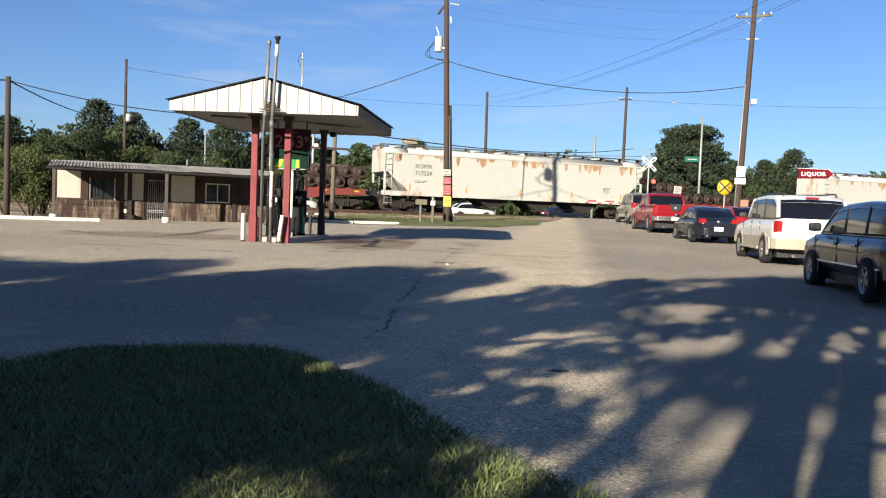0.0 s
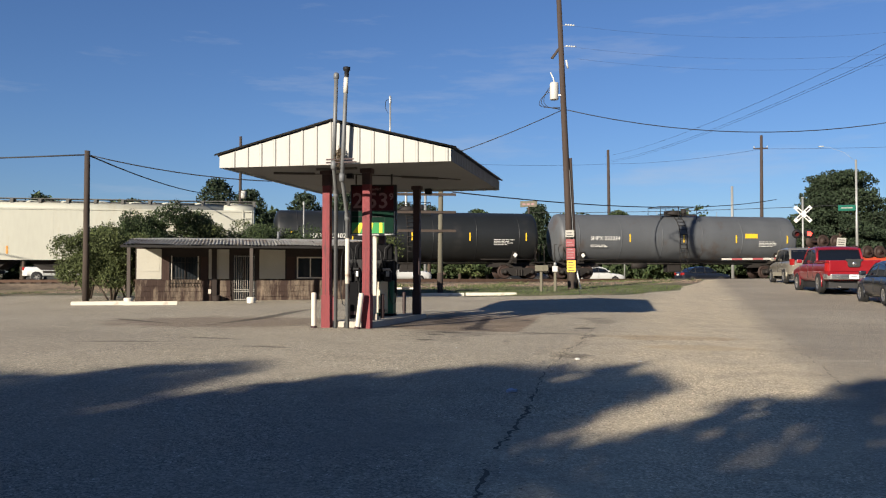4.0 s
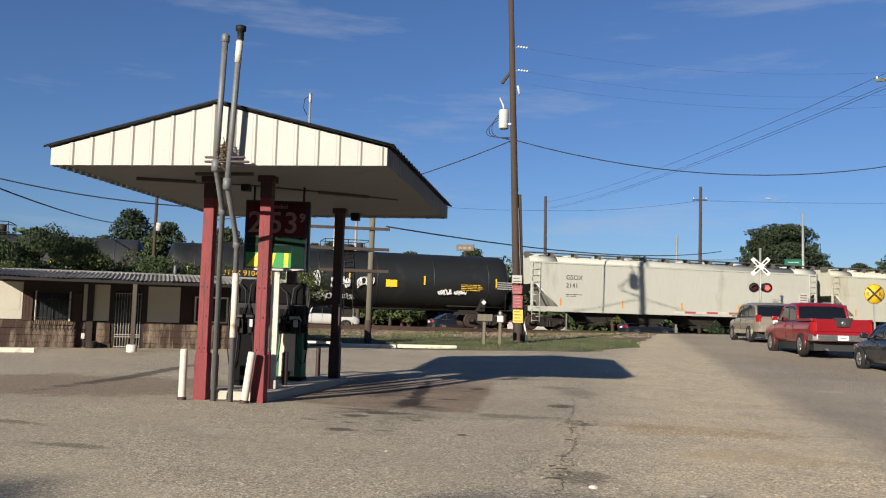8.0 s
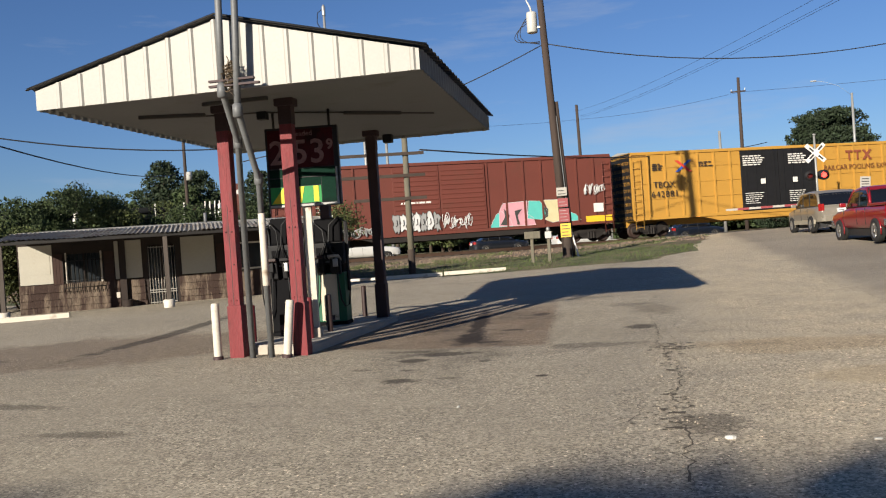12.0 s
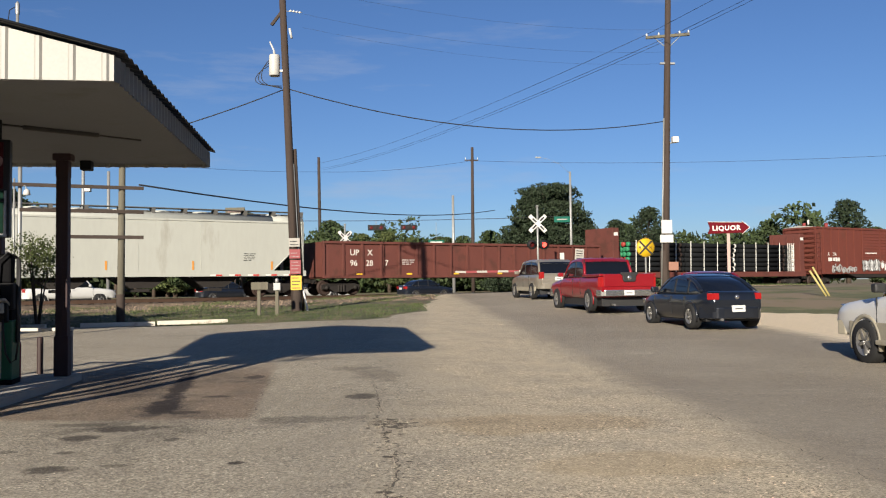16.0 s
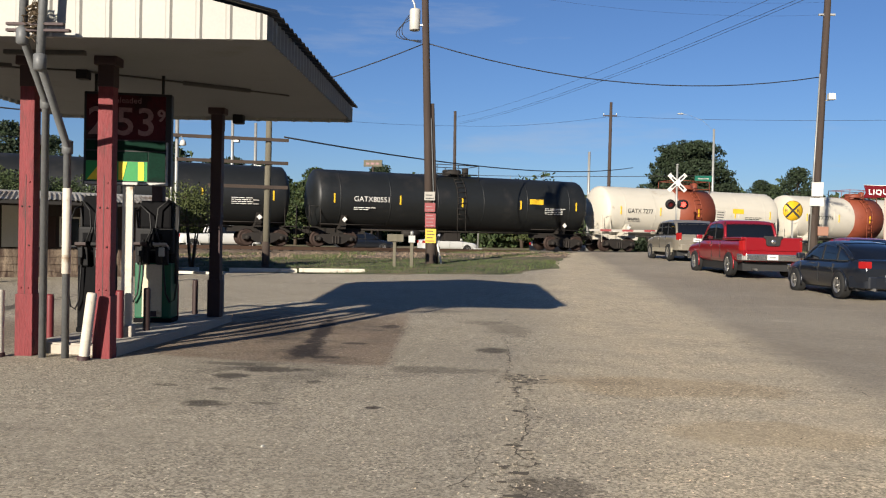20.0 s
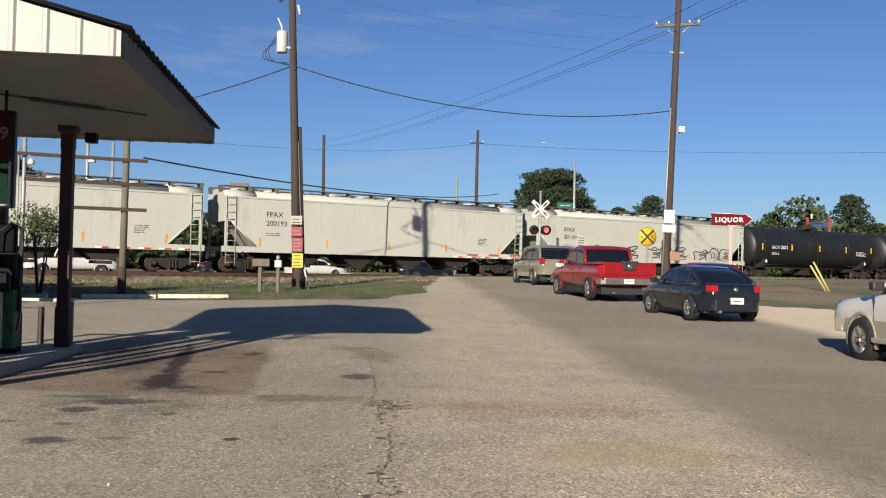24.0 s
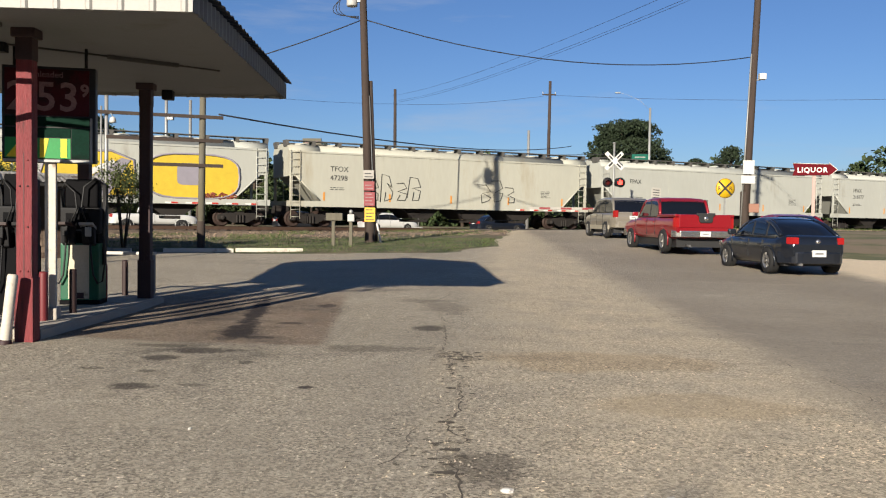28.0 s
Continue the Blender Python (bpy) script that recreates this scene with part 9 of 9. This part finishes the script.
# lower growth closing the gaps under the crowns
for k in range(70):
    f = k / 69
    x = -112 + 134 * f + rt.uniform(-1, 1)
    y = 60 + 62 * f ** 0.75 + rt.uniform(-3, 9)
    if x > -12:
        y = max(y, 114 + rt.uniform(0, 10))
    put(rt.choice((T_BROAD, T_BROAD, T_YEL)), x, y, -1.2, rt.uniform(0.58, 0.85), rt.uniform(0, 360), "low broad tree closing the tree belt")
for x, y, s, src in ((26.5, 83.5, 0.62, T_BROAD), (31.0, 90.0, 0.55, T_BROAD), (37.2, 96.0, 0.80, T_PINE), (50.0, 90.0, 0.86, T_BROAD), (54.5, 89.0, 0.92, T_BROAD), (58.5, 88.0, 0.80, T_PINE), (62.0, 88.0, 0.75, T_BROAD), (46.0, 98.0, 0.62, T_YEL), (69.0, 86.0, 0.75, T_BROAD), (76.0, 84.0, 0.8, T_YEL), (84.0, 80.0, 0.9, T_BROAD), (40.0, 104.0, 0.6, T_BROAD), (92.0, 74.0, 0.9, T_PINE), (12.0, 118.0, 0.95, T_YEL), (-4.0, 116.0, 1.1, T_BROAD), (101.0, 70.0, 1.0, T_BROAD)):
    put(src, x, y, 0.3, s, rt.uniform(0, 360))
# far woods closing the horizon: crowns of loose leaf clumps, too many to count
rnd = np.random.RandomState(7)
woods = []
for k in range(380):
    a = rnd.uniform(-1.6, 1.25)
    d = rnd.uniform(122, 185) if -0.25 < a < 0.5 else rnd.uniform(105, 175)
    hh = rnd.uniform(6.5, 10.5) + (2.2 if a < -0.3 else 0.0) + 2.5 * noise.noise(Vector((a * 9, 1, 0)))
    cx, cy = d * math.sin(a), d * math.cos(a) - 8
    woods += [(cx + rnd.normal() * 1.9, cy + rnd.normal() * 1.5, hh * (0.2 + 0.75 * rnd.rand()), 1.7, 1.7, 1.1) for _ in range(9)]
for k in range(190):
    # the thick middle of the belt
    a = rnd.uniform(-0.42, 0.48)
    d = rnd.uniform(118, 150)
    hh = rnd.uniform(6.0, 9.0) + 2.0 * noise.noise(Vector((a * 14, 4, 0)))
    cx, cy = d * math.sin(a), d * math.cos(a) - 8
    woods += [(cx + rnd.normal() * 2.2, cy + rnd.normal() * 1.5, hh * (0.1 + 0.85 * rnd.rand()), 1.8, 1.8, 1.2) for _ in range(9)]
for k in range(230):
    # unseen tree belt added behind the start of the walk, to block low skylight
    a = math.pi + rnd.uniform(-1.75, 1.55)
    d = rnd.uniform(72, 105)
    cx, cy = d * math.sin(a), d * math.cos(a) - 8
    hh = rnd.uniform(9.0, 15.0)
    woods += [(cx + rnd.normal() * 2.4, cy + rnd.normal() * 2.0, hh * (0.12 + 0.85 * rnd.rand()), 2.3, 2.3, 1.6) for _ in range(9)]
me = crown_mesh(8, woods, 0.40, 44, M_LEAFM)
tagged(new("far_woods", me), "distant green woods along the horizon, with an unseen added belt", "woods", "", "stuff")

# bushes round the store
def bush(x, y, r, h, seed, mm, lab, low=0.3, per=760):
    rb = random.Random(seed)
    b = thing("bush", pose(x, y, g(x, y)), lab, "bush", "bushes behind the store")
    lumps = [(rb.uniform(-r, r) * 0.7, rb.uniform(-r, r) * 0.7, h * rb.uniform(low, 0.85), rb.uniform(0.35, 0.75), rb.uniform(0.35, 0.75), rb.uniform(0.3, 0.6)) for _ in range(int(10 + 12 * r))]
    w = bmesh.new()
    for l in lumps[:6]:
        bm_tube(w, [(0, 0, -0.2), (l[0] * 0.5, l[1] * 0.5, l[2] * 0.5), l[:3]], 0.045, 5, True, 0.012)
    part("stem", w, M_BARK, b)
    part("foliage", crown_mesh(seed, lumps, 0.045, per, mm), mm, b)


for k, (u, v, r, h) in enumerate(((-1.3, 2.6, 1.3, 3.0), (-0.9, 5.0, 1.6, 4.0), (0.8, 6.4, 1.7, 4.3), (3.0, 6.8, 1.6, 3.8), (5.2, 7.0, 1.6, 3.5), (7.6, 7.2, 1.4, 3.2), (-2.6, 4.6, 1.5, 3.2))):
    p = store.matrix_basis @ Vector((u, v, 0))
    bush(p.x, p.y, r, h, 60 + k, M_LEAFM if k % 3 else M_LEAFY, "dense green bush behind the store")

p = store.matrix_basis @ Vector((11.75, 3.3, 0))
bush(p.x, p.y, 0.5, 3.0, 67, M_LEAFY, "thin leggy bush with a loose leafy top", 0.62, 190)

# trees behind the camera, whose shade falls over the paving
SHADE = []
for k in range(5):
    t = make_tree(21 + k, 13.5, 5.0, M_LEAFM, 0.45, 18, 0.22, 128, "large roadside tree shading the road", 0.75, 0.62)
    t["group"] = "shade trees"
    SHADE.append(t)
# the first one of each shape stands where it is put, further ones are copies
for src, s, r, x, y in ((4, 0.72, 150, -3.4, -30.6), (3, 0.5, 255, -6.5, -24.2), (3, 0.5, 240, -1.0, -25.8), (2, 0.6, 165, -2.6, -34.2), (4, 0.32, 150, 3.2, -27.3),
                        (2, 0.6, 210, -3.4, -28.6), (2, 0.58, 105, -11.4, -45.8), (2, 0.92, 105, 1.2, -36.2), (1, 0.86, 60, -6.3, -36.6), (4, 0.68, 240, -12.2, -38.0),
                        (4, 0.9, 15, -6.1, -38.9), (0, 0.44, 0, -0.3, -23.4), (1, 0.53, 195, -0.2, -30.5), (3, 0.81, 45, 7.8, -41.5), (0, 0.5, 165, -6.8, -28.4), (2, 0.48, 60, -8.2, -24.4)):
    put(SHADE[src], x, y, -0.45, s, r)
for src, s, r, x, y in ((1, 0.5, 60, 2.1, -24.7), (4, 0.5, 345, -3.5, -24.1), (0, 0.42, 315, -4.4, -24.6), (0, 0.6, 300, 6.4, -24.5), (4, 0.81, 165, -2.4, -48.5), 
                        (1, 0.37, 300, 8.6, -25.0), (0, 0.6, 90, -4.0, -27.6), (3, 0.32, 90, 7.5, -26.0), (0, 0.84, 255, -13.6, -38.2), (4, 0.56, 45, 2.2, -25.3), (3, 0.4, 180, 6.8, -28.0),
                        (4, 0.5, 225, -6.2, -33.0), (4, 0.69, 285, -4.4, -30.1), (2, 0.77, 225, -9.5, -33.8), (1, 1.0, 30, -36.0, -45.0), (4, 0.9, 9, -26.5, -42.3)):
    put(SHADE[src], x, y, -0.45, s, r)
# a stout low tree right behind the start, whose trunk throws a long bar of shade across the road
stout = make_tree(26, 7.2, 2.4, M_LEAFM, 0.78, 9, 0.20, 200, "stout roadside tree with a thick straight trunk", 0.75, 0.9, 0.26)
stout.matrix_basis = pose(6.3, -23.4, -0.45)
stout["group"] = "shade trees"
for t in SHADE:
    for c in list(t.children):
        bpy.data.objects.remove(c)
    bpy.data.objects.remove(t)

# grass blades on the lawn and the verge
def blades(name, area, n, h, seed, inside, label, mm, lift=0.03):
    rnd = random.Random(seed)
    V, F = [], []
    x0, x1, y0, y1 = area
    while len(F) < n:
        x, y = rnd.uniform(x0, x1), rnd.uniform(y0, y1)
        if not inside(x, y):
            continue
        z = g(x, y) + lift
        a, hh, w = rnd.uniform(0, 6.28), h * rnd.uniform(0.4, 1.3), rnd.uniform(0.006, 0.012) * h / 0.1
        lx, ly = rnd.gauss(0, 0.8) * hh, rnd.gauss(0, 0.8) * hh
        i = len(V)
        V += [(x - w * math.cos(a), y - w * math.sin(a), z), (x + w * math.cos(a), y + w * math.sin(a), z), (x + lx, y + ly, z + hh)]
        F.append((i, i + 1, i + 2))
    me = bpy.data.meshes.new(name)
    me.from_pydata(V, [], F)
    me.materials.append(mm)
    tagged(new(name, me), label, "grass", "", "stuff")


M_BLADE = leaf_mat("grass_blades", (0.17, 0.205, 0.075), 0.6)
M_BLADE2 = leaf_mat("dry_grass_blades", (0.085, 0.112, 0.036), 0.5)
blades("lawn_grass", (1.5, 8.6, -21.6, -13.9), 90000, 0.065, 3, in_grass_island, "short green lawn grass", M_BLADE, 0.068)
blades("verge_grass", (-9, 6.5, 17.8, 29), 15000, 0.10, 4, in_grass_strip, "patchy green verge grass", M_BLADE2)

# gravel and litter scattered on the paving
rnd = random.Random(9)
V, F = [], []
for k in range(5200):
    x, y = rnd.uniform(1.0, 9.0), -8.5 + 20 * rnd.random() ** 1.8
    if rnd.random() > 0.25 + 0.75 * math.exp(-((x - 4.9) / 1.3) ** 2):
        continue
    s = rnd.uniform(0.003, 0.009)
    z = g(x, y) + 0.05
    i = len(V)
    V += [(x - s, y - s * 0.8, z), (x + s, y - s * 0.6, z), (x + s * 0.5, y + s, z), (x - s * 0.9, y + s * 0.5, z), (x, y, z + s * 1.1)]
    F += [(i, i + 1, i + 4), (i + 1, i + 2, i + 4), (i + 2, i + 3, i + 4), (i + 3, i, i + 4)]
me = bpy.data.meshes.new("gravel")
me.from_pydata(V, [], F)
me.materials.append(mat("loose_gravel", (0.27, 0.225, 0.16), 0.9, 0, 0.2, island=0.55))
tagged(new("loose_gravel", me), "loose pale gravel along the cracked asphalt", "gravel", "", "stuff")

# ballast stones and weeds on the strip beside the rails
rnd = random.Random(31)
V, F = [], []
while len(F) < 26000:
    x, y = rnd.uniform(-26, 34), rnd.uniform(14, 52)
    if not in_shoulder(x, y):
        continue
    s = rnd.uniform(0.02, 0.055)
    z = g(x, y) + 0.04
    i = len(V)
    V += [(x - s, y - s * rnd.uniform(0.5, 1), z), (x + s, y - s * 0.6, z), (x + s * 0.5, y + s, z), (x - s * 0.9, y + s * 0.5, z), (x + s * rnd.uniform(-.4, .4), y, z + s * rnd.uniform(0.8, 1.5))]
    F += [(i, i + 1, i + 4), (i + 1, i + 2, i + 4), (i + 2, i + 3, i + 4), (i + 3, i, i + 4)]
me = bpy.data.meshes.new("ballast_stones")
me.from_pydata(V, [], F)
me.materials.append(mat("ballast_stone", (0.17, 0.125, 0.088), 0.95, 0, 0.2, island=0.6))
tagged(new("ballast_stones", me), "loose brown ballast stones beside the rails", "ballast", "", "stuff")


def on_weed_patch(x, y):
    return in_shoulder(x, y) and noise.noise(Vector((x * 0.35, y * 0.35, 9))) > 0.12


blades("trackside_weeds", (-26, 34, 14, 52), 9000, 0.14, 12, on_weed_patch, "patchy weeds among the ballast", M_BLADE2)


motions()
